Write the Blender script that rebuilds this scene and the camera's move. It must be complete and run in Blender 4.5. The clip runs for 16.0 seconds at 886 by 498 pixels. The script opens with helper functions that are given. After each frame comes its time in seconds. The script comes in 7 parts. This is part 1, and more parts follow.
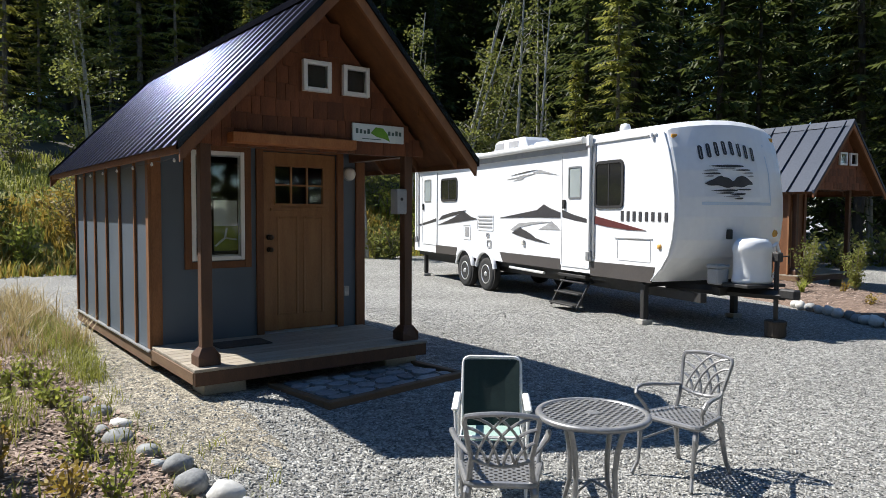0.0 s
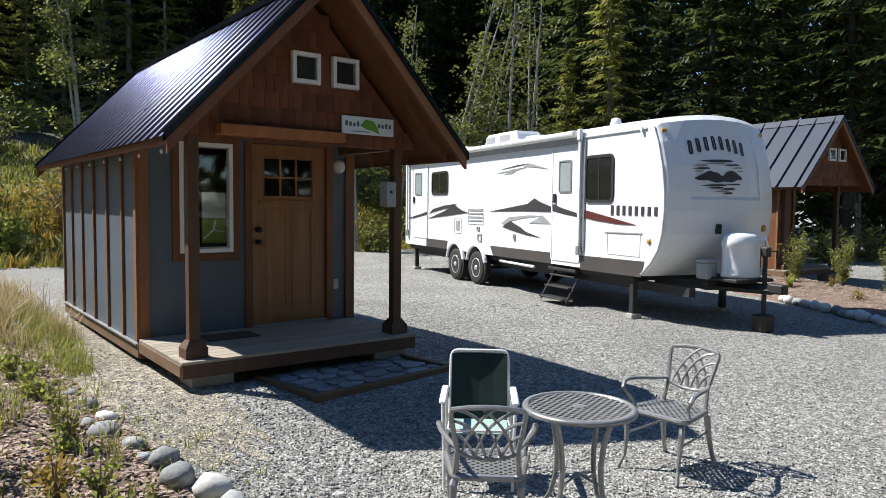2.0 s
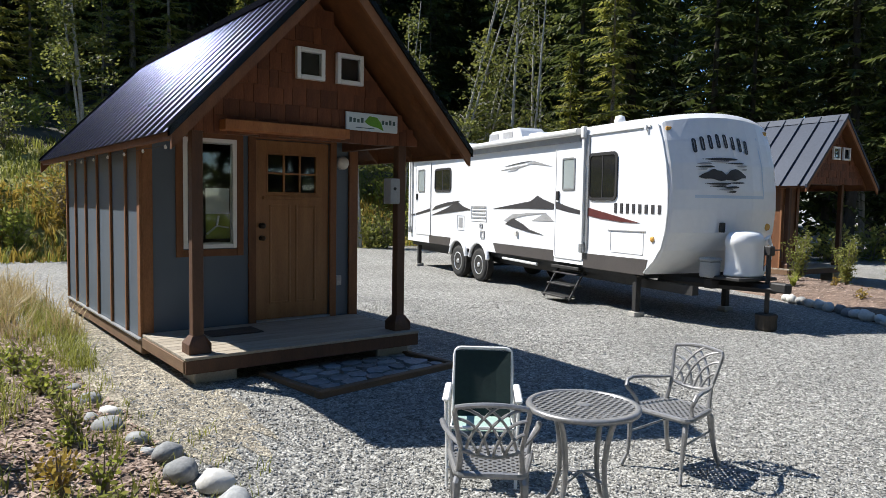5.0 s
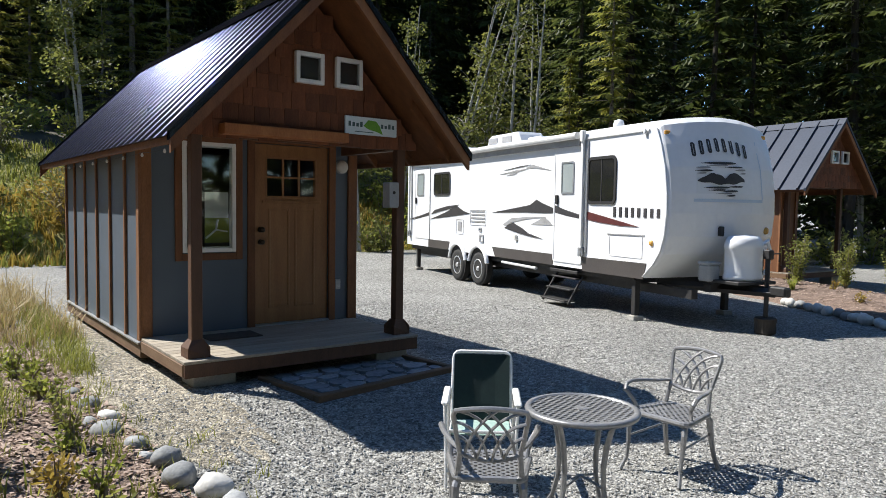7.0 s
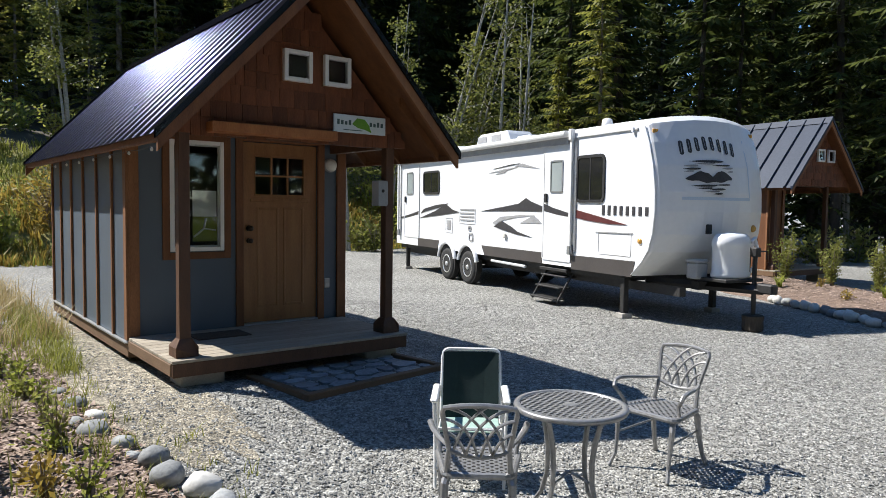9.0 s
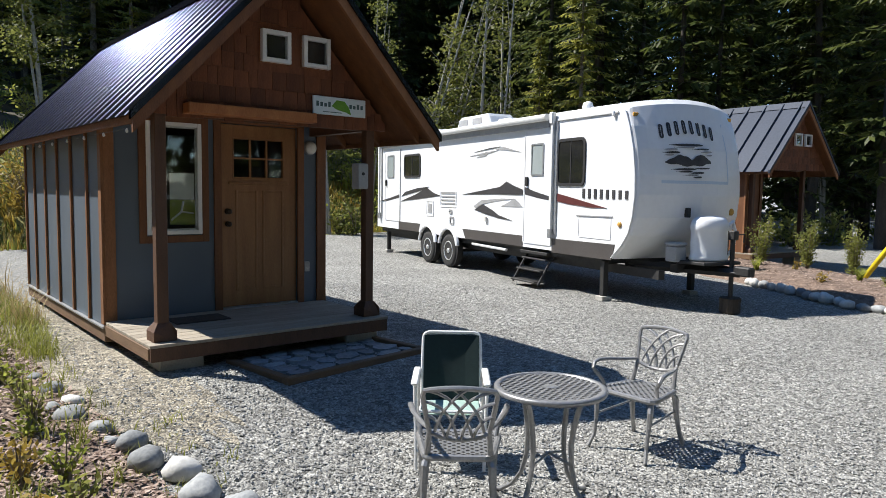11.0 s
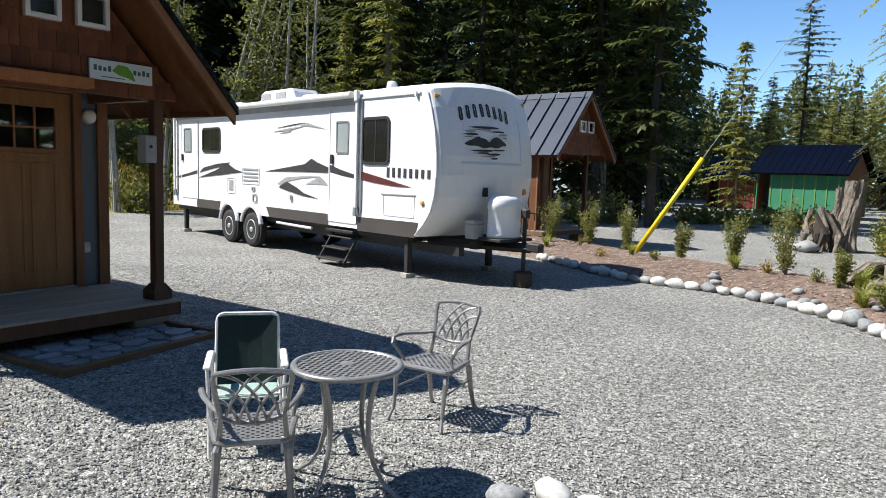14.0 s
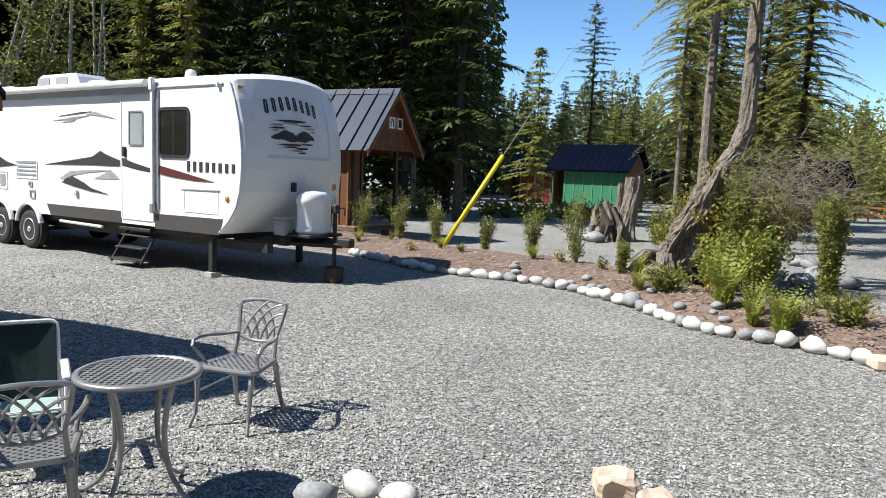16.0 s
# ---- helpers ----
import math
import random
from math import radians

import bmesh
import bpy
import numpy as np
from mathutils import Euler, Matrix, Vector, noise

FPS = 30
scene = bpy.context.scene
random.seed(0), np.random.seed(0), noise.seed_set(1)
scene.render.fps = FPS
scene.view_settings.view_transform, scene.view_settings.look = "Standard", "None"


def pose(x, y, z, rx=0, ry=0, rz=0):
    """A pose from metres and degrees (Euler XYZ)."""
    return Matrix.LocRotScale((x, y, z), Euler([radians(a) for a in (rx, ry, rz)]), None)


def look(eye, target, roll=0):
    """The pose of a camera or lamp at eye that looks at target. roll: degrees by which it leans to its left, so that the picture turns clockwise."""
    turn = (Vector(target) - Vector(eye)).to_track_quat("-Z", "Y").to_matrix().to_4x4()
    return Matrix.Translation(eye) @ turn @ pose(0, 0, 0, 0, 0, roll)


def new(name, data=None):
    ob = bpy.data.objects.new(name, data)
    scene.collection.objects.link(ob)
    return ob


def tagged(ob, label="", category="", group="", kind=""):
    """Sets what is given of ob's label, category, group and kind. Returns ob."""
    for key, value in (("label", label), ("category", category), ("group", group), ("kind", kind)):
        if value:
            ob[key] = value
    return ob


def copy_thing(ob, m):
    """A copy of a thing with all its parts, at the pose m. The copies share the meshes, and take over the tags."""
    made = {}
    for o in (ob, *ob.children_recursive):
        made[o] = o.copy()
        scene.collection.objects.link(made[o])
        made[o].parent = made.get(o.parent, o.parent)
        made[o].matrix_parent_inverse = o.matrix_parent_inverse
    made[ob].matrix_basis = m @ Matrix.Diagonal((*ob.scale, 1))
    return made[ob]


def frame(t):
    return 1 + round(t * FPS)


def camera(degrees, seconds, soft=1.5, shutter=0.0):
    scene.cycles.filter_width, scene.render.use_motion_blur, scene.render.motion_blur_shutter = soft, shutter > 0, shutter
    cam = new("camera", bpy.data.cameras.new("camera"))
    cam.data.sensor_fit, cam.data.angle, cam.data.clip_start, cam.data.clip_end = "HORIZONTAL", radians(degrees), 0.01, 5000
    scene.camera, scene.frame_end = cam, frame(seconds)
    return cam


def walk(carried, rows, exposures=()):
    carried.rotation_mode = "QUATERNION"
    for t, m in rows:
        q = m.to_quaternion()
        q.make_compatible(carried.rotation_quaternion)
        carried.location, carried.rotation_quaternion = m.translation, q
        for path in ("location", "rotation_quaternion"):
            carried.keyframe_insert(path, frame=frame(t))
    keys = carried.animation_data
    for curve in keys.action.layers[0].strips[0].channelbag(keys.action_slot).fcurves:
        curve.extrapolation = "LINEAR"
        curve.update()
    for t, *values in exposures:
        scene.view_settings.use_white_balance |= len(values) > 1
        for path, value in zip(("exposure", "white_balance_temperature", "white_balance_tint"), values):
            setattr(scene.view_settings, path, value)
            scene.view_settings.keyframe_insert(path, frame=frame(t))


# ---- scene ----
# ---- camera ----
cam = camera(64.35, 16.0, soft=0.7)
PATH = [
    (0, (-1.853, -7.55, 1.781), (-0.645, -5.959, 1.68), 0.3),
    (0.5, (-1.842, -7.547, 1.78), (-0.628, -5.961, 1.677), 0.5),
    (1, (-1.839, -7.547, 1.782), (-0.621, -5.965, 1.675), 0.5),
    (1.5, (-1.834, -7.548, 1.78), (-0.612, -5.969, 1.666), 0.5),
    (2, (-1.83, -7.553, 1.778), (-0.603, -5.978, 1.659), 0.6),
    (2.5, (-1.835, -7.556, 1.778), (-0.603, -5.986, 1.656), 0.7),
    (3, (-1.837, -7.555, 1.78), (-0.606, -5.984, 1.653), 0.6),
    (3.5, (-1.836, -7.539, 1.783), (-0.607, -5.967, 1.651), 0.4),
    (4, (-1.832, -7.539, 1.781), (-0.608, -5.963, 1.648), 0.8),
    (6.5, (-1.848, -7.547, 1.781), (-0.626, -5.968, 1.661), 0.9),
    (7, (-1.837, -7.545, 1.779), (-0.613, -5.967, 1.662), 0.9),
    (7.5, (-1.835, -7.547, 1.775), (-0.61, -5.97, 1.665), 0.9),
    (8, (-1.835, -7.547, 1.773), (-0.605, -5.973, 1.666), 0.9),
    (8.5, (-1.837, -7.552, 1.772), (-0.599, -5.985, 1.663), 0.9),
    (9, (-1.833, -7.55, 1.769), (-0.586, -5.99, 1.65), 0.8),
    (11.5, (-1.82, -7.542, 1.765), (-0.522, -6.03, 1.593), 1.1),
    (12, (-1.825, -7.544, 1.766), (-0.516, -6.042, 1.589), 1.3),
    (12.5, (-1.813, -7.549, 1.758), (-0.48, -6.069, 1.575), 1.1),
    (13, (-1.789, -7.555, 1.754), (-0.368, -6.16, 1.564), 1.1),
    (13.5, (-1.764, -7.569, 1.752), (-0.24, -6.29, 1.551), 1.3),
    (14, (-1.76, -7.588, 1.759), (-0.118, -6.467, 1.547), 1.9),
    (14.5, (-1.76, -7.606, 1.764), (-0.046, -6.599, 1.546), 1.8),
    (15, (-1.753, -7.617, 1.764), (0.017, -6.713, 1.545), 2.1),
    (15.5, (-1.752, -7.633, 1.764), (0.071, -6.837, 1.552), 2.3),
    (16, (-1.739, -7.648, 1.755), (0.139, -6.992, 1.549), 2.2),
]
walk(cam, [(t, look(eye, aim, roll)) for t, eye, aim, roll in PATH])

# ---- light ----
SUN_FROM = Vector((-0.43, 0.67, 1.0)).normalized()
world = bpy.data.worlds.new("sky")
scene.world = world
world.use_nodes = True
wn = world.node_tree.nodes
sky = wn.new("ShaderNodeTexSky")
sky.sky_type = "NISHITA"
sky.sun_disc = False
sky.sun_elevation = radians(51.5)
sky.sun_rotation = radians(-32.7)
sky.air_density, sky.dust_density, sky.ozone_density = 1.0, 0.0, 2.6
sky.altitude = 1800
wn["Background"].inputs["Strength"].default_value = 0.112
rich = wn.new("ShaderNodeHueSaturation")
rich.inputs["Saturation"].default_value = 1.16
world.node_tree.links.new(sky.outputs["Color"], rich.inputs["Color"])
world.node_tree.links.new(rich.outputs["Color"], wn["Background"].inputs["Color"])
sun = new("sun", bpy.data.lights.new("sun", "SUN"))
sun.data.energy, sun.data.angle, sun.data.color = 4.95, radians(0.53), (1.0, 0.967, 0.912)
sun.matrix_world = look(SUN_FROM * 60, (0, 0, 0))
scene.view_settings.exposure = 0.80


# ---- materials ----
def material(name, dark, light, rough=0.8, scale=6.0, bump=0.3, metal=0.0, fine=60.0, stretch=(1, 1, 1), vary=0.0, spec=0.5, thin=0.0):
    """Two tones mixed by a broad and a fine noise, with relief; vary shifts the value from object to object."""
    m = bpy.data.materials.new(name)
    m.use_nodes = True
    n, l = m.node_tree.nodes, m.node_tree.links
    b = n["Principled BSDF"]
    co = n.new("ShaderNodeTexCoord")
    mp = n.new("ShaderNodeMapping")
    mp.inputs["Scale"].default_value = stretch
    l.new(co.outputs["Object"], mp.inputs["Vector"])
    big, small = n.new("ShaderNodeTexNoise"), n.new("ShaderNodeTexNoise")
    for t, s, d in ((big, scale, 4), (small, fine, 3)):
        t.inputs["Scale"].default_value, t.inputs["Detail"].default_value = s, d
        l.new(mp.outputs["Vector"], t.inputs["Vector"])
    add = n.new("ShaderNodeMath")
    add.operation = "MULTIPLY_ADD"
    add.inputs[1].default_value = 0.5
    half = n.new("ShaderNodeMath")
    half.operation = "MULTIPLY"
    half.inputs[1].default_value = 0.5
    l.new(big.outputs["Fac"], half.inputs[0])
    l.new(small.outputs["Fac"], add.inputs[0])
    l.new(half.outputs[0], add.inputs[2])
    ramp = n.new("ShaderNodeValToRGB")
    ramp.color_ramp.elements[0].position, ramp.color_ramp.elements[1].position = 0.32, 0.68
    ramp.color_ramp.elements[0].color, ramp.color_ramp.elements[1].color = (*dark, 1), (*light, 1)
    l.new(add.outputs[0], ramp.inputs["Fac"])
    out = ramp.outputs["Color"]
    if vary:
        info, mr, hsv = n.new("ShaderNodeObjectInfo"), n.new("ShaderNodeMapRange"), n.new("ShaderNodeHueSaturation")
        mr.inputs["To Min"].default_value, mr.inputs["To Max"].default_value = 1 - vary, 1 + vary
        l.new(info.outputs["Random"], mr.inputs["Value"])
        l.new(mr.outputs["Result"], hsv.inputs["Value"])
        l.new(out, hsv.inputs["Color"])
        out = hsv.outputs["Color"]
    l.new(out, b.inputs["Base Color"])
    b.inputs["Roughness"].default_value, b.inputs["Metallic"].default_value = rough, metal
    b.inputs["Specular IOR Level"].default_value = spec
    if bump:
        bp = n.new("ShaderNodeBump")
        bp.inputs["Strength"].default_value, bp.inputs["Distance"].default_value = bump, 0.02
        l.new(add.outputs[0], bp.inputs["Height"])
        l.new(bp.outputs["Normal"], b.inputs["Normal"])
    if thin:
        tr, mix = n.new("ShaderNodeBsdfTranslucent"), n.new("ShaderNodeMixShader")
        mix.inputs[0].default_value = thin
        l.new(out, tr.inputs["Color"])
        l.new(b.outputs[0], mix.inputs[1])
        l.new(tr.outputs[0], mix.inputs[2])
        l.new(mix.outputs[0], n["Material Output"].inputs["Surface"])
    return m


def foliage(name, dark, light, thin=0.35, rough=0.55):
    """Leaves: each island takes its own tone, and some light comes through."""
    m = bpy.data.materials.new(name)
    m.use_nodes = True
    n, l = m.node_tree.nodes, m.node_tree.links
    b = n["Principled BSDF"]
    geo, ramp, co, noi, add = (n.new(k) for k in ("ShaderNodeNewGeometry", "ShaderNodeValToRGB", "ShaderNodeTexCoord", "ShaderNodeTexNoise", "ShaderNodeMath"))
    noi.inputs["Scale"].default_value = 0.7
    l.new(co.outputs["Object"], noi.inputs["Vector"])
    add.operation = "MULTIPLY_ADD"
    add.inputs[1].default_value = 0.6
    l.new(geo.outputs["Random Per Island"], add.inputs[0])
    sub = n.new("ShaderNodeMath")
    sub.operation = "MULTIPLY"
    sub.inputs[1].default_value = 0.45
    l.new(noi.outputs["Fac"], sub.inputs[0])
    l.new(sub.outputs[0], add.inputs[2])
    ramp.color_ramp.elements[0].position, ramp.color_ramp.elements[1].position = 0.1, 0.85
    ramp.color_ramp.elements[0].color, ramp.color_ramp.elements[1].color = (*dark, 1), (*light, 1)
    l.new(add.outputs[0], ramp.inputs["Fac"])
    l.new(ramp.outputs["Color"], b.inputs["Base Color"])
    b.inputs["Roughness"].default_value = rough
    b.inputs["Specular IOR Level"].default_value = 0.3
    tr, mix = n.new("ShaderNodeBsdfTranslucent"), n.new("ShaderNodeMixShader")
    mix.inputs[0].default_value = thin
    l.new(ramp.outputs["Color"], tr.inputs["Color"])
    l.new(b.outputs[0], mix.inputs[1])
    l.new(tr.outputs[0], mix.inputs[2])
    l.new(mix.outputs[0], n["Material Output"].inputs["Surface"])
    return m


def gravel_material(name="gravel", tint=(1, 1, 1)):
    """Crushed grey stone: cells of mixed greys, with relief, over broad damp and dusty patches."""
    m = bpy.data.materials.new(name)
    m.use_nodes = True
    n, l = m.node_tree.nodes, m.node_tree.links
    b = n["Principled BSDF"]
    co = n.new("ShaderNodeTexCoord")
    warp = n.new("ShaderNodeTexNoise")
    warp.inputs["Scale"].default_value = 30
    mixv = n.new("ShaderNodeVectorMath")
    mixv.operation = "MULTIPLY_ADD"
    mixv.inputs[1].default_value = (0.03, 0.03, 0.03)
    l.new(co.outputs["Object"], warp.inputs["Vector"])
    l.new(warp.outputs["Color"], mixv.inputs[0])
    l.new(co.outputs["Object"], mixv.inputs[2])
    cell, edge = n.new("ShaderNodeTexVoronoi"), n.new("ShaderNodeTexVoronoi")
    cell.inputs["Scale"].default_value = edge.inputs["Scale"].default_value = 58
    edge.feature = "F1"
    for v in (cell, edge):
        l.new(mixv.outputs[0], v.inputs["Vector"])
    bw = n.new("ShaderNodeSeparateColor")
    l.new(cell.outputs["Color"], bw.inputs[0])
    ramp = n.new("ShaderNodeValToRGB")
    e = ramp.color_ramp.elements
    tone = lambda v: (v * tint[0], 0.985 * v * tint[1], 0.91 * v * tint[2], 1)
    e[0].position, e[0].color = 0.0, tone(0.10)
    e[1].position, e[1].color = 1.0, tone(0.42)
    for p, c in ((0.35, tone(0.20)), (0.75, tone(0.33))):
        k = e.new(p)
        k.color = c
    l.new(bw.outputs[0], ramp.inputs["Fac"])
    patch = n.new("ShaderNodeTexNoise")
    patch.inputs["Scale"].default_value, patch.inputs["Detail"].default_value = 0.55, 6
    l.new(co.outputs["Object"], patch.inputs["Vector"])
    pr = n.new("ShaderNodeMapRange")
    pr.inputs["From Min"].default_value, pr.inputs["From Max"].default_value = 0.3, 0.7
    pr.inputs["To Min"].default_value, pr.inputs["To Max"].default_value = 0.82, 1.15
    l.new(patch.outputs["Fac"], pr.inputs["Value"])
    coarse = n.new("ShaderNodeTexNoise")
    coarse.inputs["Scale"].default_value, coarse.inputs["Detail"].default_value, coarse.inputs["Roughness"].default_value = 13, 5, 0.75
    l.new(co.outputs["Object"], coarse.inputs["Vector"])
    cr = n.new("ShaderNodeMapRange")
    cr.inputs["From Min"].default_value, cr.inputs["From Max"].default_value = 0.36, 0.64
    cr.inputs["To Min"].default_value, cr.inputs["To Max"].default_value = 0.50, 1.50
    l.new(coarse.outputs["Fac"], cr.inputs["Value"])
    both = n.new("ShaderNodeMath")
    both.operation = "MULTIPLY"
    l.new(pr.outputs["Result"], both.inputs[0])
    l.new(cr.outputs["Result"], both.inputs[1])
    hsv = n.new("ShaderNodeHueSaturation")
    l.new(ramp.outputs["Color"], hsv.inputs["Color"])
    l.new(both.outputs[0], hsv.inputs["Value"])
    l.new(hsv.outputs["Color"], b.inputs["Base Color"])
    b.inputs["Roughness"].default_value = 0.9
    bp = n.new("ShaderNodeBump")
    bp.invert = True
    bp.inputs["Strength"].default_value, bp.inputs["Distance"].default_value = 0.9, 0.018
    l.new(edge.outputs["Distance"], bp.inputs["Height"])
    l.new(bp.outputs["Normal"], b.inputs["Normal"])
    return m


def glass_material(name, tint, rough=0.02):
    m = bpy.data.materials.new(name)
    m.use_nodes = True
    b = m.node_tree.nodes["Principled BSDF"]
    b.inputs["Base Color"].default_value = (*tint, 1)
    b.inputs["Roughness"].default_value, b.inputs["Transmission Weight"].default_value = rough, 1.0
    b.inputs["IOR"].default_value = 1.45
    return m


GRAVEL = gravel_material()
PEBBLE = material("pebble", (0.14, 0.14, 0.13), (0.5, 0.49, 0.46), 0.9, 9, 0.2, vary=0.2)
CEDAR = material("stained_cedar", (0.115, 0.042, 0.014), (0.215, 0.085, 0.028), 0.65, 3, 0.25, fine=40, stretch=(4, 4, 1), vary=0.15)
# lit copy of the stained cedar: sunshine is put into the lighter tone
CEDAR_LIT = material("sunlit_cedar", (0.17, 0.07, 0.026), (0.30, 0.135, 0.055), 0.7, 3, 0.25, fine=40, stretch=(4, 4, 1), vary=0.12)
SHINGLE = material("cedar_shingle", (0.095, 0.030, 0.012), (0.19, 0.065, 0.024), 0.75, 5, 0.35, fine=50, stretch=(5, 5, 0.7), vary=0.28)
BEAM = material("porch_timber", (0.26, 0.085, 0.022), (0.40, 0.155, 0.045), 0.7, 3, 0.25, fine=40, stretch=(3, 3, 1))
DARKPOST = material("dark_stained_post", (0.06, 0.028, 0.014), (0.12, 0.055, 0.027), 0.65, 3, 0.25, fine=40, stretch=(4, 4, 1))
DECK = material("deck_board", (0.24, 0.205, 0.155), (0.40, 0.35, 0.28), 0.8, 2.5, 0.3, fine=45, stretch=(1, 6, 1), vary=0.12)
FASCIA = material("deck_fascia", (0.11, 0.062, 0.032), (0.20, 0.12, 0.065), 0.75, 2.5, 0.25, fine=40, stretch=(1, 1, 4))
SIDING = material("grey_blue_siding", (0.075, 0.10, 0.13), (0.11, 0.14, 0.175), 0.55, 1.5, 0.08, fine=90)
ROOF = material("dark_roof_metal", (0.058, 0.060, 0.076), (0.074, 0.076, 0.094), 0.205, 1.2, 0.0, metal=1.0, fine=20)
ROOF.node_tree.nodes["Principled BSDF"].inputs["Specular Tint"].default_value = (0.085, 0.09, 0.115, 1)
ROOF_GREY = material("grey_roof_metal", (0.030, 0.040, 0.062), (0.046, 0.058, 0.085), 0.5, 1.2, 0.0, metal=0.0, fine=20, spec=0.2)
DOORWOOD = material("fir_door", (0.20, 0.085, 0.026), (0.33, 0.155, 0.055), 0.42, 2, 0.12, fine=45, stretch=(6, 6, 0.6))
WHITE = material("white_vinyl", (0.74, 0.74, 0.72), (0.82, 0.82, 0.80), 0.4, 2, 0.02)
BLACKISH = material("black_iron", (0.012, 0.012, 0.013), (0.03, 0.03, 0.03), 0.5, 8, 0.1)
BRONZE = material("oiled_bronze", (0.03, 0.022, 0.018), (0.06, 0.045, 0.035), 0.35, 20, 0.05, metal=0.8)
DARKROOM = material("dark_interior", (0.05, 0.045, 0.04), (0.09, 0.08, 0.07), 0.9, 2, 0.05)
PANE = glass_material("window_glass", (0.86, 0.9, 0.88))
TINTED = material("tinted_glass", (0.008, 0.009, 0.010), (0.014, 0.015, 0.017), 0.06, 1.0, 0.0, spec=0.6)
GREYGLASS = material("frosted_window", (0.26, 0.30, 0.30), (0.36, 0.40, 0.40), 0.12, 2.0, 0.0)
CONCRETE = material("concrete", (0.30, 0.29, 0.26), (0.45, 0.43, 0.39), 0.9, 4, 0.3)
GELCOAT = material("white_gelcoat", (0.78, 0.79, 0.80), (0.84, 0.845, 0.85), 0.28, 0.8, 0.01, fine=12)
SKIRT = material("charcoal_skirt", (0.060, 0.053, 0.050), (0.085, 0.075, 0.070), 0.45, 2, 0.03)
DECAL = material("charcoal_decal", (0.035, 0.033, 0.036), (0.065, 0.062, 0.066), 0.4, 6, 0.0)
DECAL_GREY = material("grey_decal", (0.27, 0.27, 0.275), (0.42, 0.42, 0.42), 0.4, 5, 0.0)
DECAL_RED = material("maroon_decal", (0.085, 0.022, 0.022), (0.13, 0.035, 0.032), 0.4, 6, 0.0)
DECAL_BLUE = material("pale_blue_decal", (0.50, 0.60, 0.72), (0.58, 0.68, 0.78), 0.35, 3, 0.0)
AMBER = material("amber_lens", (0.55, 0.28, 0.05), (0.65, 0.36, 0.08), 0.25, 20, 0.0)
RUBBER = material("tyre_rubber", (0.016, 0.016, 0.016), (0.035, 0.034, 0.032), 0.85, 12, 0.2)
ALLOY = material("bright_rim", (0.55, 0.55, 0.55), (0.72, 0.72, 0.72), 0.3, 10, 0.03, metal=0.6)
STEEL = material("galvanised_steel", (0.35, 0.36, 0.37), (0.52, 0.53, 0.54), 0.4, 15, 0.05, metal=0.7)
BLACKSTEEL = material("black_chassis", (0.012, 0.012, 0.013), (0.032, 0.03, 0.028), 0.6, 9, 0.15)
CASTALU = material("grey_cast_aluminium", (0.24, 0.24, 0.244), (0.345, 0.342, 0.338), 0.36, 25, 0.12, metal=0.5)
WHITEPAINT = material("white_painted_tube", (0.70, 0.70, 0.68), (0.82, 0.82, 0.80), 0.35, 9, 0.02)
SLING = material("dark_green_sling", (0.004, 0.017, 0.017), (0.008, 0.028, 0.027), 0.85, 30, 0.25, fine=250)
# lit copy of the sling fabric: the sun on the seat is in its colour
SLING_LIT = material("sunlit_green_sling", (0.24, 0.36, 0.32), (0.34, 0.46, 0.41), 0.85, 30, 0.2, fine=250)
YELLOW = material("yellow_guard", (0.72, 0.55, 0.012), (0.85, 0.68, 0.03), 0.45, 6, 0.03)
MULCH = material("bark_mulch", (0.050, 0.034, 0.026), (0.30, 0.215, 0.165), 0.95, 9, 1.0, fine=90)
SOIL = gravel_material("tan_gravel", (1.10, 1.0, 0.84))
TURF = material("rough_turf", (0.14, 0.155, 0.035), (0.34, 0.29, 0.10), 0.95, 0.8, 0.8, fine=9)
DUFF = material("forest_floor", (0.030, 0.026, 0.016), (0.075, 0.062, 0.034), 0.98, 1.0, 0.8, fine=10)
ROCK = material("river_rock", (0.17, 0.18, 0.185), (0.38, 0.385, 0.38), 0.8, 5, 0.35, fine=35, vary=0.22)
ROCK_PALE = material("pale_river_rock", (0.46, 0.455, 0.43), (0.68, 0.67, 0.64), 0.85, 6, 0.35, fine=30, vary=0.12)
SANDSTONE = material("sandstone_block", (0.46, 0.34, 0.25), (0.62, 0.50, 0.40), 0.9, 5, 0.4, fine=30, vary=0.12)
FLAG = material("slate_flagstone", (0.16, 0.175, 0.19), (0.34, 0.35, 0.36), 0.75, 5, 0.4, fine=30, vary=0.3)
BARK = material("grey_bark", (0.06, 0.046, 0.034), (0.30, 0.26, 0.215), 0.95, 4, 1.0, fine=16, stretch=(2, 2, 1.5))
BARK_DARK = material("dark_bark", (0.030, 0.024, 0.018), (0.075, 0.062, 0.048), 0.95, 4, 0.8, fine=25, stretch=(2, 2, 0.5))
BARK_PALE = material("pale_alder_bark", (0.22, 0.21, 0.18), (0.42, 0.40, 0.35), 0.85, 4, 0.4, fine=18, stretch=(1, 1, 2))
DEADWOOD = material("silvered_stump", (0.045, 0.034, 0.025), (0.34, 0.29, 0.235), 0.95, 5, 1.0, fine=30, stretch=(5, 5, 0.9))
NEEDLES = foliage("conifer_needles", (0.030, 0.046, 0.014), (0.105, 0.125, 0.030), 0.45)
# NEEDLES_SUN and FARGREEN: brighter copies of the needles, with sunlight in the colour
NEEDLES_SUN = foliage("sunlit_needles", (0.125, 0.145, 0.028), (0.33, 0.32, 0.075), 0.55)
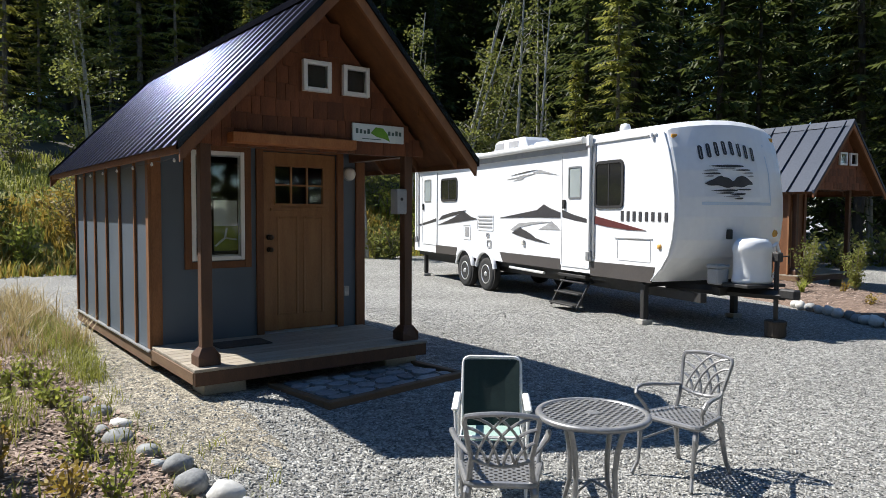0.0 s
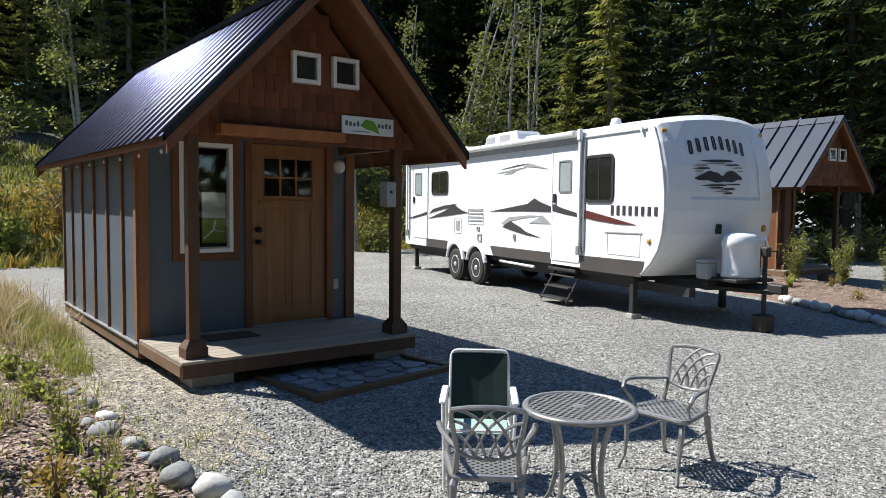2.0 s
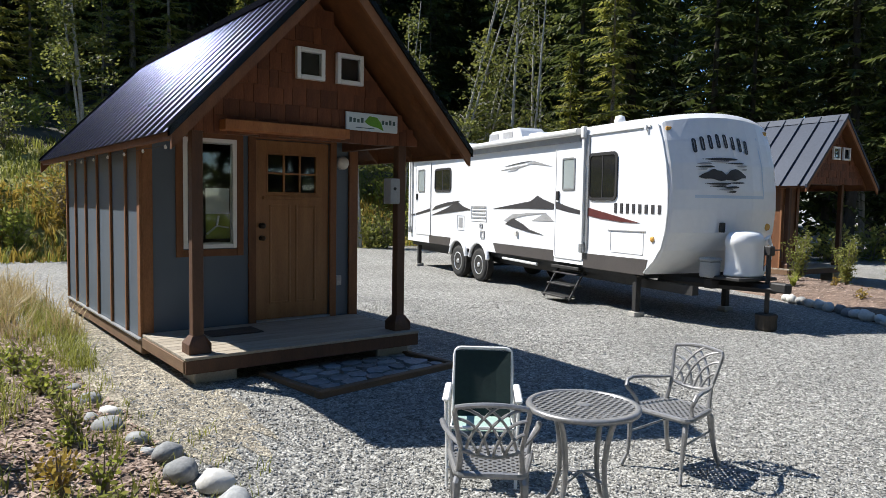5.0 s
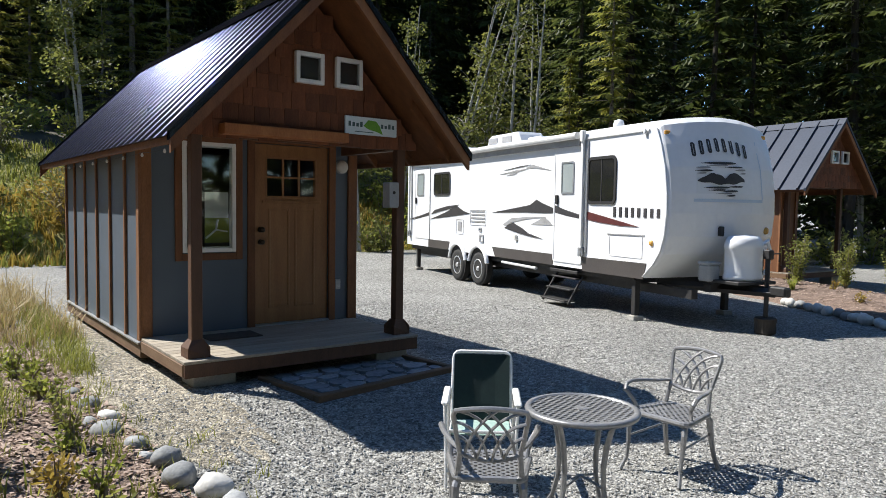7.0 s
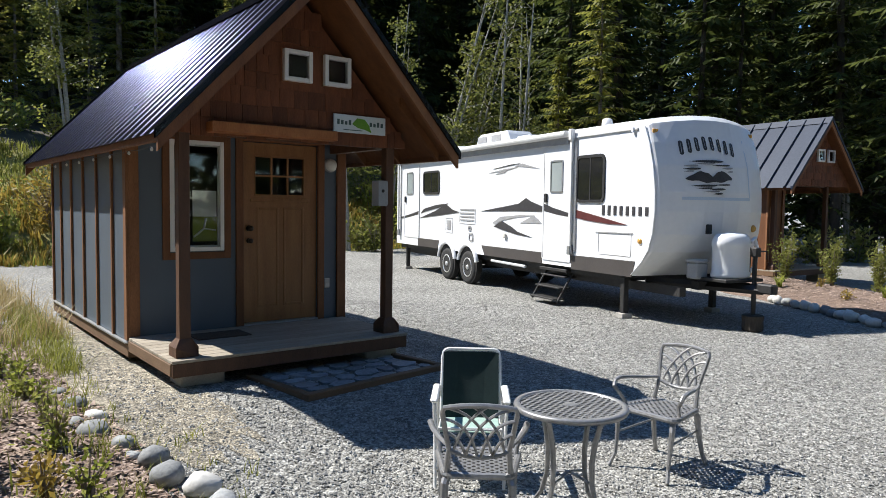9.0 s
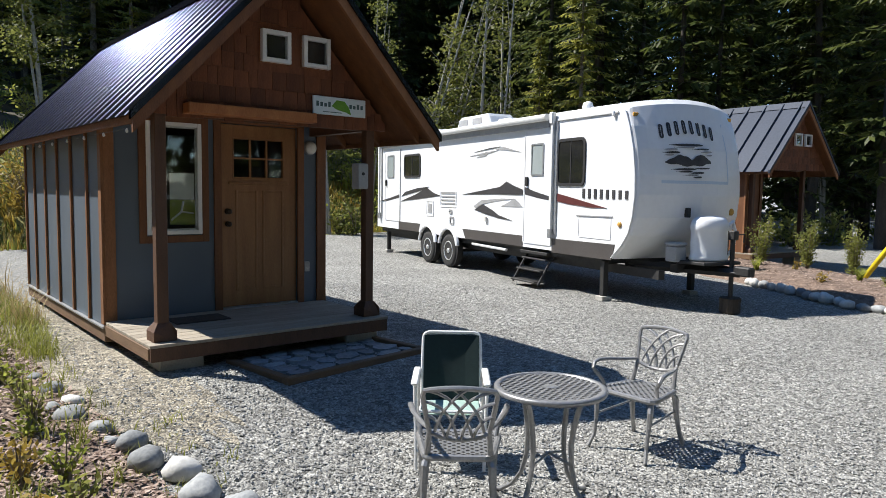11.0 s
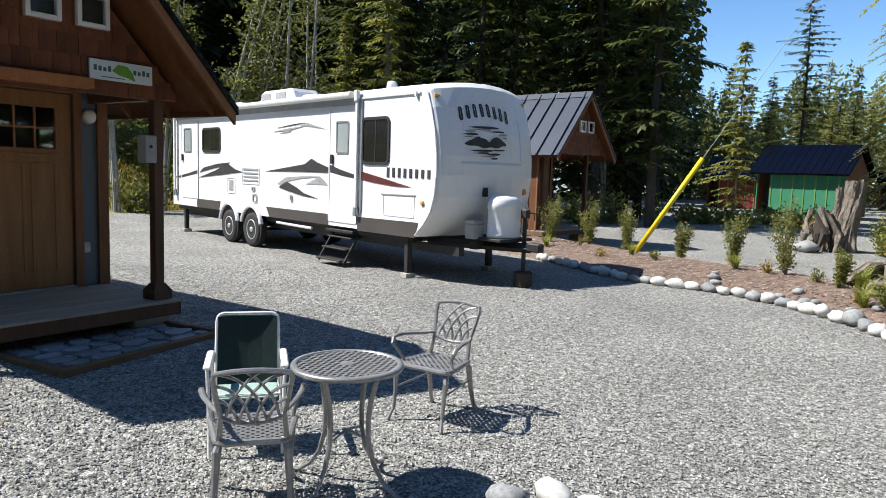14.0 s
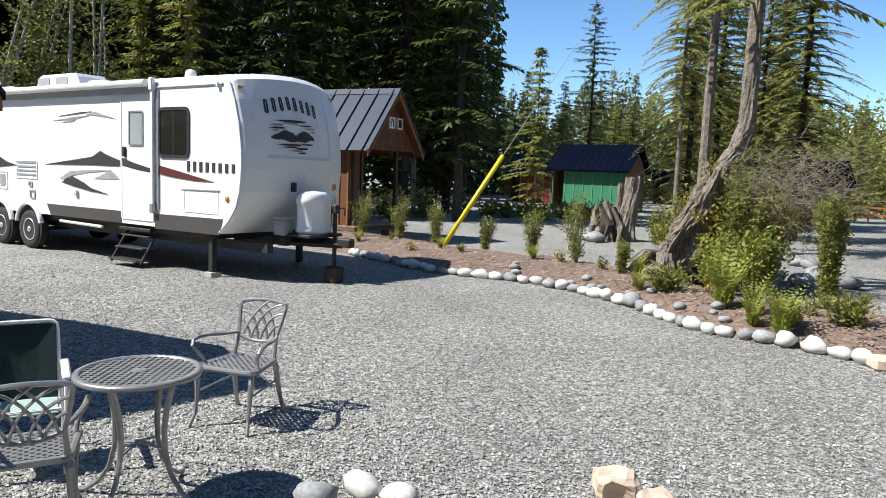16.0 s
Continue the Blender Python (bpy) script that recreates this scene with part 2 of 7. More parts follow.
ALDERLEAF = foliage("alder_leaves", (0.075, 0.095, 0.02), (0.22, 0.23, 0.06), 0.5)
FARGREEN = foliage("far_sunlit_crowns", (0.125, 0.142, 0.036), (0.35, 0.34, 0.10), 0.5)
SHRUBLEAF = foliage("young_cedar_foliage", (0.125, 0.15, 0.034), (0.33, 0.33, 0.09), 0.5)
FERNLEAF = foliage("fern_leaf", (0.15, 0.19, 0.03), (0.38, 0.40, 0.085), 0.5)
GRASS = foliage("green_grass", (0.13, 0.155, 0.03), (0.34, 0.34, 0.08), 0.45)
STRAW = foliage("dry_grass", (0.26, 0.19, 0.075), (0.50, 0.40, 0.20), 0.3)
OCHRE = foliage("ochre_weeds", (0.24, 0.165, 0.03), (0.42, 0.31, 0.07), 0.4)
TWIG = foliage("dry_twigs", (0.14, 0.11, 0.085), (0.34, 0.29, 0.24), 0.1, 0.8)
GREENWALL = material("green_cabin_siding", (0.022, 0.16, 0.085), (0.04, 0.23, 0.125), 0.6, 1.5, 0.1)
REDWALL = material("red_cabin_siding", (0.16, 0.018, 0.016), (0.24, 0.03, 0.026), 0.65, 1.5, 0.1)
PAPER = material("white_paper", (0.70, 0.71, 0.70), (0.80, 0.80, 0.79), 0.7, 8, 0.02)
PHOTO = material("yellow_green_print", (0.20, 0.26, 0.03), (0.36, 0.38, 0.07), 0.6, 14, 0.0)
LEAFGREEN = material("sign_green", (0.10, 0.27, 0.02), (0.17, 0.38, 0.04), 0.5, 8, 0.0)
INK = material("sign_ink", (0.05, 0.10, 0.10), (0.09, 0.15, 0.15), 0.6, 8, 0.0)
SIGNWHITE = material("sign_board", (0.62, 0.70, 0.72), (0.72, 0.78, 0.78), 0.5, 4, 0.02)
LAMPGLASS = material("frosted_lamp", (0.62, 0.60, 0.54), (0.74, 0.72, 0.66), 0.4, 20, 0.02)
GREYBOX = material("grey_meter_box", (0.30, 0.31, 0.31), (0.40, 0.41, 0.41), 0.5, 6, 0.05)
MAT = material("door_mat", (0.05, 0.035, 0.025), (0.10, 0.075, 0.055), 1.0, 30, 0.6)


# ---- mesh helpers ----
def mesh_of(bm, mat, name, smooth=False):
    me = bpy.data.meshes.new(name)
    bm.normal_update()
    bm.to_mesh(me)
    bm.free()
    me.materials.append(mat)
    if smooth:
        me.polygons.foreach_set("use_smooth", [True] * len(me.polygons))
    return me


def part(name, bm, mat, parent, label="", smooth=False):
    ob = new(name, mesh_of(bm, mat, name, smooth))
    ob.parent = parent
    return tagged(ob, label)


def solid(name, bm, mat, label, category, group="", kind="", smooth=False, at=None):
    ob = new(name, mesh_of(bm, mat, name, smooth))
    if at is not None:
        ob.matrix_basis = at
    return tagged(ob, label, category, group, kind)


def thing(name, at, label, category, group="", kind=""):
    ob = new(name)
    ob.empty_display_size = 0.1
    ob.matrix_basis = at
    return tagged(ob, label, category, group, kind)


def box(x0, y0, z0, x1, y1, z1, bevel=0.0, bm=None, m=None):
    """A box between two corners with chamfered edges, added to bm."""
    own = bmesh.new()
    bmesh.ops.create_cube(own, size=1)
    for v in own.verts:
        v.co = Vector((x0 + (x1 - x0) * (v.co.x + 0.5), y0 + (y1 - y0) * (v.co.y + 0.5), z0 + (z1 - z0) * (v.co.z + 0.5)))
    if bevel:
        bmesh.ops.bevel(own, geom=own.edges[:], offset=bevel, segments=1, affect="EDGES")
    if m is not None:
        own.transform(m)
    return merged(bm, own)


def merged(bm, own):
    if bm is None:
        return own
    me = bpy.data.meshes.new("tmp")
    own.to_mesh(me)
    own.free()
    bm.from_mesh(me)
    bpy.data.meshes.remove(me)
    return bm


def tube(points, radii, n=8, bm=None, flat=1.0, closed=False):
    """A round bar along points; radii one number or one per point; flat squashes it across."""
    bm = bm or bmesh.new()
    pts = [Vector(p) for p in points]
    rs = radii if isinstance(radii, (list, tuple)) else [radii] * len(pts)
    rings, side = [], None
    for i, p in enumerate(pts):
        if closed:
            d = pts[(i + 1) % len(pts)] - pts[i - 1]
        else:
            d = pts[min(i + 1, len(pts) - 1)] - pts[max(i - 1, 0)]
        d.normalize()
        if side is None:
            side = d.orthogonal().normalized() if abs(d.z) > 0.9 else d.cross(Vector((0, 0, 1))).normalized()
        side = (side - d * side.dot(d)).normalized()
        up = side.cross(d)
        rings.append([bm.verts.new(p + rs[i] * (math.cos(a) * side + flat * math.sin(a) * up)) for a in (2 * math.pi * k / n for k in range(n))])
    count = len(rings) if closed else len(rings) - 1
    for i in range(count):
        a, b = rings[i], rings[(i + 1) % len(rings)]
        for k in range(n):
            bm.faces.new((a[k], a[(k + 1) % n], b[(k + 1) % n], b[k]))
    if not closed:
        bm.faces.new(rings[0][::-1])
        bm.faces.new(rings[-1])
    return bm


def prism(outline, y0, y1, bm=None, m=None):
    """A plate: an outline in x and z, from y0 to y1."""
    own = bmesh.new()
    a = [own.verts.new((x, y0, z)) for x, z in outline]
    b = [own.verts.new((x, y1, z)) for x, z in outline]
    own.faces.new(a)
    own.faces.new(b[::-1])
    for i in range(len(a)):
        j = (i + 1) % len(a)
        own.faces.new((a[j], a[i], b[i], b[j]))
    bmesh.ops.recalc_face_normals(own, faces=own.faces[:])
    if m is not None:
        own.transform(m)
    return merged(bm, own)


def turned(profile, n=20, bm=None, m=None):
    """A body of revolution about z from (radius, height) pairs."""
    own = bmesh.new()
    rings = [[own.verts.new((r * math.cos(2 * math.pi * k / n), r * math.sin(2 * math.pi * k / n), z)) for k in range(n)] for r, z in profile]
    for a, b in zip(rings, rings[1:]):
        for k in range(n):
            own.faces.new((a[k], a[(k + 1) % n], b[(k + 1) % n], b[k]))
    own.faces.new(rings[0][::-1])
    own.faces.new(rings[-1])
    if m is not None:
        own.transform(m)
    return merged(bm, own)


def wall_with_holes(x0, x1, z0, z1, y0, y1, holes):
    """A wall slab in x and z with rectangular openings through it."""
    bm = bmesh.new()
    xs = sorted({x0, x1, *(h[0] for h in holes), *(h[2] for h in holes)})
    zs = sorted({z0, z1, *(h[1] for h in holes), *(h[3] for h in holes)})
    for xa, xb in zip(xs, xs[1:]):
        for za, zb in zip(zs, zs[1:]):
            cx, cz = (xa + xb) / 2, (za + zb) / 2
            if not any(h[0] < cx < h[2] and h[1] < cz < h[3] for h in holes):
                box(xa, y0, za, xb, y1, zb, 0, bm)
    bmesh.ops.remove_doubles(bm, verts=bm.verts[:], dist=1e-5)
    seen = {}
    for f in bm.faces:
        seen.setdefault(tuple(round(c, 4) for c in f.calc_center_median()), []).append(f)
    bmesh.ops.delete(bm, geom=[f for fs in seen.values() if len(fs) > 1 for f in fs], context="FACES")
    return bm


def blob(radius, seed, squash=(1, 1, 1), rough=0.18, sub=2):
    bm = bmesh.new()
    bmesh.ops.create_icosphere(bm, subdivisions=sub, radius=1)
    off = Vector((seed * 7.3, seed * 3.1, seed * 1.7))
    for v in bm.verts:
        k = 1 + rough * noise.noise(v.co * 1.1 + off) * 1.6 + 0.3 * rough * noise.noise(v.co * 3 + off)
        v.co = Vector((v.co.x * squash[0], v.co.y * squash[1], v.co.z * squash[2])) * (k * radius)
    return bm


class Cards:
    """Collects many small leaf faces quickly into one mesh."""

    def __init__(self):
        self.v, self.f = [], []

    def kite(self, base, tip, half):
        """A leaf from base to tip, widest a little past its middle."""
        k, mid = len(self.v), base + (tip - base) * 0.45
        self.v += [base, mid + half, tip, mid - half]
        self.f.append((k, k + 1, k + 2, k + 3))

    def blade(self, base, mid, tip, half):
        k = len(self.v)
        self.v += [base - half, base + half, mid + half * 0.7, mid - half * 0.7, tip]
        self.f += [(k, k + 1, k + 2, k + 3), (k + 3, k + 2, k + 4)]

    def mesh(self, name, mat):
        me = bpy.data.meshes.new(name)
        me.from_pydata([tuple(p) for p in self.v], [], self.f)
        me.materials.append(mat)
        return me


# ---- ground ----
def bank_height(x, y):
    """Ground height: a flat lot, and a wooded bank that rises behind it."""
    d = (y - 15.0) * 0.97 + (x - 2) * (-0.10)
    e = (y - (16.5 + max(0.0, x - 13) * 0.35))
    d = min(d, e + max(0.0, x - 13) * 0.1)
    t = max(0.0, d)
    h = 2.6 * (1 - math.exp(-t / 4.0)) + 0.20 * t
    if x > 30:
        h *= max(0.15, 1 - (x - 30) / 40)
    n = noise.noise(Vector((x * 0.21, y * 0.21, 0)))
    return h + min(1.0, t * 0.4) * 0.45 * n


def mound(x, y):
    """The gravel pad rises a little round the house."""
    d = math.hypot(max(0.1 - x, 0, x - 2.65), max(-1.4 - y, 0, y - 4.5))
    t = max(0.0, 1 - d / 3.2)
    return 0.13 * t * t * (3 - 2 * t)


def ground_sheet():
    """One sheet to the horizon, finely divided round the house where the pad rises."""
    lines = [[-1500, -200] + [lo + 0.25 * k for k in range(n)] + [200, 1500] for lo, n in ((-4.0, 44), (-6.0, 60))]
    xs, ys = lines
    verts = [(x, y, mound(x, y)) for y in ys for x in xs]
    nx = len(xs)
    faces = [(a, a + 1, a + nx + 1, a + nx) for j in range(len(ys) - 1) for a in range(j * nx, j * nx + nx - 1)]
    me = bpy.data.meshes.new("ground")
    me.from_pydata(verts, [], faces)
    me.materials.append(GRAVEL)
    me.polygons.foreach_set("use_smooth", [True] * len(me.polygons))
    return tagged(new("ground", me), "flat lot of crushed grey gravel", "ground", kind="structure")


ground_sheet()


def strip_mesh(name, x0, x1, y0, y1, step, height, mat, label, category, keep=None, kind="structure"):
    nx, ny = int((x1 - x0) / step), int((y1 - y0) / step)
    verts = [(x0 + i * step, y0 + j * step, height(x0 + i * step, y0 + j * step)) for j in range(ny + 1) for i in range(nx + 1)]
    faces = []
    for j in range(ny):
        for i in range(nx):
            a = j * (nx + 1) + i
            quad = (a, a + 1, a + nx + 2, a + nx + 1)
            if keep is None or max(verts[q][2] for q in quad) > keep:
                faces.append(quad)
    me = bpy.data.meshes.new(name)
    me.from_pydata(verts, [], faces)
    me.materials.append(mat)
    me.polygons.foreach_set("use_smooth", [True] * len(me.polygons))
    return tagged(new(name, me), label, category, kind=kind)


strip_mesh("hillside", -45, 75, 12, 62, 0.8, lambda x, y: bank_height(x, y) - 0.04, TURF, "grassy bank rising to the forest behind the lot", "hillside", keep=0.0)


strip_mesh("forest_floor", -45, 75, 22, 62, 0.8, lambda x, y: bank_height(x, y) + 0.03 + 0.25 * noise.noise(Vector((x * 0.5, y * 0.5, 4))) - (0.3 if y < 23 else 0), DUFF, "dark needle-covered floor of the wood", "forest floor", keep=0.0)


# ---- tiny houses ----
HX0, HX1, HY1 = 0.12, 2.63, 3.9
MIDX, RIDGE, EAVE_X, EAVE_Z = 1.385, 3.96, -0.135, 2.34
SLOPE = (RIDGE - EAVE_Z) / (MIDX - EAVE_X)
ROOF_Y0, ROOF_Y1 = -1.85, 4.5


def roof_z(x):
    return RIDGE - SLOPE * abs(x - MIDX)


def roof_sheet(sign, gap, rise=0.022):
    """One roof slope: a ribbed metal sheet, profile along y, run down the slope."""
    bm = bmesh.new()
    prof, y = [], ROOF_Y0
    prof.append((y, 0.0))
    y += gap * 0.35
    while y < ROOF_Y1 - 0.06:
        if gap > 0.4:
            prof += [(y - 0.02, 0.0), (y - 0.015, 0.045), (y + 0.015, 0.045), (y + 0.02, 0.0)]
            y += gap
            continue
        prof += [(y - 0.014, 0.0), (y - 0.0105, 0.0012), (y - 0.007, 0.0026), (y - 0.0035, 0.0042), (y, 0.0061), (y + 0.003, 0.0061), (y + 0.009, 0.0)]
        y += gap
    prof.append((ROOF_Y1, 0.0))
    nx, nz = sign * SLOPE, 1.0
    k = math.hypot(nx, nz)
    nx, nz = nx / k, nz / k
    ends = [(MIDX, RIDGE), (MIDX + sign * (MIDX - EAVE_X + 0.03), EAVE_Z - 0.03 * SLOPE)]
    rows = [[bm.verts.new((x + nx * (h + o), y, z + nz * (h + o))) for y, h in prof] for o in (0.0, -0.004) for x, z in ends]
    for a, b in ((rows[0], rows[1]), (rows[3], rows[2]), (rows[1], rows[3])):
        for i in range(len(prof) - 1):
            bm.faces.new((a[i], a[i + 1], b[i + 1], b[i]))
    bmesh.ops.recalc_face_normals(bm, faces=bm.faces[:])
    return bm


def slope_board(sign, y0, y1, top, bottom, over=0.0, start=0.0):
    """A board that follows one roof slope, between two depths under the sheet."""
    xe = MIDX + sign * (MIDX - EAVE_X + over)
    xs = MIDX + sign * start
    out = [(xs, roof_z(xs) - top), (xe, roof_z(xe) - top), (xe, roof_z(xe) - bottom), (xs, roof_z(xs) - bottom)]
    return prism(out, y0, y1)


def small_window(house, x0, z0, x1, z1, y, frame_w=0.035, mat=None):
    w = part("window", merged(None, frame_ring(x0, z0, x1, z1, y - 0.03, y + 0.03, frame_w)), mat or WHITE, house, "white vinyl window frame")
    pane = part("pane", box(x0 + frame_w, y - 0.004, z0 + frame_w, x1 - frame_w, y + 0.004, z1 - frame_w), PANE, w, "dark reflecting glass")
    pane.visible_shadow = False
    return w


def frame_ring(x0, z0, x1, z1, y0, y1, w, bm=None):
    bm = box(x0, y0, z0, x0 + w, y1, z1, 0.004, bm)
    bm = box(x1 - w, y0, z0, x1, y1, z1, 0.004, bm)
    bm = box(x0 + w, y0, z0, x1 - w, y1, z0 + w, 0.004, bm)
    return box(x0 + w, y0, z1 - w, x1 - w, y1, z1, 0.004, bm)


def tiny_house(at, label, siding, roof_mat, gap, shingled, post_mat, closed=False):
    h = thing("tiny_house", at, label, "house", "tiny houses")
    # floor frame and piers
    part("floor_frame", box(HX0 - 0.02, -0.02, 0.19, HX1 + 0.02, HY1, 0.33, 0.01), FASCIA, h, "brown timber floor frame")
    part("porch_frame", box(HX0 - 0.02, -1.36, 0.255, HX1 - 0.02, -0.021, 0.37, 0.008), FASCIA, h, "brown timber porch frame")
    for px, py in ((0.42, -1.12), (2.35, -1.12), (0.42, 1.4), (2.35, 1.4), (0.42, 3.5), (2.35, 3.5)):
        part("pier", box(px - 0.2, py - 0.16, 0, px + 0.2, py + 0.16, 0.254 if py < 0 else 0.189, 0.012), CONCRETE, h, "concrete pier block")
    # the porch front's shade is put in by using the dark post colour
    part("deck_fascia", box(HX0 - 0.01, -1.395, 0.25, HX1 - 0.03, -1.362, 0.371, 0.004), DARKPOST, h, "deck front board, shade put in as a dark tone")
    part("flashing", box(HX0 - 0.045, -0.02, 0.335, HX0 - 0.005, HY1, 0.35), STEEL, h, "thin pale metal flashing")
    n = 10
    for i in range(n):
        y0 = -1.40 + i * 1.40 / n
        part("deck_board", box(HX0 - 0.015, y0 + 0.003, 0.372, HX1 - 0.02, y0 + 1.40 / n - 0.003, 0.40, 0.004), DECK, h)
    # walls
    if closed:
        part("porch_side_wall", box(HX0 + 0.005, -1.15, 0.402, HX0 + 0.07, -0.04, 2.384), siding, h, "red-brown boarded porch side")
        for k in range(5):
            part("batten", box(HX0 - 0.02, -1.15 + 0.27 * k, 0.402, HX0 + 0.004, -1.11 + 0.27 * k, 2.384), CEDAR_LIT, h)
    win, door = (0.53, 1.26, 1.11, 2.44), (1.33, 0.40, 2.26, 2.47)
    part("front_wall", wall_with_holes(HX0 + 0.1, HX1 - 0.1, 0.40, 2.75, 0.0, 0.10, [win, door]), siding, h)
    part("back_wall", box(HX0 + 0.1, HY1 - 0.1, 0.33, HX1 - 0.1, HY1, 2.6), siding, h)
    part("right_wall", box(HX1 - 0.1, 0.0, 0.33, HX1, HY1, 2.6), siding, h)
    part("left_wall", box(HX0 + 0.012, 0.0, 0.33, HX0 + 0.1, HY1, 2.6), siding, h)
    part("inner_floor", box(HX0 + 0.1, 0.1, 0.33, HX1 - 0.1, HY1 - 0.1, 0.40), DARKROOM, h)
    part("loft", box(HX0 + 0.1, 0.1, 2.58, HX1 - 0.1, HY1 - 0.1, 2.62), DARKROOM, h)
    part("inner_lining", box(HX0 + 0.12, HY1 - 0.14, 0.41, HX1 - 0.12, HY1 - 0.12, 2.57), DARKROOM, h)
    seams = [-0.0, 0.60, 1.28, 1.96, 2.64, 3.30, HY1]
    for a, b in zip(seams, seams[1:]):
        part("panel", box(HX0, a + 0.003, 0.35, HX0 + 0.011, b - 0.003, 2.5), siding, h)
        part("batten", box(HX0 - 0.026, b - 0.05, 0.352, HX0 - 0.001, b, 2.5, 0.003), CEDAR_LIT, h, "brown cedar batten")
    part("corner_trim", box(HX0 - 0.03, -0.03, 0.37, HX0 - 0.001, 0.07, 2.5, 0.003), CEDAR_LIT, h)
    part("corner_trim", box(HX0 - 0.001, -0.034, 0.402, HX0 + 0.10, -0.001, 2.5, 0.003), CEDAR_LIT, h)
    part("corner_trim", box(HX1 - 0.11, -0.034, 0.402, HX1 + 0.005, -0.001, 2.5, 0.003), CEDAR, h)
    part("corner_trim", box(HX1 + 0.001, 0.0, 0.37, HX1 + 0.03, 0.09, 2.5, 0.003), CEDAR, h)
    # window with its casing
    part("window_casing", frame_ring(win[0] - 0.075, win[1] - 0.085, win[2] + 0.075, win[3] + 0.07, -0.03, -0.001, 0.074), CEDAR, h, "red-brown window casing")
    w = small_window(h, *win, 0.0, 0.045)
    part("inner_frame", frame_ring(win[0] + 0.046, win[1] + 0.046, win[2] - 0.046, win[3] - 0.046, 0.006, 0.028, 0.014), WHITE, w)
    # door
    part("door_casing", box(door[0] - 0.085, -0.032, 0.402, door[0], -0.001, 2.56, 0.003), CEDAR, h)
    part("door_casing", box(door[2], -0.032, 0.402, door[2] + 0.085, -0.001, 2.56, 0.003), CEDAR, h)
    part("door_casing", box(door[0], -0.032, door[3], door[2], -0.001, 2.56, 0.003), CEDAR, h)
    lites = (1.485, 1.885, 2.085, 2.305)
    d = part("door", wall_with_holes(1.337, 2.253, 0.428, 2.463, 0.012, 0.057, [lites]), DOORWOOD, h, "varnished fir door with six small panes")
    part("threshold", box(1.335, -0.045, 0.402, 2.255, 0.05, 0.424, 0.003), STEEL, d, "pale metal threshold")
    for x0, x1 in ((1.50, 1.765), (1.825, 2.09)):
        bm = frame_ring(x0, 0.60, x1, 1.74, 0.004, 0.0115, 0.028)
        part("panel_moulding", bm, DOORWOOD, d)
    part("dentil_shelf", box(1.42, -0.012, 1.80, 2.15, 0.011, 1.835, 0.004), DOORWOOD, d)
    part("lite_frame", frame_ring(1.468, 1.868, 2.102, 2.322, 0.002, 0.0115, 0.017), DOORWOOD, d)
    for i in range(1, 3):
        x = lites[0] + i * (lites[2] - lites[0]) / 3
        part("glazing_bar", box(x - 0.011, 0.016, lites[1], x + 0.011, 0.05, lites[3]), DOORWOOD, d)
    part("glazing_bar", box(lites[0], 0.018, 2.085, lites[2], 0.048, 2.105), DOORWOOD, d)
    g = part("pane", box(lites[0], 0.030, lites[1], lites[2], 0.036, lites[3]), PANE, d, "six-light glass")
    g.visible_shadow = False
    for z, r in ((1.50, 0.033), (1.36, 0.03)):
        bm = turned([(r, 0), (r, 0.012), (r * 0.5, 0.018), (r * 0.45, 0.04), (r * 0.95, 0.05), (r * 0.9, 0.072), (r * 0.3, 0.08)], 14)
        bm.transform(pose(1.405, 0.012, z, 90))
        part("knob", bm, BRONZE, d, "dark bronze lock and knob", True)
    # porch posts, beams, ceiling
    for px in (0.27, 2.46):
        p = part("post", box(px - 0.05, -1.25, 0.53, px + 0.05, -1.15, 2.40, 0.006), post_mat, h, "dark-stained porch post")
        bm = prism([(-0.10, 0.402), (0.10, 0.402), (0.10, 0.49), (0.055, 0.56), (-0.055, 0.56), (-0.10, 0.49)], -0.10, 0.10)
        for v in bm.verts:
            if v.co.z > 0.52:
                v.co.y *= 0.55
        bm.transform(pose(px, -1.2, 0))
        part("post_base", bm, post_mat, p, "chamfered wooden post base")
    part("front_beam", box(0.21, -1.199, 2.385, 2.52, -1.15, 2.53, 0.006), post_mat, h, "dark porch beam")
    part("ledger", box(0.46, -1.42, 2.405, 1.72, -1.27, 2.50, 0.006), BEAM, h, "orange-brown projecting ledger board")
    for px in (0.27, 2.46):
        part("side_beam", box(px - 0.05, -1.148, 2.385, px + 0.05, -0.035, 2.50, 0.005), post_mat, h)
    part("porch_ceiling", box(HX0, -1.148, 2.502, HX1, -0.002, 2.53), CEDAR, h)
    # gable
    gy = -1.62 if closed else -1.25
    top = RIDGE - 0.17
    gable = [(HX0 - 0.02, 2.395), (HX1 + 0.02, 2.395), (HX1 + 0.02, roof_z(HX1 + 0.02) - 0.15), (MIDX, top), (HX0 - 0.02, roof_z(HX0 - 0.02) - 0.15)]
    part("gable_wall", prism(gable, gy, gy + 0.045), SHINGLE, h)
    back = [(HX0, 2.6), (HX1, 2.6), (MIDX, top)]
    part("gable_wall", prism(back, HY1 - 0.05, HY1), siding, h)
    gw = [(1.20, 2.955, 1.50, 3.255), (1.635, 2.955, 1.935, 3.255)]
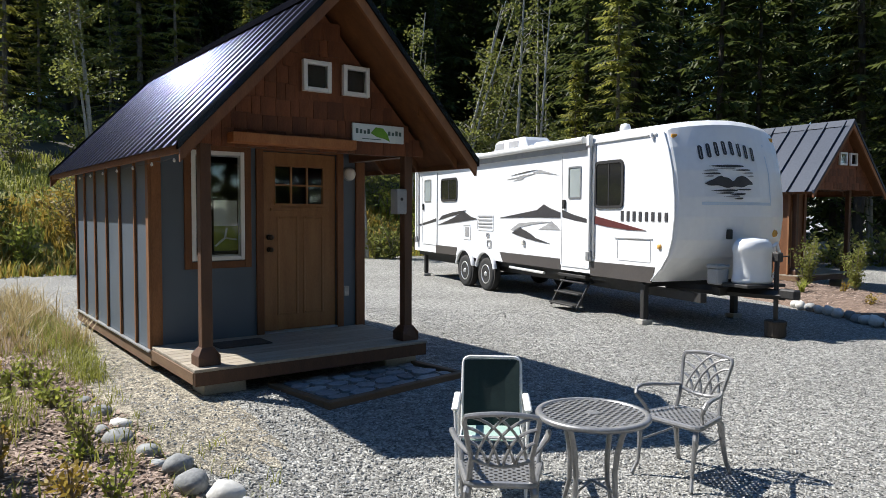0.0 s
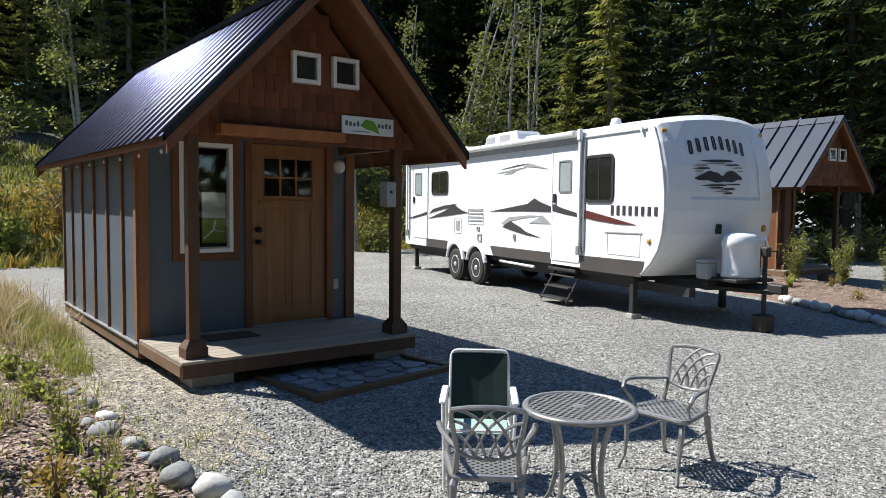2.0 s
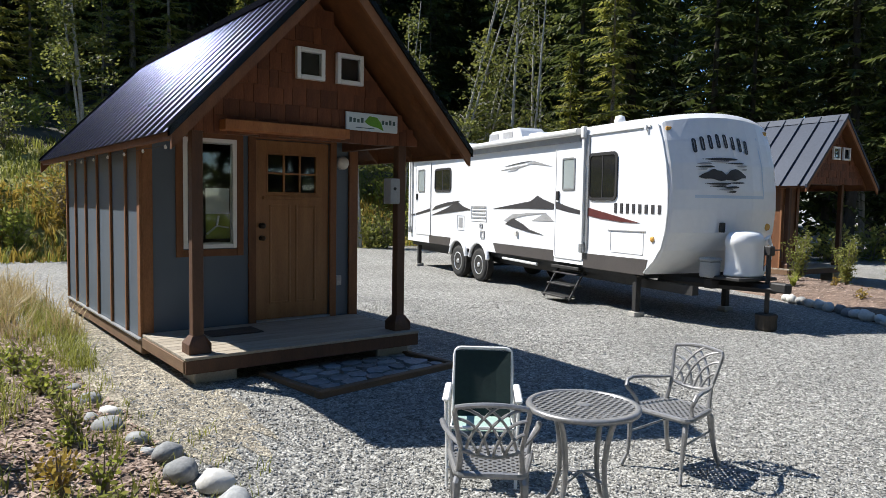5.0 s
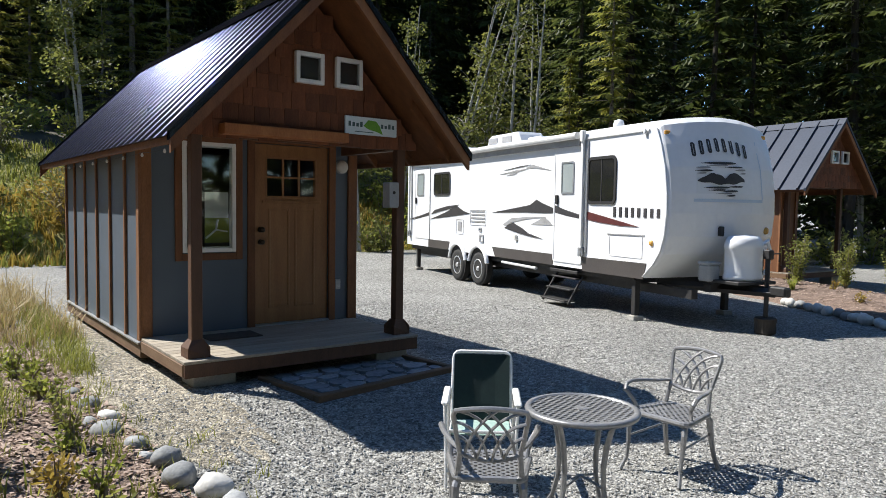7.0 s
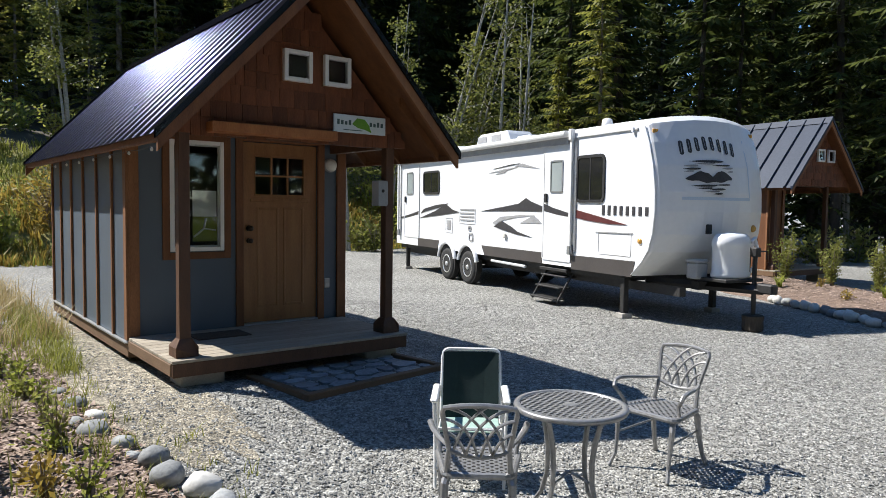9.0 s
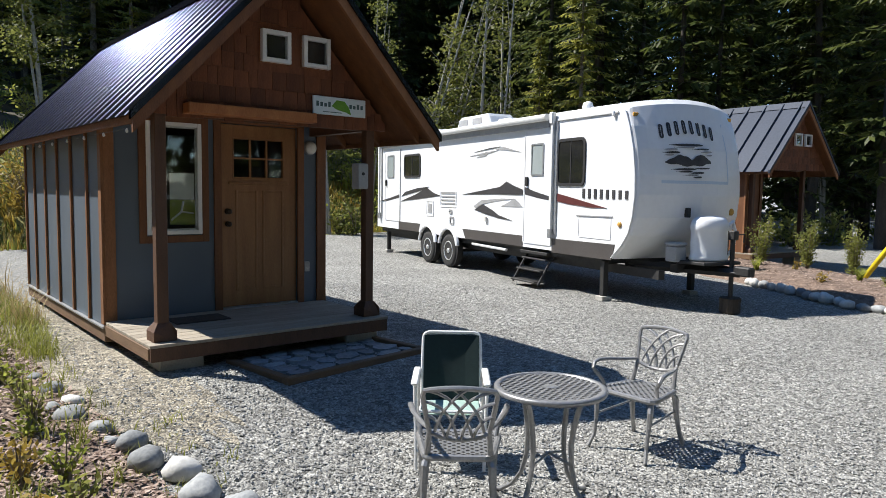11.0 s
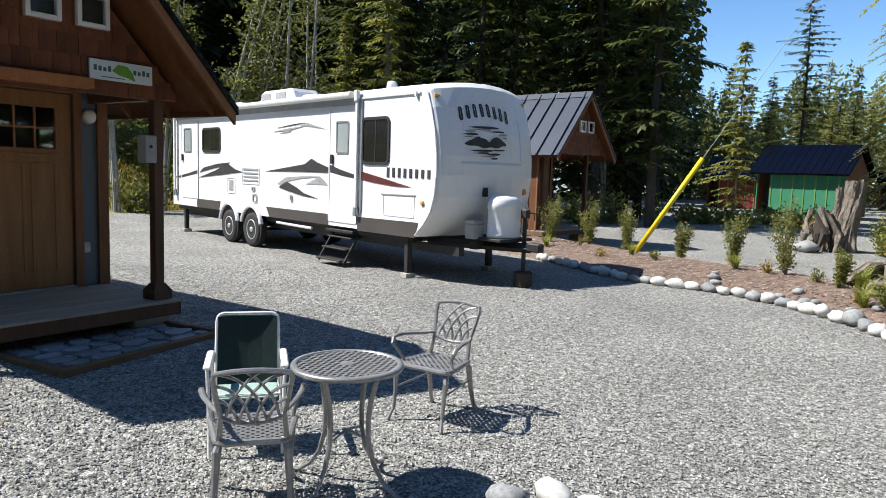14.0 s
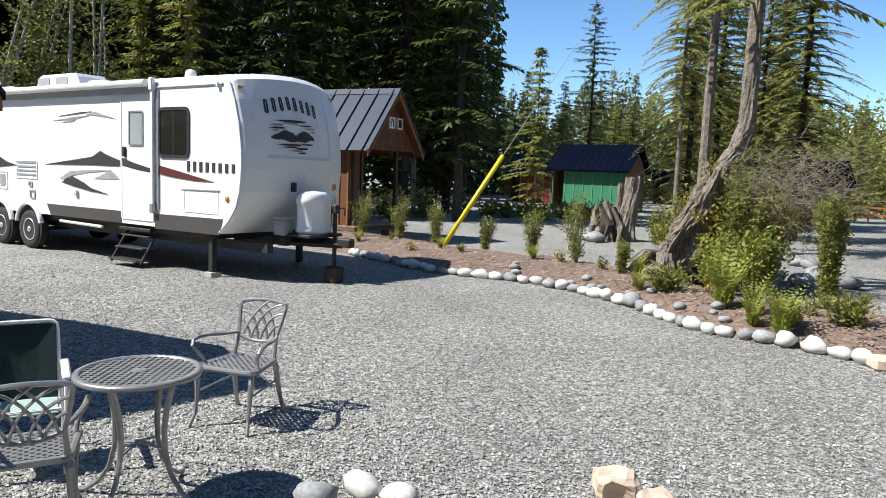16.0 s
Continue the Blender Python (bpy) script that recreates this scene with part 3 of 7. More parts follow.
    if shingled:
        rnd = random.Random(5)
        meshes = {}
        z, row = 2.385, 0
        while z < top - 0.05:
            x = HX0 - 0.1 + rnd.uniform(0, 0.1)
            while x < HX1 + 0.1:
                wd = rnd.choice((0.09, 0.12, 0.15, 0.19))
                cx, ct = x + wd / 2, z + 0.165
                clear = not any(x < b[2] - 0.005 and x + wd > b[0] + 0.005 and z < b[3] and ct > b[1] for b in gw)
                if clear and max(abs(x - MIDX), abs(x + wd - MIDX)) < (RIDGE - 0.10 - ct) / SLOPE + 0.03:
                    if wd not in meshes:
                        bm = bmesh.new()
                        q = wd / 2 - 0.002
                        low = [bm.verts.new(c) for c in ((-q, -0.016, 0), (q, -0.016, 0), (q, 0, 0), (-q, 0, 0))]
                        up = [bm.verts.new(c) for c in ((-q, -0.005, 0.175), (q, -0.005, 0.175), (q, 0, 0.175), (-q, 0, 0.175))]
                        bm.faces.new(low[::-1])
                        bm.faces.new(up)
                        for i in range(4):
                            bm.faces.new((low[i], low[(i + 1) % 4], up[(i + 1) % 4], up[i]))
                        meshes[wd] = mesh_of(bm, SHINGLE, "shingle")
                    ob = new("shingle", meshes[wd])
                    ob.parent = h
                    ob.matrix_basis = pose(cx, gy - 0.002 - rnd.uniform(0, 0.003), z + rnd.uniform(-0.012, 0.012), 0, rnd.uniform(-0.6, 0.6), 0)
                x += wd
            z, row = z + 0.155, row + 1
    for b in gw:
        part("window_casing", frame_ring(b[0] - 0.01, b[1] - 0.01, b[2] + 0.01, b[3] + 0.01, gy - 0.018, gy - 0.002, 0.03), CEDAR, h)
        w = small_window(h, *b, gy - 0.035, 0.042)
        part("backing", box(b[0] + 0.02, gy - 0.006, b[1] + 0.02, b[2] - 0.02, gy - 0.003, b[3] - 0.02), DARKROOM, w)
    # roof
    for s in (-1, 1):
        part("roof_sheet", roof_sheet(s, gap), roof_mat, h, "ribbed metal roofing")
        part("roof_deck", slope_board(s, ROOF_Y0 + 0.03, ROOF_Y1 - 0.03, 0.006, 0.05, 0.0), CEDAR, h, "cedar roof boarding")
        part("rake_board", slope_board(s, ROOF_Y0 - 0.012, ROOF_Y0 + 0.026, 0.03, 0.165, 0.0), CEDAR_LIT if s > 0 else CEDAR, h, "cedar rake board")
        part("rake_board", slope_board(s, ROOF_Y1 - 0.026, ROOF_Y1 + 0.012, 0.03, 0.20, 0.0), CEDAR, h)
        part("rake_flashing", slope_board(s, ROOF_Y0 - 0.03, ROOF_Y0 + 0.02, -0.028, 0.045, 0.02), roof_mat, h, "dark metal edge flashing")
        part("rake_flashing", slope_board(s, ROOF_Y1 - 0.02, ROOF_Y1 + 0.03, -0.028, 0.03, 0.02), roof_mat, h)
        xe = MIDX + s * (MIDX - EAVE_X - 0.02)
        part("eave_board", box(min(xe, xe - s * 0.03), ROOF_Y0 + 0.03, roof_z(xe) - 0.105, max(xe, xe - s * 0.03), ROOF_Y1 - 0.03, roof_z(xe) - 0.055, 0.003), CEDAR, h, "cedar eave board")
        for i in range(9):
            y = ROOF_Y0 + 0.25 + i * 0.72
            part("rafter_tail", slope_board(s, y, y + 0.04, 0.052, 0.15, -0.06, MIDX - HX0 - 0.3), CEDAR, h)
    for y0, y1, up in ((ROOF_Y0 - 0.03, 2.2, 0.045), (2.2, ROOF_Y1 + 0.03, 0.03)):
        out = [(MIDX - 0.13, roof_z(MIDX - 0.13) + 0.028), (MIDX, RIDGE + up), (MIDX + 0.13, roof_z(MIDX + 0.13) + 0.028), (MIDX, RIDGE + up - 0.02)]
        part("ridge_cap", prism(out, y0, y1), roof_mat, h, "folded metal ridge cap")
    return h


home = tiny_house(pose(0, 0, 0), "grey-blue board-and-batten tiny house with cedar trim and porch", SIDING, ROOF, 0.25, True, DARKPOST)
tiny_house(pose(14.39, 1.75, 0, 0, 0, -5.7), "cedar-clad tiny house with pale metal roof beyond the trailer", CEDAR, ROOF_GREY, 0.45, True, DARKPOST, True)


# ---- travel trailer ----
TRAILER = pose(8.76, 4.67, 0, 0, 0, -13.6)
TW = 2.22
NOSE = ((-5.57, 0.72), (-5.80, 0.92), (-5.96, 1.12), (-6.05, 1.40), (-6.09, 1.75), (-6.08, 2.05), (-6.02, 2.45), (-5.92, 2.80), (-5.80, 3.08), (-5.70, 3.16))


def nose_s(z):
    for (s0, z0), (s1, z1) in zip(NOSE, NOSE[1:]):
        if z <= z1:
            return s0 + (s1 - s0) * max(0.0, (z - z0) / (z1 - z0))
    return NOSE[-1][0]


def bulge(x):
    return 0.24 * (1 - ((x - TW / 2) / (TW / 2)) ** 2)


def front_s(x, z):
    """How far forward the moulded front cap stands at a place across it."""
    return nose_s(z) - bulge(x) * min(1.0, max(0.25, (z - 0.6) / 0.8))


def trailer_body():
    bm = bmesh.new()
    cols = [0.0, 0.012, 0.035, 0.08, 0.2, 0.42, 0.75, 1.11, 1.47, 1.80, 2.02, 2.14, 2.185, 2.208, TW]
    rings = []
    for x in cols:
        edge = min(x, TW - x)
        drop = 0.06 * max(0.0, 1 - edge / 0.08) ** 2
        crown = 0.10 * (1 - ((x - TW / 2) / (TW / 2)) ** 2)
        back = 0.03 * max(0.0, 1 - edge / 0.035) ** 2
        pts = [(front_s(x, z) + back, z + (crown - drop if z > 3.05 else 0)) for s, z in NOSE]
        pts += [(-5.0, 3.17 + crown - drop), (4.62, 3.17 + crown - drop), (4.70 - back, 3.11 - drop + crown), (4.72 - back, 3.0), (4.72 - back, 0.72)]
        rings.append([bm.verts.new((x, s, z)) for s, z in pts])
    for a, b in zip(rings, rings[1:]):
        for i in range(len(a)):
            j = (i + 1) % len(a)
            bm.faces.new((a[i], a[j], b[j], b[i]))
    bm.faces.new(rings[0][::-1])
    bm.faces.new(rings[-1])
    bmesh.ops.recalc_face_normals(bm, faces=bm.faces[:])
    return bm


def side_plate(pts, out=0.006, back=0.0):
    """A plate on the trailer's side wall from (s, z) corners."""
    bm = bmesh.new()
    a = [bm.verts.new((-out, s, z)) for s, z in pts]
    b = [bm.verts.new((back, s, z)) for s, z in pts]
    bm.faces.new(a)
    bm.faces.new(b[::-1])
    for i in range(len(a)):
        j = (i + 1) % len(a)
        bm.faces.new((a[j], a[i], b[i], b[j]))
    bmesh.ops.recalc_face_normals(bm, faces=bm.faces[:])
    bmesh.ops.triangulate(bm, faces=[f for f in bm.faces if len(f.verts) > 4])
    return bm


def rounded(s0, z0, s1, z1, r=0.07, n=4):
    out = []
    for cs, cz, a0 in ((s1 - r, z1 - r, 0), (s0 + r, z1 - r, 90), (s0 + r, z0 + r, 180), (s1 - r, z0 + r, 270)):
        out += [(cs + r * math.cos(radians(a0 + 90 * k / n)), cz + r * math.sin(radians(a0 + 90 * k / n))) for k in range(n + 1)]
    return out


def side_ring(s0, z0, s1, z1, w, out, r=0.07):
    bm = bmesh.new()
    o, i = rounded(s0, z0, s1, z1, r), rounded(s0 + w, z0 + w, s1 - w, z1 - w, max(0.01, r - w))
    rows = [[bm.verts.new((x, s, z)) for s, z in ring] for ring, x in ((o, 0.0), (o, -out), (i, -out), (i, 0.0))]
    for a, b in zip(rows, rows[1:]):
        for k in range(len(a)):
            bm.faces.new((a[k], a[(k + 1) % len(a)], b[(k + 1) % len(a)], b[k]))
    bmesh.ops.recalc_face_normals(bm, faces=bm.faces[:])
    return bm


def front_strip(x0, x1, low, high, off=0.006, n=6):
    """A decal on the front cap: from x0 to x1, between two curves of z."""
    bm = bmesh.new()
    rows = []
    for k in range(n + 1):
        t = k / n
        x = x0 + (x1 - x0) * t
        za, zb = low(t), high(t)
        rows.append([bm.verts.new((x, front_s(x, z) - off, z)) for z in (za, (za + zb) / 2, zb)])
    for a, b in zip(rows, rows[1:]):
        for i in range(2):
            bm.faces.new((a[i], b[i], b[i + 1], a[i + 1]))
    return bm


def travel_trailer():
    tr = thing("travel_trailer", TRAILER, "long white travel trailer with charcoal mountain graphics, parked on gravel", "trailer")
    body = part("body", trailer_body(), GELCOAT, tr, "white moulded trailer body")
    m = body.modifiers.new("weld", "WELD")
    m.merge_threshold = 0.0001
    # lower skirt
    for pts in ([(-5.56, 0.70), (-3.93, 0.69), (-3.93, 0.94), (-5.63, 0.955)], [(-2.97, 0.72), (-0.66, 0.72), (-0.52, 0.93), (-2.97, 0.93)], [(1.84, 0.72), (3.12, 0.72), (3.12, 0.93), (1.76, 0.93)]):
        part("skirt", side_plate(pts, 0.009), SKIRT, tr, "charcoal lower skirt")
    part("rear_wall_skirt", box(0.0, 4.72, 0.72, TW, 4.73, 0.93), SKIRT, tr)
    part("belly", box(0.12, -5.2, 0.60, TW - 0.12, 4.6, 0.719), BLACKSTEEL, tr, "black underbelly")
    # windows
    for s0, z0, s1, z1, glass in ((-4.83, 1.88, -4.03, 2.70, TINTED), (1.76, 2.09, 2.78, 2.69, TINTED)):
        w = part("window", side_ring(s0, z0, s1, z1, 0.05, 0.022, 0.11), BLACKSTEEL, tr, "black-framed tinted window")
        part("pane", side_plate(rounded(s0 + 0.045, z0 + 0.045, s1 - 0.045, z1 - 0.045, 0.07), 0.010), glass, w)
        mid = (s0 + s1) / 2
        part("mullion", side_plate([(mid - 0.012, z0 + 0.05), (mid + 0.012, z0 + 0.05), (mid + 0.012, z1 - 0.05), (mid - 0.012, z1 - 0.05)], 0.016), BLACKSTEEL, w)
    # doors
    for s0, s1, z0, z1, win in ((-3.90, -2.97, 0.80, 2.92, (-3.62, 2.07, -3.22, 2.66)), (3.05, 4.12, 0.93, 2.86, (3.46, 2.10, 3.92, 2.71))):
        d = part("door", side_ring(s0, z0, s1, z1, 0.03, 0.014, 0.05), GELCOAT, tr, "white entry door with small window")
        part("leaf", side_plate(rounded(s0 + 0.035, z0 + 0.035, s1 - 0.035, z1 - 0.035, 0.04), 0.007), GELCOAT, d)
        w = part("door_window", side_ring(*win, 0.03, 0.024, 0.03), STEEL, d, "grey framed door window")
        part("pane", side_plate(rounded(win[0] + 0.025, win[1] + 0.025, win[2] - 0.025, win[3] - 0.025, 0.02), 0.014), GREYGLASS, w)
        part("handle", box(-0.045, s1 - 0.16, 1.88, -0.008, s1 - 0.08, 2.05, 0.008), BLACKSTEEL, d, "black door handle")
        part("hinge_strip", box(-0.02, s0 - 0.012, z0, -0.001, s0 - 0.002, z1), STEEL, d)
    # graphics on the side
    for name, pts, mat in (
        ("decal", [(-0.5, 1.69), (-1.34, 1.78), (-2.09, 1.86), (-2.35, 1.97), (-2.55, 1.9), (-2.94, 1.81), (-2.94, 1.71), (-1.92, 1.71)], DECAL),
        ("decal", [(-3.01, 1.86), (-3.34, 1.78), (-3.84, 1.69), (-3.84, 1.62), (-3.44, 1.66), (-3.02, 1.72)], DECAL),
        ("decal", [(-3.99, 1.76), (-4.61, 1.66), (-5.2, 1.56), (-5.41, 1.525), (-4.99, 1.525), (-4.38, 1.57), (-3.99, 1.62)], DECAL_RED),
        ("decal", [(-1.0, 1.44), (-1.35, 1.58), (-2.14, 1.63), (-2.68, 1.63), (-1.92, 1.57), (-1.35, 1.49), (-1.14, 1.41)], DECAL_GREY),
        ("decal", [(-2.15, 1.47), (-2.47, 1.57), (-2.63, 1.64), (-2.81, 1.56), (-2.94, 1.48)], DECAL_GREY),
        ("decal", [(-1.06, 1.37), (-1.42, 1.49), (-1.82, 1.38), (-2.05, 1.29), (-2.58, 1.2), (-2.06, 1.23), (-1.48, 1.30)], DECAL),
        ("decal", [(2.95, 1.60), (2.71, 1.72), (1.95, 1.82), (1.25, 1.86), (1.55, 1.78), (2.3, 1.69)], DECAL),
        ("decal", [(4.6, 1.44), (3.67, 1.56), (3.05, 1.66), (3.05, 1.57), (4.09, 1.44)], DECAL),
        ("decal", [(3.00, 1.47), (1.99, 1.67), (1.38, 1.84), (0.99, 1.71), (0.62, 1.65), (1.63, 1.57)], DECAL),
        ("decal", [(-0.81, 2.52), (-1.54, 2.585), (-2.0, 2.60), (-1.54, 2.54)], DECAL_GREY),
        ("decal", [(-1.0, 2.60), (-1.7, 2.66), (-2.1, 2.67), (-1.7, 2.64)], DECAL),
        ("decal", [(-1.9, 2.62), (-2.2, 2.66), (-2.83, 2.53), (-2.3, 2.59)], DECAL_GREY),
        ("decal", [(-1.1, 2.48), (-1.5, 2.50), (-1.6, 2.56), (-1.3, 2.52)], DECAL_GREY),
    ):
        out = 0.011 if mat is not DECAL_GREY else 0.0095
        part(name, side_plate(pts, out), mat, tr)
    # plain bars of the lettered mark, on the side and on the nose
    for k in range(8):
        s = -4.74 - k * 0.152
        ring = side_plate([(s - 0.095, 1.675), (s - 0.03, 1.675), (s - 0.03, 1.838 - 0.004 * k), (s - 0.095, 1.838 - 0.004 * k)], 0.010)
        part("mark_bar", ring, DECAL, tr, "plain dark bar of a lettered mark")
        x = 0.36 + k * 0.139
        zc = 2.81 - 0.085 * (abs(k - 3.5) / 3.5) ** 1.5
        ring = bmesh.new()
        rows = []
        for w in (0.0, 0.031):
            row = []
            for px, pz in rounded(x + 0.028 + w, zc - 0.11 + w, x + 0.098 - w, zc + 0.11 - w, 0.032 - w * 0.9):
                row.append(ring.verts.new((px, front_s(px, pz) - 0.008, pz)))
            rows.append(row)
        for i in range(len(rows[0])):
            j = (i + 1) % len(rows[0])
            ring.faces.new((rows[0][i], rows[0][j], rows[1][j], rows[1][i]))
        part("mark_bar", ring, DECAL, tr, "plain dark bar of a lettered mark")
    # mountain picture on the nose: two dark peaks over a broken reflection, with cloud streaks above
    def ridge_line(t):
        a = 0.115 * max(0.0, 1 - abs(t - 0.32) / 0.30) ** 0.8
        b = 0.130 * max(0.0, 1 - abs(t - 0.76) / 0.26) ** 0.75
        return 2.262 + max(a, b) + 0.010 * math.sin(31 * t) * math.sin(math.pi * t)

    part("decal", front_strip(0.43, 1.30, lambda t: 2.245 - 0.045 * math.sin(math.pi * t) - 0.010 * math.sin(19 * t), ridge_line, 0.008, 44), DECAL, tr, "dark twin-peak mountain picture")
    streaks = [(0.52, 1.16, 2.525, 0.020, DECAL), (0.60, 0.98, 2.488, 0.012, DECAL_GREY), (0.92, 1.28, 2.468, 0.012, DECAL), (0.42, 0.66, 2.452, 0.016, DECAL_GREY), (0.40, 0.70, 2.405, 0.014, DECAL), (1.10, 1.34, 2.425, 0.014, DECAL_GREY), (0.42, 0.58, 2.365, 0.012, DECAL_GREY), (1.20, 1.34, 2.375, 0.012, DECAL_GREY),
               (0.52, 0.98, 2.150, 0.016, DECAL), (0.92, 1.26, 2.168, 0.012, DECAL), (0.60, 0.90, 2.112, 0.012, DECAL), (0.84, 1.14, 2.098, 0.016, DECAL), (0.72, 1.02, 2.062, 0.012, DECAL_GREY), (0.90, 1.08, 2.030, 0.014, DECAL)]
    for x0, x1, z, w, mat in streaks:
        part("decal", front_strip(x0, x1, lambda t: z - w * math.sin(math.pi * t) ** 0.5, lambda t: z + w * math.sin(math.pi * t) ** 0.5 + 0.02 * (t - 0.5), 0.0065, 10), mat, tr)
    part("panel_edge", front_strip(0.36, 1.74, lambda t: 1.93, lambda t: 1.975, 0.006, 10), DECAL_BLUE, tr, "pale blue panel edge")
    part("panel_edge", front_strip(1.72, 1.75, lambda t: 1.976, lambda t: 2.90, 0.006, 2), DECAL_BLUE, tr)
    # fittings on the side
    for z in (1.46, 1.54, 1.62, 1.70):
        part("vent_slat", side_plate([(-0.14, z), (0.56, z), (0.56, z + 0.03), (-0.14, z + 0.03)], 0.014), DECAL_GREY, tr)
    part("vent_frame", side_ring(-0.19, 1.39, 0.62, 1.76, 0.025, 0.012, 0.03), GELCOAT, tr)
    part("hatch", side_ring(0.98, 1.15, 1.38, 1.52, 0.02, 0.012, 0.03), GELCOAT, tr)
    part("hatch_vent", side_plate([(1.08, 1.22), (1.28, 1.22), (1.28, 1.45), (1.08, 1.45)], 0.009), DECAL_GREY, tr)
    part("inlet", side_ring(-0.10, 1.0, 0.10, 1.18, 0.03, 0.02, 0.03), DECAL_GREY, tr)
    part("inlet", side_ring(0.0, 1.24, 0.14, 1.34, 0.03, 0.02, 0.02), DECAL_GREY, tr)
    part("porch_lamp", box(-0.05, -1.62, 1.14, -0.006, -1.52, 1.24, 0.012), LAMPGLASS, tr)
    part("compartment", side_ring(-5.52, 1.02, -4.68, 1.40, 0.012, 0.008, 0.03), GELCOAT, tr)
    part("compartment_strip", side_plate([(-4.62, 1.375), (-5.56, 1.385), (-5.56, 1.40), (-4.62, 1.39)], 0.014), DECAL_GREY, tr)
    part("marker_lamp", turned([(0.045, 0), (0.04, 0.02), (0.015, 0.028)], 12, m=pose(-0.001, -5.73, 1.28, 0, -90, 0)), AMBER, tr, "amber marker lamp", True)
    part("corner_strip", tube([(-0.012, front_s(0, z) + 0.035, z) for z in (0.74, 0.95, 1.15, 1.4, 1.75, 2.05, 2.45, 2.8, 3.05)], 0.012, 6), GELCOAT, tr)
    for x, z in ((0.10, 2.98), (2.08, 3.0)):
        part("marker_lamp", box(x - 0.05, front_s(x, z) - 0.02, z - 0.03, x + 0.05, front_s(x, z) + 0.02, z + 0.03, 0.01), AMBER, tr, "amber marker lamp")
    part("marker_lamp", turned([(0.06, 0), (0.055, 0.02), (0.02, 0.03)], 12, m=pose(1.92, front_s(1.92, 1.49), 1.49, 90)), AMBER, tr, "amber marker lamp", True)
    part("plug_socket", box(0.80, front_s(0.84, 1.5) - 0.05, 1.41, 0.88, front_s(0.84, 1.5) + 0.02, 1.56, 0.01), BLACKSTEEL, tr)
    # awning
    aw = part("awning", tube([(-0.10, -3.82, 3.10), (-0.10, 4.40, 3.10)], 0.062, 14), WHITEPAINT, tr, "rolled white awning with folding arms")
    # shadow below the roll, drawn as a solid grey strip
    part("roll_shade", box(-0.055, -3.80, 2.93, -0.012, 4.38, 3.06, 0.006), DECAL_GREY, aw, "grey strip standing in for the shade under the awning roll")
    part("rail", box(-0.03, -3.92, 3.10, -0.004, 4.45, 3.15, 0.004), WHITEPAINT, aw)
    for s in (-3.93, 4.45):
        part("arm", box(-0.075, s - 0.035, 0.98, -0.03, s + 0.035, 3.15, 0.006), WHITEPAINT, aw, "white awning arm")
        part("arm", box(-0.028, s - 0.12, 1.02, -0.004, s - 0.07, 3.0, 0.004), STEEL, aw)
        part("bracket", box(-0.10, s - 0.05, 2.98, -0.02, s + 0.05, 3.18, 0.012), WHITEPAINT, aw)
        part("foot_bracket", box(-0.085, s - 0.05, 0.95, -0.006, s + 0.05, 1.12, 0.01), STEEL, aw)
    part("gutter", box(-0.025, -5.62, 3.02, -0.003, -3.98, 3.05, 0.004), WHITEPAINT, tr, "white drip rail")
    part("clip", box(-0.05, -5.55, 2.98, -0.003, -5.50, 3.06, 0.006), GELCOAT, tr)
    # roof kit
    ac = box(0.85, -0.15, 3.25, 1.60, 1.50, 3.58, 0.07)
    for v in ac.verts:
        if v.co.z > 3.4:
            v.co.y = 0.67 + (v.co.y - 0.67) * 0.86
    a = part("air_conditioner", ac, GELCOAT, tr, "white rooftop air conditioner")
    for y in (0.20, 0.90):
        part("grille", box(0.838, y, 3.36, 0.850, y + 0.45, 3.50), DECAL_GREY, a)
    part("roof_vent", box(0.7, -1.3, 3.24, 1.15, -0.75, 3.36, 0.03), GELCOAT, tr, "white roof vent")
    part("roof_vent", box(0.7, 2.2, 3.24, 1.15, 2.75, 3.36, 0.03), GELCOAT, tr)
    part("vent_dome", turned([(0.09, 3.2), (0.1, 3.28), (0.08, 3.36), (0.02, 3.38)], 12, m=pose(0.5, -4.2, 0)), GELCOAT, tr, "small roof vent dome", True)
    # wheels
    for s in (0.13, 1.25):
        part("wheel_well", turned([(0.44, 0), (0.44, 0.004)], 28, m=pose(-0.004, s, 0.44, 0, 90, 0)), BLACKSTEEL, tr, "dark wheel well")
        arch = [(-0.03, s + 0.475 * math.cos(radians(a)), 0.44 + 0.475 * math.sin(radians(a))) for a in range(12, 170, 12)]
        part("fender", tube(arch, 0.05, 8, flat=0.8), GELCOAT, tr, "white fender lip")
        tyre = turned([(0.21, -0.10), (0.30, -0.115), (0.365, -0.10), (0.385, -0.06), (0.388, 0.06), (0.365, 0.10), (0.30, 0.115), (0.21, 0.10)], 28, m=pose(0.08, s, 0.386, 0, -90, 0))
        w = part("wheel", tyre, RUBBER, tr, "black tyre on a bright eight-hole rim", True)
        rim = turned([(0.215, 0.08), (0.225, 0.108), (0.205, 0.112), (0.19, 0.07), (0.12, 0.055), (0.10, 0.085), (0.06, 0.09), (0.05, 0.12), (0.02, 0.125)], 24, m=pose(0.08, s, 0.386, 0, -90, 0))
        part("rim", rim, ALLOY, w, "", True)
        for k in range(8):
            ang = 2 * math.pi * k / 8
            part("rim_hole", turned([(0.022, 0), (0.022, 0.004)], 8, m=pose(0.008, s + 0.157 * math.cos(ang), 0.386 + 0.157 * math.sin(ang), 0, -90, 0)), BLACKSTEEL, w)
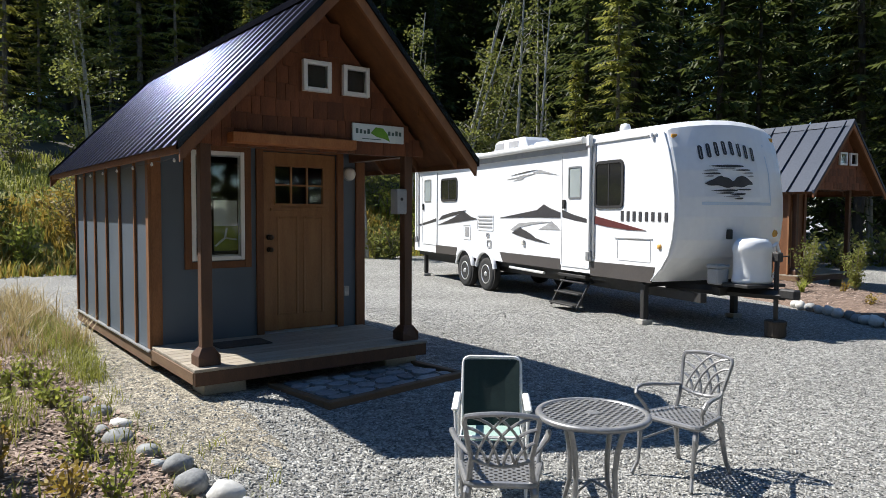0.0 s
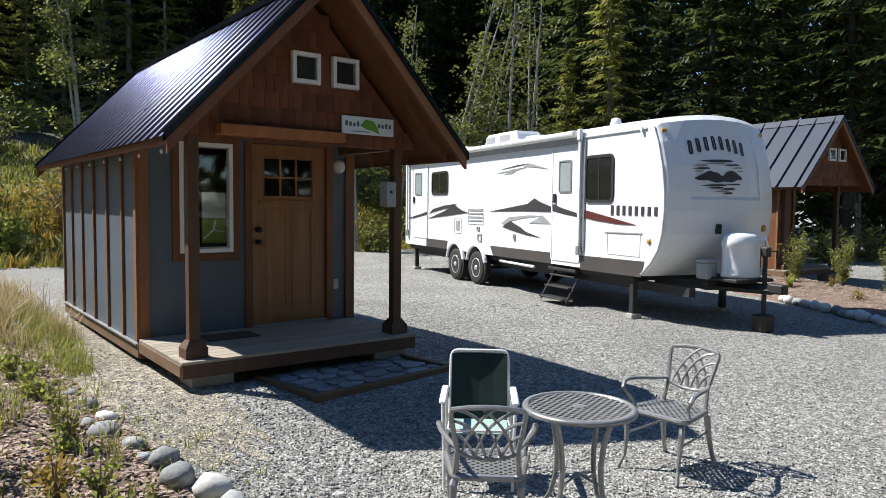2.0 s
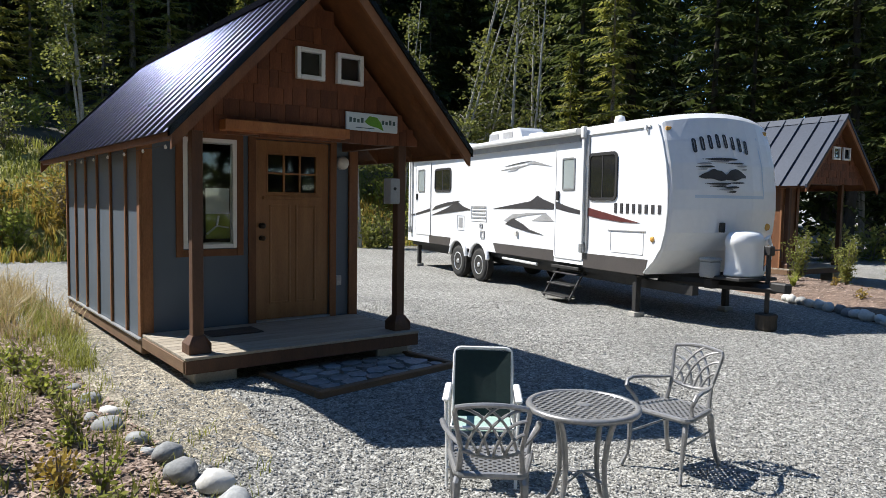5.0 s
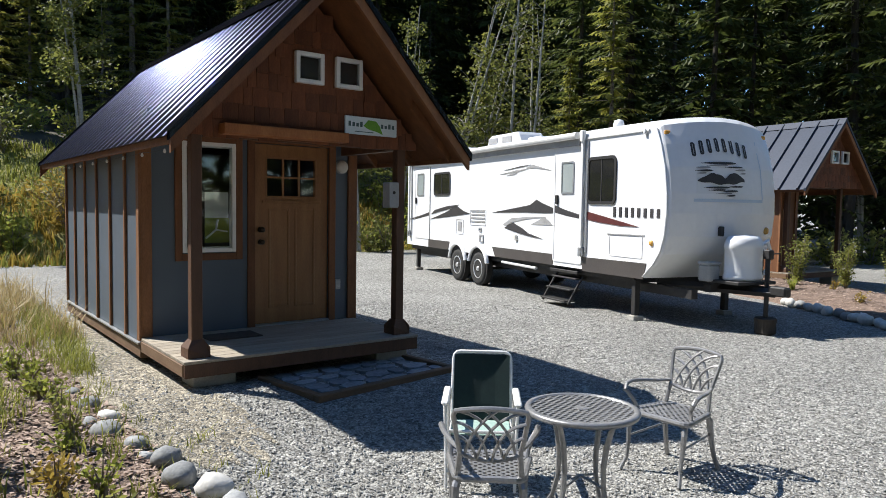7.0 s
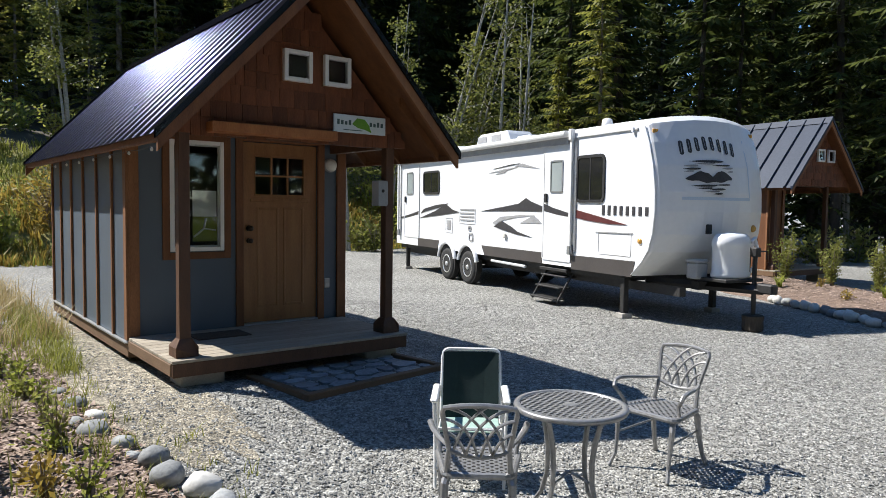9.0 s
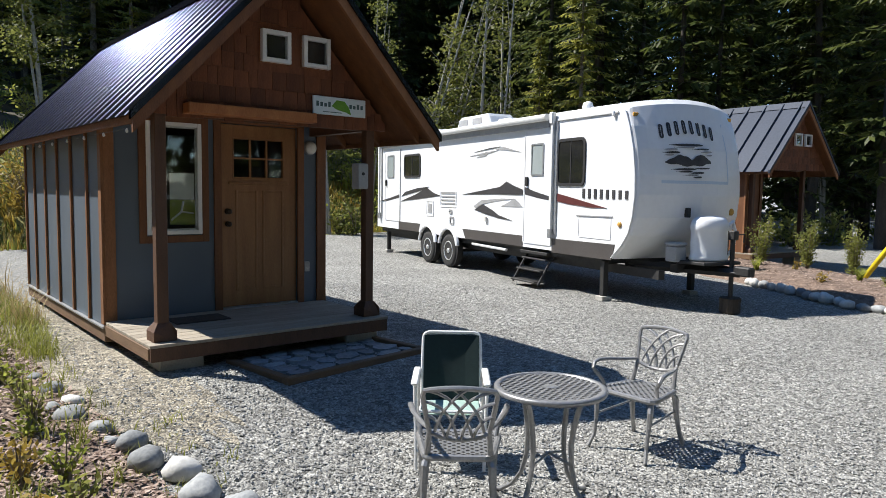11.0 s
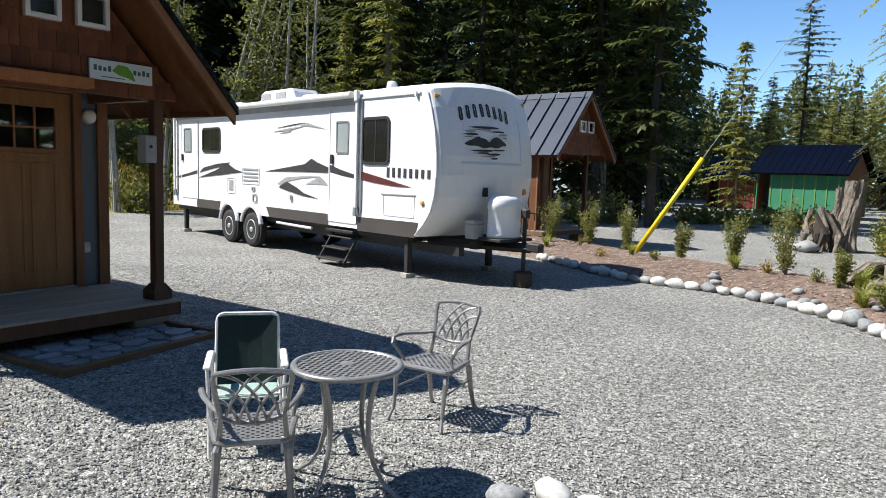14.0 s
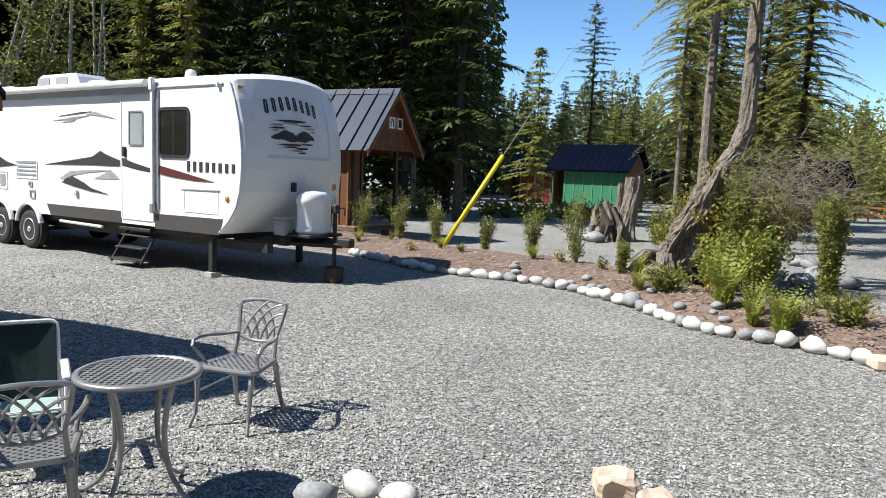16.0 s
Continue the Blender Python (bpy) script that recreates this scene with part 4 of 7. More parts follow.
    for s in (0.13, 1.25):
        part("wheel", turned([(0.2, -0.1), (0.37, -0.1), (0.388, 0), (0.37, 0.1), (0.2, 0.1)], 24, m=pose(TW - 0.1, s, 0.386, 0, -90, 0)), RUBBER, tr, "black tyre", True)
        part("axle", tube([(0.1, s, 0.39), (TW - 0.1, s, 0.39)], 0.04, 8), BLACKSTEEL, tr)
    # entry steps
    st = part("steps", box(0.02, -3.75, 0.60, 0.45, -2.85, 0.66, 0.008), BLACKSTEEL, tr, "black folding entry steps")
    for k, (x, z) in enumerate(((0.14, 0.50), (0.02, 0.30), (-0.10, 0.10))):
        part("tread", box(x - 0.13, -3.72, z, x + 0.11, -2.92, z + 0.03, 0.006), BLACKSTEEL, st)
    for y in (-3.74, -2.90):
        part("stringer", tube([(0.2, y, 0.62), (0.08, y, 0.45), (-0.16, y, 0.06)], 0.022, 6), BLACKSTEEL, st)
    part("pipe", tube([(0.05, -0.9, 0.62), (0.05, -2.3, 0.60)], 0.03, 8), WHITEPAINT, tr, "white drain pipe")
    # jacks, frame and hitch
    for x, s in ((0.12, -5.25), (TW - 0.16, -5.25), (0.16, 4.2), (TW - 0.16, 4.2)):
        j = part("stabiliser_jack", box(x - 0.05, s - 0.05, 0.08, x + 0.05, s + 0.05, 0.66, 0.008), BLACKSTEEL, tr, "black stabiliser jack on a small pad")
        part("pad", box(x - 0.10, s - 0.09, 0.0, x + 0.10, s + 0.09, 0.08, 0.006), CONCRETE, j, "grey pad")
    for x in (0.45, TW - 0.45):
        part("tongue_rail", tube([(x, -5.4, 0.62), (TW / 2, -7.1, 0.62)], 0.065, 4), BLACKSTEEL, tr, "black A-frame tongue")
    part("cross_bar", box(0.62, -6.35, 0.56, TW - 0.62, -6.20, 0.69, 0.008), BLACKSTEEL, tr)
    part("chassis_rail", box(0.3, -6.3, 0.46, 0.42, 4.5, 0.60), BLACKSTEEL, tr)
    part("chassis_rail", box(TW - 0.42, -6.3, 0.46, TW - 0.3, 4.5, 0.60), BLACKSTEEL, tr)
    hj = part("tongue_jack", tube([(TW / 2, -6.95, 0.10), (TW / 2, -6.95, 1.12)], 0.035, 10), BLACKSTEEL, tr, "black tongue jack on wooden blocks")
    stub = turned([(0.13, 0.0), (0.155, 0.03), (0.15, 0.16), (0.16, 0.23), (0.14, 0.245), (0.0, 0.245)], 12)
    stub.transform(pose(TW / 2, -6.95, 0))
    part("block", stub, BARK_DARK, hj, "dark round of log under the jack")
    part("coupler", box(TW / 2 - 0.07, -7.32, 0.58, TW / 2 + 0.07, -7.02, 0.72, 0.02), BLACKSTEEL, hj)
    tank = turned([(0.300, 0.77), (0.318, 0.79), (0.318, 0.83), (0.300, 0.86), (0.296, 1.22), (0.312, 1.25), (0.308, 1.31), (0.285, 1.37), (0.235, 1.425), (0.12, 1.445), (0.0, 1.447)], 28)
    for v in tank.verts:
        v.co.x *= 1.04
        v.co.y *= 0.74
    tank.transform(pose(0.98, -6.62, 0))
    t = part("propane_cover", tank, GELCOAT, tr, "white plastic propane tank cover", True)
    part("strap", tube([(1.27, -6.70, 0.74), (1.305, -6.69, 1.0), (1.30, -6.68, 1.25), (1.24, -6.68, 1.38)], 0.014, 6), BLACKSTEEL, t, "black hold-down strap")
    part("tray", box(0.60, -6.90, 0.72, 1.36, -6.34, 0.768, 0.008), BLACKSTEEL, t, "black steel tray")
    bt = part("battery_box", box(0.50, -6.42, 0.735, 0.74, -6.20, 0.98, 0.02), GREYBOX, tr, "grey plastic battery box")
    part("lid", box(0.49, -6.43, 0.981, 0.75, -6.19, 1.03, 0.015), GREYBOX, bt, "grey lid")
    part("hose", tube([(1.34, -6.66, 1.30), (1.42, -6.66, 1.36), (1.50, -6.64, 1.22), (1.50, -6.62, 0.95), (1.44, -6.5, 0.74)], 0.028, 8), GELCOAT, tr, "pale gas hose loop")
    part("jack_head", box(TW / 2 - 0.05, -7.02, 1.10, TW / 2 + 0.05, -6.90, 1.24, 0.015), BLACKSTEEL, hj, "black jack head")
    part("crank", tube([(TW / 2 + 0.05, -6.96, 1.18), (TW / 2 + 0.22, -6.96, 1.18), (TW / 2 + 0.22, -6.96, 1.06)], 0.012, 6), BLACKSTEEL, hj)
    return tr


travel_trailer()


# ---- porch things ----
def house_fittings():
    sg = thing("house_sign", pose(2.045, -1.30, 2.60), "pale sign board with a green leaf, hung on the porch gable", "sign")
    part("board", box(-0.31, -0.012, -0.09, 0.31, 0.012, 0.09, 0.004), SIGNWHITE, sg)
    leaf = [(-0.10, 0.0), (-0.04, 0.062), (0.05, 0.055), (0.10, 0.0), (0.13, -0.075), (0.06, -0.05), (-0.03, -0.035)]
    part("leaf", prism(leaf, -0.018, -0.0125), LEAFGREEN, sg, "green leaf emblem")
    for k, x in enumerate((-0.26, -0.215, -0.17, -0.125, 0.125, 0.17, 0.215, 0.26)):
        part("mark_block", box(x - 0.014, -0.0155, -0.012, x + 0.014, -0.0125, 0.038 - 0.008 * (k % 3), 0.0), INK, sg, "plain dark block of writing")
    part("mark_line", box(-0.20, -0.0155, -0.066, 0.02, -0.0125, -0.058), INK, sg)
    lamp = thing("porch_lamp", pose(2.43, -0.001, 2.25), "round frosted wall lamp beside the door", "lamp")
    part("base", turned([(0.085, 0), (0.085, 0.02), (0.075, 0.03)], 20, m=pose(0, 0, 0, 90)), GREYBOX, lamp)
    part("globe", turned([(0.074, 0.03), (0.072, 0.05), (0.05, 0.075), (0.02, 0.083)], 20, m=pose(0, 0, 0, 90)), LAMPGLASS, lamp, "frosted glass", True)
    outlet = thing("outlet", pose(2.385, -0.001, 0.83), "grey weatherproof outlet on the siding", "outlet")
    part("cover", box(-0.035, -0.03, -0.06, 0.035, 0.0, 0.06, 0.006), GREYBOX, outlet)
    part("lid", box(-0.028, -0.036, -0.05, 0.028, -0.031, -0.004), STEEL, outlet)
    mb = thing("meter_box", pose(2.40, -1.2, 1.77), "grey metal meter box fixed to the porch post", "box")
    part("case", box(-0.11, -0.09, 0.0, 0.008, 0.05, 0.27, 0.008), GREYBOX, mb)
    part("lid", box(-0.115, -0.098, 0.015, 0.004, -0.0905, 0.255, 0.003), GREYBOX, mb)
    part("dial", turned([(0.018, 0), (0.016, 0.006)], 10, m=pose(-0.06, -0.0985, 0.16, 90)), BLACKISH, mb)
    dm = thing("door_mat", pose(0.9, -0.42, 0.40), "small dark door mat on the porch deck", "mat")
    part("mat_body", box(-0.28, -0.17, 0.0005, 0.28, 0.17, 0.014, 0.004), MAT, dm)
    notice = thing("window_notice", pose(0.93, 0.05, 1.36), "white notice with a yellow-green print inside the window", "notice")
    part("sheet", box(-0.14, 0, 0.27, 0.12, 0.003, 0.55), PAPER, notice)
    part("print", box(-0.14, 0.0, 0.0, 0.15, 0.003, 0.268), PHOTO, notice)
    part("chair_picture", tube([(-0.13, -0.004, 0.05), (-0.02, -0.004, 0.14), (0.0, -0.004, 0.25)], 0.012, 6), PAPER, notice)
    part("chair_picture", tube([(-0.02, -0.004, 0.14), (0.11, -0.004, 0.12)], 0.010, 6), PAPER, notice)
    lights = thing("string_lights", pose(EAVE_X + 0.03, 0, 2.225), "string of small white bulbs under the eave", "string lights")
    ys = [-1.6 + 0.665 * k for k in range(9)]
    pts = []
    for a, b in zip(ys, ys[1:]):
        pts += [(0, a, 0), (0, (a + b) / 2, -0.012)]
    part("cord", tube(pts + [(0, ys[-1], 0)], 0.002, 5), BLACKISH, lights)
    for y in ys:
        part("bulb", turned([(0.005, 0.0), (0.008, -0.008), (0.013, -0.02), (0.009, -0.032), (0.002, -0.036)], 10, m=pose(0, y, -0.002)), LAMPGLASS, lights, "", True)


house_fittings()


def stone_patio():
    m = pose(0.95, -2.27, 0.065, 0, 0, 8)
    p = thing("stone_patio", m, "timber-edged bed of slate flagstones in front of the porch", "patio", kind="structure")
    w, d = 1.72, 0.98
    for x0, y0, x1, y1 in ((0, 0, w, 0.075), (0, 0.078, 0.075, d), (w - 0.075, 0.078, w, d)):
        part("edging", box(x0, y0, -0.06, x1, y1, 0.105, 0.008), FASCIA, p, "brown timber edging")
    part("bedding", box(0.076, 0.076, -0.06, w - 0.076, d, 0.055), SOIL, p)
    rnd = random.Random(3)
    y = 0.09
    while y < d - 0.05:
        hgt = rnd.uniform(0.15, 0.22)
        x = 0.09 + rnd.uniform(0, 0.06)
        while x < w - 0.16:
            wd = min(rnd.uniform(0.16, 0.34), w - 0.085 - x)
            n = 7
            pts = []
            for k in range(n):
                a = 2 * math.pi * k / n + rnd.uniform(-0.25, 0.25)
                rr = 0.5 * rnd.uniform(0.86, 1.06)
                pts.append((wd * rr * math.cos(a), hgt * rr * math.sin(a)))
            bm = prism(pts, 0.0, 0.045)
            bm.transform(pose(0, 0, 0, -90))
            top = max(v.co.z for v in bm.verts)
            bm.transform(pose(x + wd / 2, min(y + hgt / 2, d - 0.1), 0.085 - top + rnd.uniform(-0.005, 0.008), rnd.uniform(-2, 2), rnd.uniform(-2, 2), 0))
            part("flagstone", bm, FLAG, p)
            x += wd + 0.012
        y += hgt + 0.004


stone_patio()


# ---- garden furniture ----
def pierced(keep, fit, pitch, hole, thick, reach, turn=45):
    """One pierced casting: a sheet of diamond cells, each with a rounded hole; keep picks cells, fit pulls corners inside the edge."""
    bm, corner = bmesh.new(), {}
    c, s = math.cos(radians(turn)), math.sin(radians(turn))
    n = int(reach / min(pitch)) + 2

    def place(u, v):
        return c * u * pitch[0] - s * v * pitch[1], s * u * pitch[0] + c * v * pitch[1]

    def at(u, v):
        if (u, v) not in corner:
            x, y = fit(*place(u, v))
            corner[u, v] = [bm.verts.new((x, y, h)) for h in (thick / 2, -thick / 2)]
        return corner[u, v]

    for u in range(-n, n):
        for v in range(-n, n):
            if not keep(*place(u + 0.5, v + 0.5)):
                continue
            out = [at(u, v), at(u + 1, v), at(u + 1, v + 1), at(u, v + 1)]
            mid = sum((q[0].co for q in out), Vector()) / 4
            ring = []
            for a, b in zip(out, out[1:] + out[:1]):
                for w, f in ((a[0].co, hole * 0.80), ((a[0].co + b[0].co) / 2, hole * 1.08)):
                    d = mid + (w - mid) * f
                    ring.append([bm.verts.new((d.x, d.y, h)) for h in (thick / 2, -thick / 2)])
            for k in range(4):
                a, b = out[k], out[(k + 1) % 4]
                r0, r1, r2 = ring[2 * k], ring[2 * k + 1], ring[(2 * k + 2) % 8]
                bm.faces.new((a[0], b[0], r2[0], r1[0], r0[0]))
                bm.faces.new((a[1], r0[1], r1[1], r2[1], b[1]))
            for k in range(8):
                a, b = ring[k], ring[(k + 1) % 8]
                bm.faces.new((a[0], b[0], b[1], a[1]))
    bmesh.ops.dissolve_degenerate(bm, dist=1e-5, edges=bm.edges[:])
    return bm


def cafe_table():
    t = thing("cafe_table", pose(1.085, -5.035, 0), "round grey cast-aluminium table with a latticed top", "table")
    r, z = 0.306, 0.70
    bm = pierced(lambda x, y: math.hypot(x, y) < r - 0.004, lambda x, y: (x * min(1, (r - 0.006) / max(1e-6, math.hypot(x, y))), y * min(1, (r - 0.006) / max(1e-6, math.hypot(x, y)))), (0.034, 0.034), 0.74, 0.007, r * 1.5, 20)
    bm.transform(pose(0, 0, z))
    top = part("tabletop", bm, CASTALU, t, "pierced lattice top")
    part("rim", turned([(r - 0.012, z - 0.012), (r, z - 0.02), (r + 0.006, z - 0.006), (r, z + 0.007), (r - 0.03, z + 0.009), (r - 0.03, z - 0.004)], 48), CASTALU, top, "", True)
    part("boss", turned([(0.035, z - 0.006), (0.04, z + 0.006), (0.02, z + 0.009)], 20), CASTALU, top)
    for a in (96, 186, 276, 6):
        c, s = math.cos(radians(a)), math.sin(radians(a))
        prof = [(0.215, 0.685), (0.185, 0.61), (0.160, 0.52), (0.145, 0.41), (0.150, 0.29), (0.185, 0.17), (0.25, 0.08), (0.33, 0.024), (0.385, 0.012)]
        part("leg", tube([(q * c, q * s, zz) for q, zz in prof], [0.013, 0.015, 0.016, 0.015, 0.014, 0.013, 0.012, 0.011, 0.012], 8), CASTALU, t)
    for a in (6, 96):
        c, q = 0.15 * math.cos(radians(a)), 0.15 * math.sin(radians(a))
        part("stretcher", tube([(-c, -q, 0.30), (0, 0, 0.33), (c, q, 0.30)], 0.008, 6), CASTALU, t)


def cast_chair(at):
    """An armchair of cast aluminium that faces its local +y."""
    c = thing("cast_chair", at, "grey cast-aluminium armchair with latticed back and seat", "chair", "chairs round the table")
    z = 0.415

    def half(y):
        return 0.178 + 0.045 * (y + 0.19) / 0.38

    def inside(x, y):
        y = max(-0.185, min(0.185, y))
        return max(-half(y) + 0.006, min(half(y) - 0.006, x)), y

    bm = pierced(lambda x, y: abs(y) < 0.182 and abs(x) < half(y), inside, (0.034, 0.034), 0.60, 0.010, 0.3)
    bm.transform(pose(0, 0, z))
    seat = part("seat", bm, CASTALU, c, "pierced lattice seat")
    rim = []
    for sx, sy, a0 in ((1, 1, 0), (-1, 1, 90), (-1, -1, 180), (1, -1, 270)):
        y0 = sy * 0.145
        x0 = sx * (half(sy * 0.19) - 0.045)
        rim += [(x0 + 0.045 * math.cos(radians(a0 + b)), y0 + 0.045 * math.sin(radians(a0 + b)), z - 0.010) for b in (0, 30, 60, 90)]
    part("seat_rim", tube(rim, 0.019, 8, closed=True), CASTALU, seat)
    for sx in (-1, 1):
        part("front_leg", tube([(sx * 0.19, 0.155, 0.405), (sx * 0.21, 0.19, 0.33), (sx * 0.205, 0.20, 0.20), (sx * 0.205, 0.215, 0.09), (sx * 0.225, 0.255, 0.010)], [0.019, 0.020, 0.015, 0.012, 0.014], 8), CASTALU, c)
        part("back_leg", tube([(sx * 0.158, -0.155, 0.405), (sx * 0.172, -0.185, 0.36), (sx * 0.178, -0.205, 0.22), (sx * 0.186, -0.235, 0.10), (sx * 0.198, -0.275, 0.010)], [0.019, 0.023, 0.019, 0.016, 0.017], 8), CASTALU, c)
    part("stretcher", tube([(-0.20, 0.185, 0.24), (-0.17, -0.19, 0.26)], 0.007, 6), CASTALU, c)
    part("stretcher", tube([(0.20, 0.185, 0.24), (0.17, -0.19, 0.26)], 0.007, 6), CASTALU, c)

    # backrest: two posts carry a shield with a bowed foot, filled with crossing arcs
    def on_back(u, v):
        """A place on the shield: u from -1 to 1 across, v from 0 at its foot to 1 at its top."""
        w = 0.150 + 0.038 * v ** 0.8
        lift = 0.022 * (1 - u * u) * v - 0.030 * (1 - u * u) * (1 - v)
        return Vector((u * w, -0.215 - 0.085 * v - 0.018 * (1 - u * u), 0.548 + 0.235 * v + lift))

    shield = [on_back(-1, v) for v in (0.0, 0.25, 0.5, 0.75, 0.90)] + [on_back(u, 1.0) for u in (-0.93, -0.75, -0.5, -0.25, 0, 0.25, 0.5, 0.75, 0.93)]
    shield += [on_back(1, v) for v in (0.90, 0.75, 0.5, 0.25, 0.0)] + [on_back(u, 0.0) for u in (0.75, 0.5, 0.25, 0, -0.25, -0.5, -0.75)]
    back = part("backrest", tube(shield, 0.0135, 8, closed=True), CASTALU, c, "shield-shaped backrest of crossing arcs")
    for sx in (-1, 1):
        foot = on_back(sx, 0.02)
        part("post", tube([(sx * 0.163, -0.170, 0.41), (sx * 0.158, -0.190, 0.47), foot], [0.018, 0.015, 0.014], 8), CASTALU, back)
        for a, q, b in (((-0.80, 0.97), (0.10, 0.74), (0.42, 0.03)), ((-0.97, 0.74), (-0.25, 0.62), (-0.06, 0.0)), ((-0.22, 1.0), (0.52, 0.66), (0.80, 0.08)), ((-0.98, 0.42), (-0.62, 0.38), (-0.46, 0.03))):
            pts = []
            for k in range(9):
                t = k / 8
                u, v = ((1 - t) ** 2 * m + 2 * t * (1 - t) * n + t * t * o for m, n, o in zip(a, q, b))
                pts.append(on_back(sx * u, v) + Vector((0, 0.004 * sx, 0)))
            part("lattice_bar", tube(pts, 0.0108, 6, flat=0.75), CASTALU, back)
        hold = on_back(sx, 0.10)
        arm = [hold, (sx * 0.195, -0.13, 0.572), (sx * 0.245, 0.0, 0.585), (sx * 0.265, 0.10, 0.590), (sx * 0.268, 0.155, 0.578), (sx * 0.260, 0.175, 0.545), (sx * 0.230, 0.158, 0.50), (sx * 0.214, 0.125, 0.455), (sx * 0.208, 0.105, 0.415)]
        part("arm", tube(arm, [0.012, 0.014, 0.016, 0.017, 0.017, 0.016, 0.014, 0.013, 0.013], 8, flat=0.75), CASTALU, c)
    return c


def sling_chair(at):
    c = thing("sling_chair", at, "white-framed garden chair with a dark green fabric back", "chair", "chairs round the table")
    for sx in (-1, 1):
        part("side_frame", tube([(sx * 0.235, 0.26, 0.012), (sx * 0.24, 0.22, 0.30), (sx * 0.25, 0.20, 0.575), (sx * 0.25, 0.10, 0.595), (sx * 0.245, -0.20, 0.58), (sx * 0.235, -0.29, 0.012)], 0.012, 8), WHITEPAINT, c, "white tube side frame")
        part("armrest", box(sx * 0.25 - 0.026, -0.20, 0.592, sx * 0.25 + 0.026, 0.24, 0.618, 0.010), WHITE, c, "white plastic armrest")
    fr = [(-0.215, -0.13, 0.38), (-0.215, -0.20, 0.62), (-0.213, -0.258, 0.81), (-0.206, -0.267, 0.842), (-0.190, -0.272, 0.858), (-0.165, -0.274, 0.865), (0.165, -0.274, 0.865), (0.190, -0.272, 0.858), (0.206, -0.267, 0.842), (0.213, -0.258, 0.81), (0.215, -0.20, 0.62), (0.215, -0.13, 0.38)]
    back = part("back_frame", tube(fr, 0.013, 8), WHITEPAINT, c, "white tube back frame")
    bm = bmesh.new()
    rows = []
    for z, y in ((0.385, -0.128), (0.50, -0.155), (0.62, -0.192), (0.74, -0.228), (0.845, -0.262)):
        rows.append([bm.verts.new((x, y - 0.018 * (1 - (x / 0.2) ** 2) + o, z)) for o in (0, 0.006) for x in (-0.205, -0.1, 0, 0.1, 0.205)])
    for a, b in zip(rows, rows[1:]):
        for i in (0, 1, 2, 3, 5, 6, 7, 8):
            bm.faces.new((a[i], a[i + 1], b[i + 1], b[i]))
    part("sling", bm, SLING, back, "dark green woven fabric")
    seat = part("seat_frame", tube([(-0.215, -0.14, 0.375), (-0.215, 0.20, 0.405), (0.215, 0.20, 0.405), (0.215, -0.14, 0.375)], 0.012, 8, closed=True), WHITEPAINT, c)
    part("seat_sling", box(-0.205, -0.14, 0.378, 0.205, 0.195, 0.388, 0.003), SLING_LIT, seat, "green fabric seat, paler with sunlight in its colour")
    part("stretcher", tube([(-0.235, 0.245, 0.14), (0.235, 0.245, 0.14)], 0.010, 8), WHITEPAINT, c)
    return c


cafe_table()
first_chair = cast_chair(pose(0.635, -4.79, 0, 0, 0, 49 - 90))
copy_thing(first_chair, pose(2.32, -4.77, 0, 0, 0, 182 - 90))
sling_chair(pose(1.158, -4.12, 0, 0, 0, 229 - 90) @ Matrix.Diagonal((0.915, 0.915, 0.92, 1)))


# ---- garden beds and stones ----
BORDER = [(12.6, 0.8), (11.7, -0.9), (11.0, -2.1), (10.25, -3.2), (10.1, -4.0), (10.05, -4.7), (9.85, -5.3), (9.4, -6.0), (8.6, -6.9), (7.7, -7.42), (7.2, -7.9), (6.95, -8.4), (6.75, -9.0), (6.35, -9.5), (5.7, -10.6), (5.2, -12.5)]
BED_W = 3.1


def border_x(y):
    for (xa, ya), (xb, yb) in zip(BORDER, BORDER[1:]):
        if ya >= y >= yb:
            return xa + (xb - xa) * (ya - y) / (ya - yb)
    return BORDER[0][0] if y > 0 else BORDER[-1][0]


def bed_z(x, y):
    t = (x - border_x(y)) / BED_W
    if t < 0 or t > 1:
        return 0.0
    lump = 0.05 * noise.noise(Vector((x * 1.7, y * 1.7, 3)))
    return max(0.0, 0.26 * math.sin(math.pi * min(1, t)) ** 0.7 + lump * math.sin(math.pi * t))


def right_bed():
    nx, ny, verts, faces = 26, 110, [], []
    for j in range(ny + 1):
        y = 0.8 - 13.3 * j / ny
        bx = border_x(y)
        for i in range(nx + 1):
            t = i / nx
            x = bx + BED_W * t + 0.12 * noise.noise(Vector((y * 1.5, t * 3, 9)))
            z = 0.26 * math.sin(math.pi * t) ** 0.7 + 0.06 * noise.noise(Vector((x * 1.7, y * 1.7, 3))) * math.sin(math.pi * t) + 0.02 * noise.noise(Vector((x * 9, y * 9, 0)))
            verts.append((x, y, max(z, 0.0) + 0.006 if 0 < i < nx else -0.02))
    for j in range(ny):
        for i in range(nx):
            a = j * (nx + 1) + i
            faces.append((a, a + nx + 1, a + nx + 2, a + 1))
    me = bpy.data.meshes.new("garden_bed")
    me.from_pydata(verts, [], faces)
    me.materials.append(MULCH)
    tagged(new("garden_bed", me), "raised planting bed of red-brown bark mulch edged with stones", "garden bed", kind="structure")


def left_edge(y):
    return -0.57 + 0.14 * max(0, -(y + 3)) - 0.02 * max(0, y) + 0.04 * math.sin(y * 2)


def left_z(x, y):
    t = min(1.0, max(0.0, (left_edge(y) - x) / 0.8)) * min(1.0, max(0.0, (y + 5.4) / 0.8))
    return mound(x, y) + max(0.0, t * (0.10 + 0.07 * noise.noise(Vector((x * 1.3, y * 1.3, 5))) + 0.03 * noise.noise(Vector((x * 6, y * 6, 5)))))


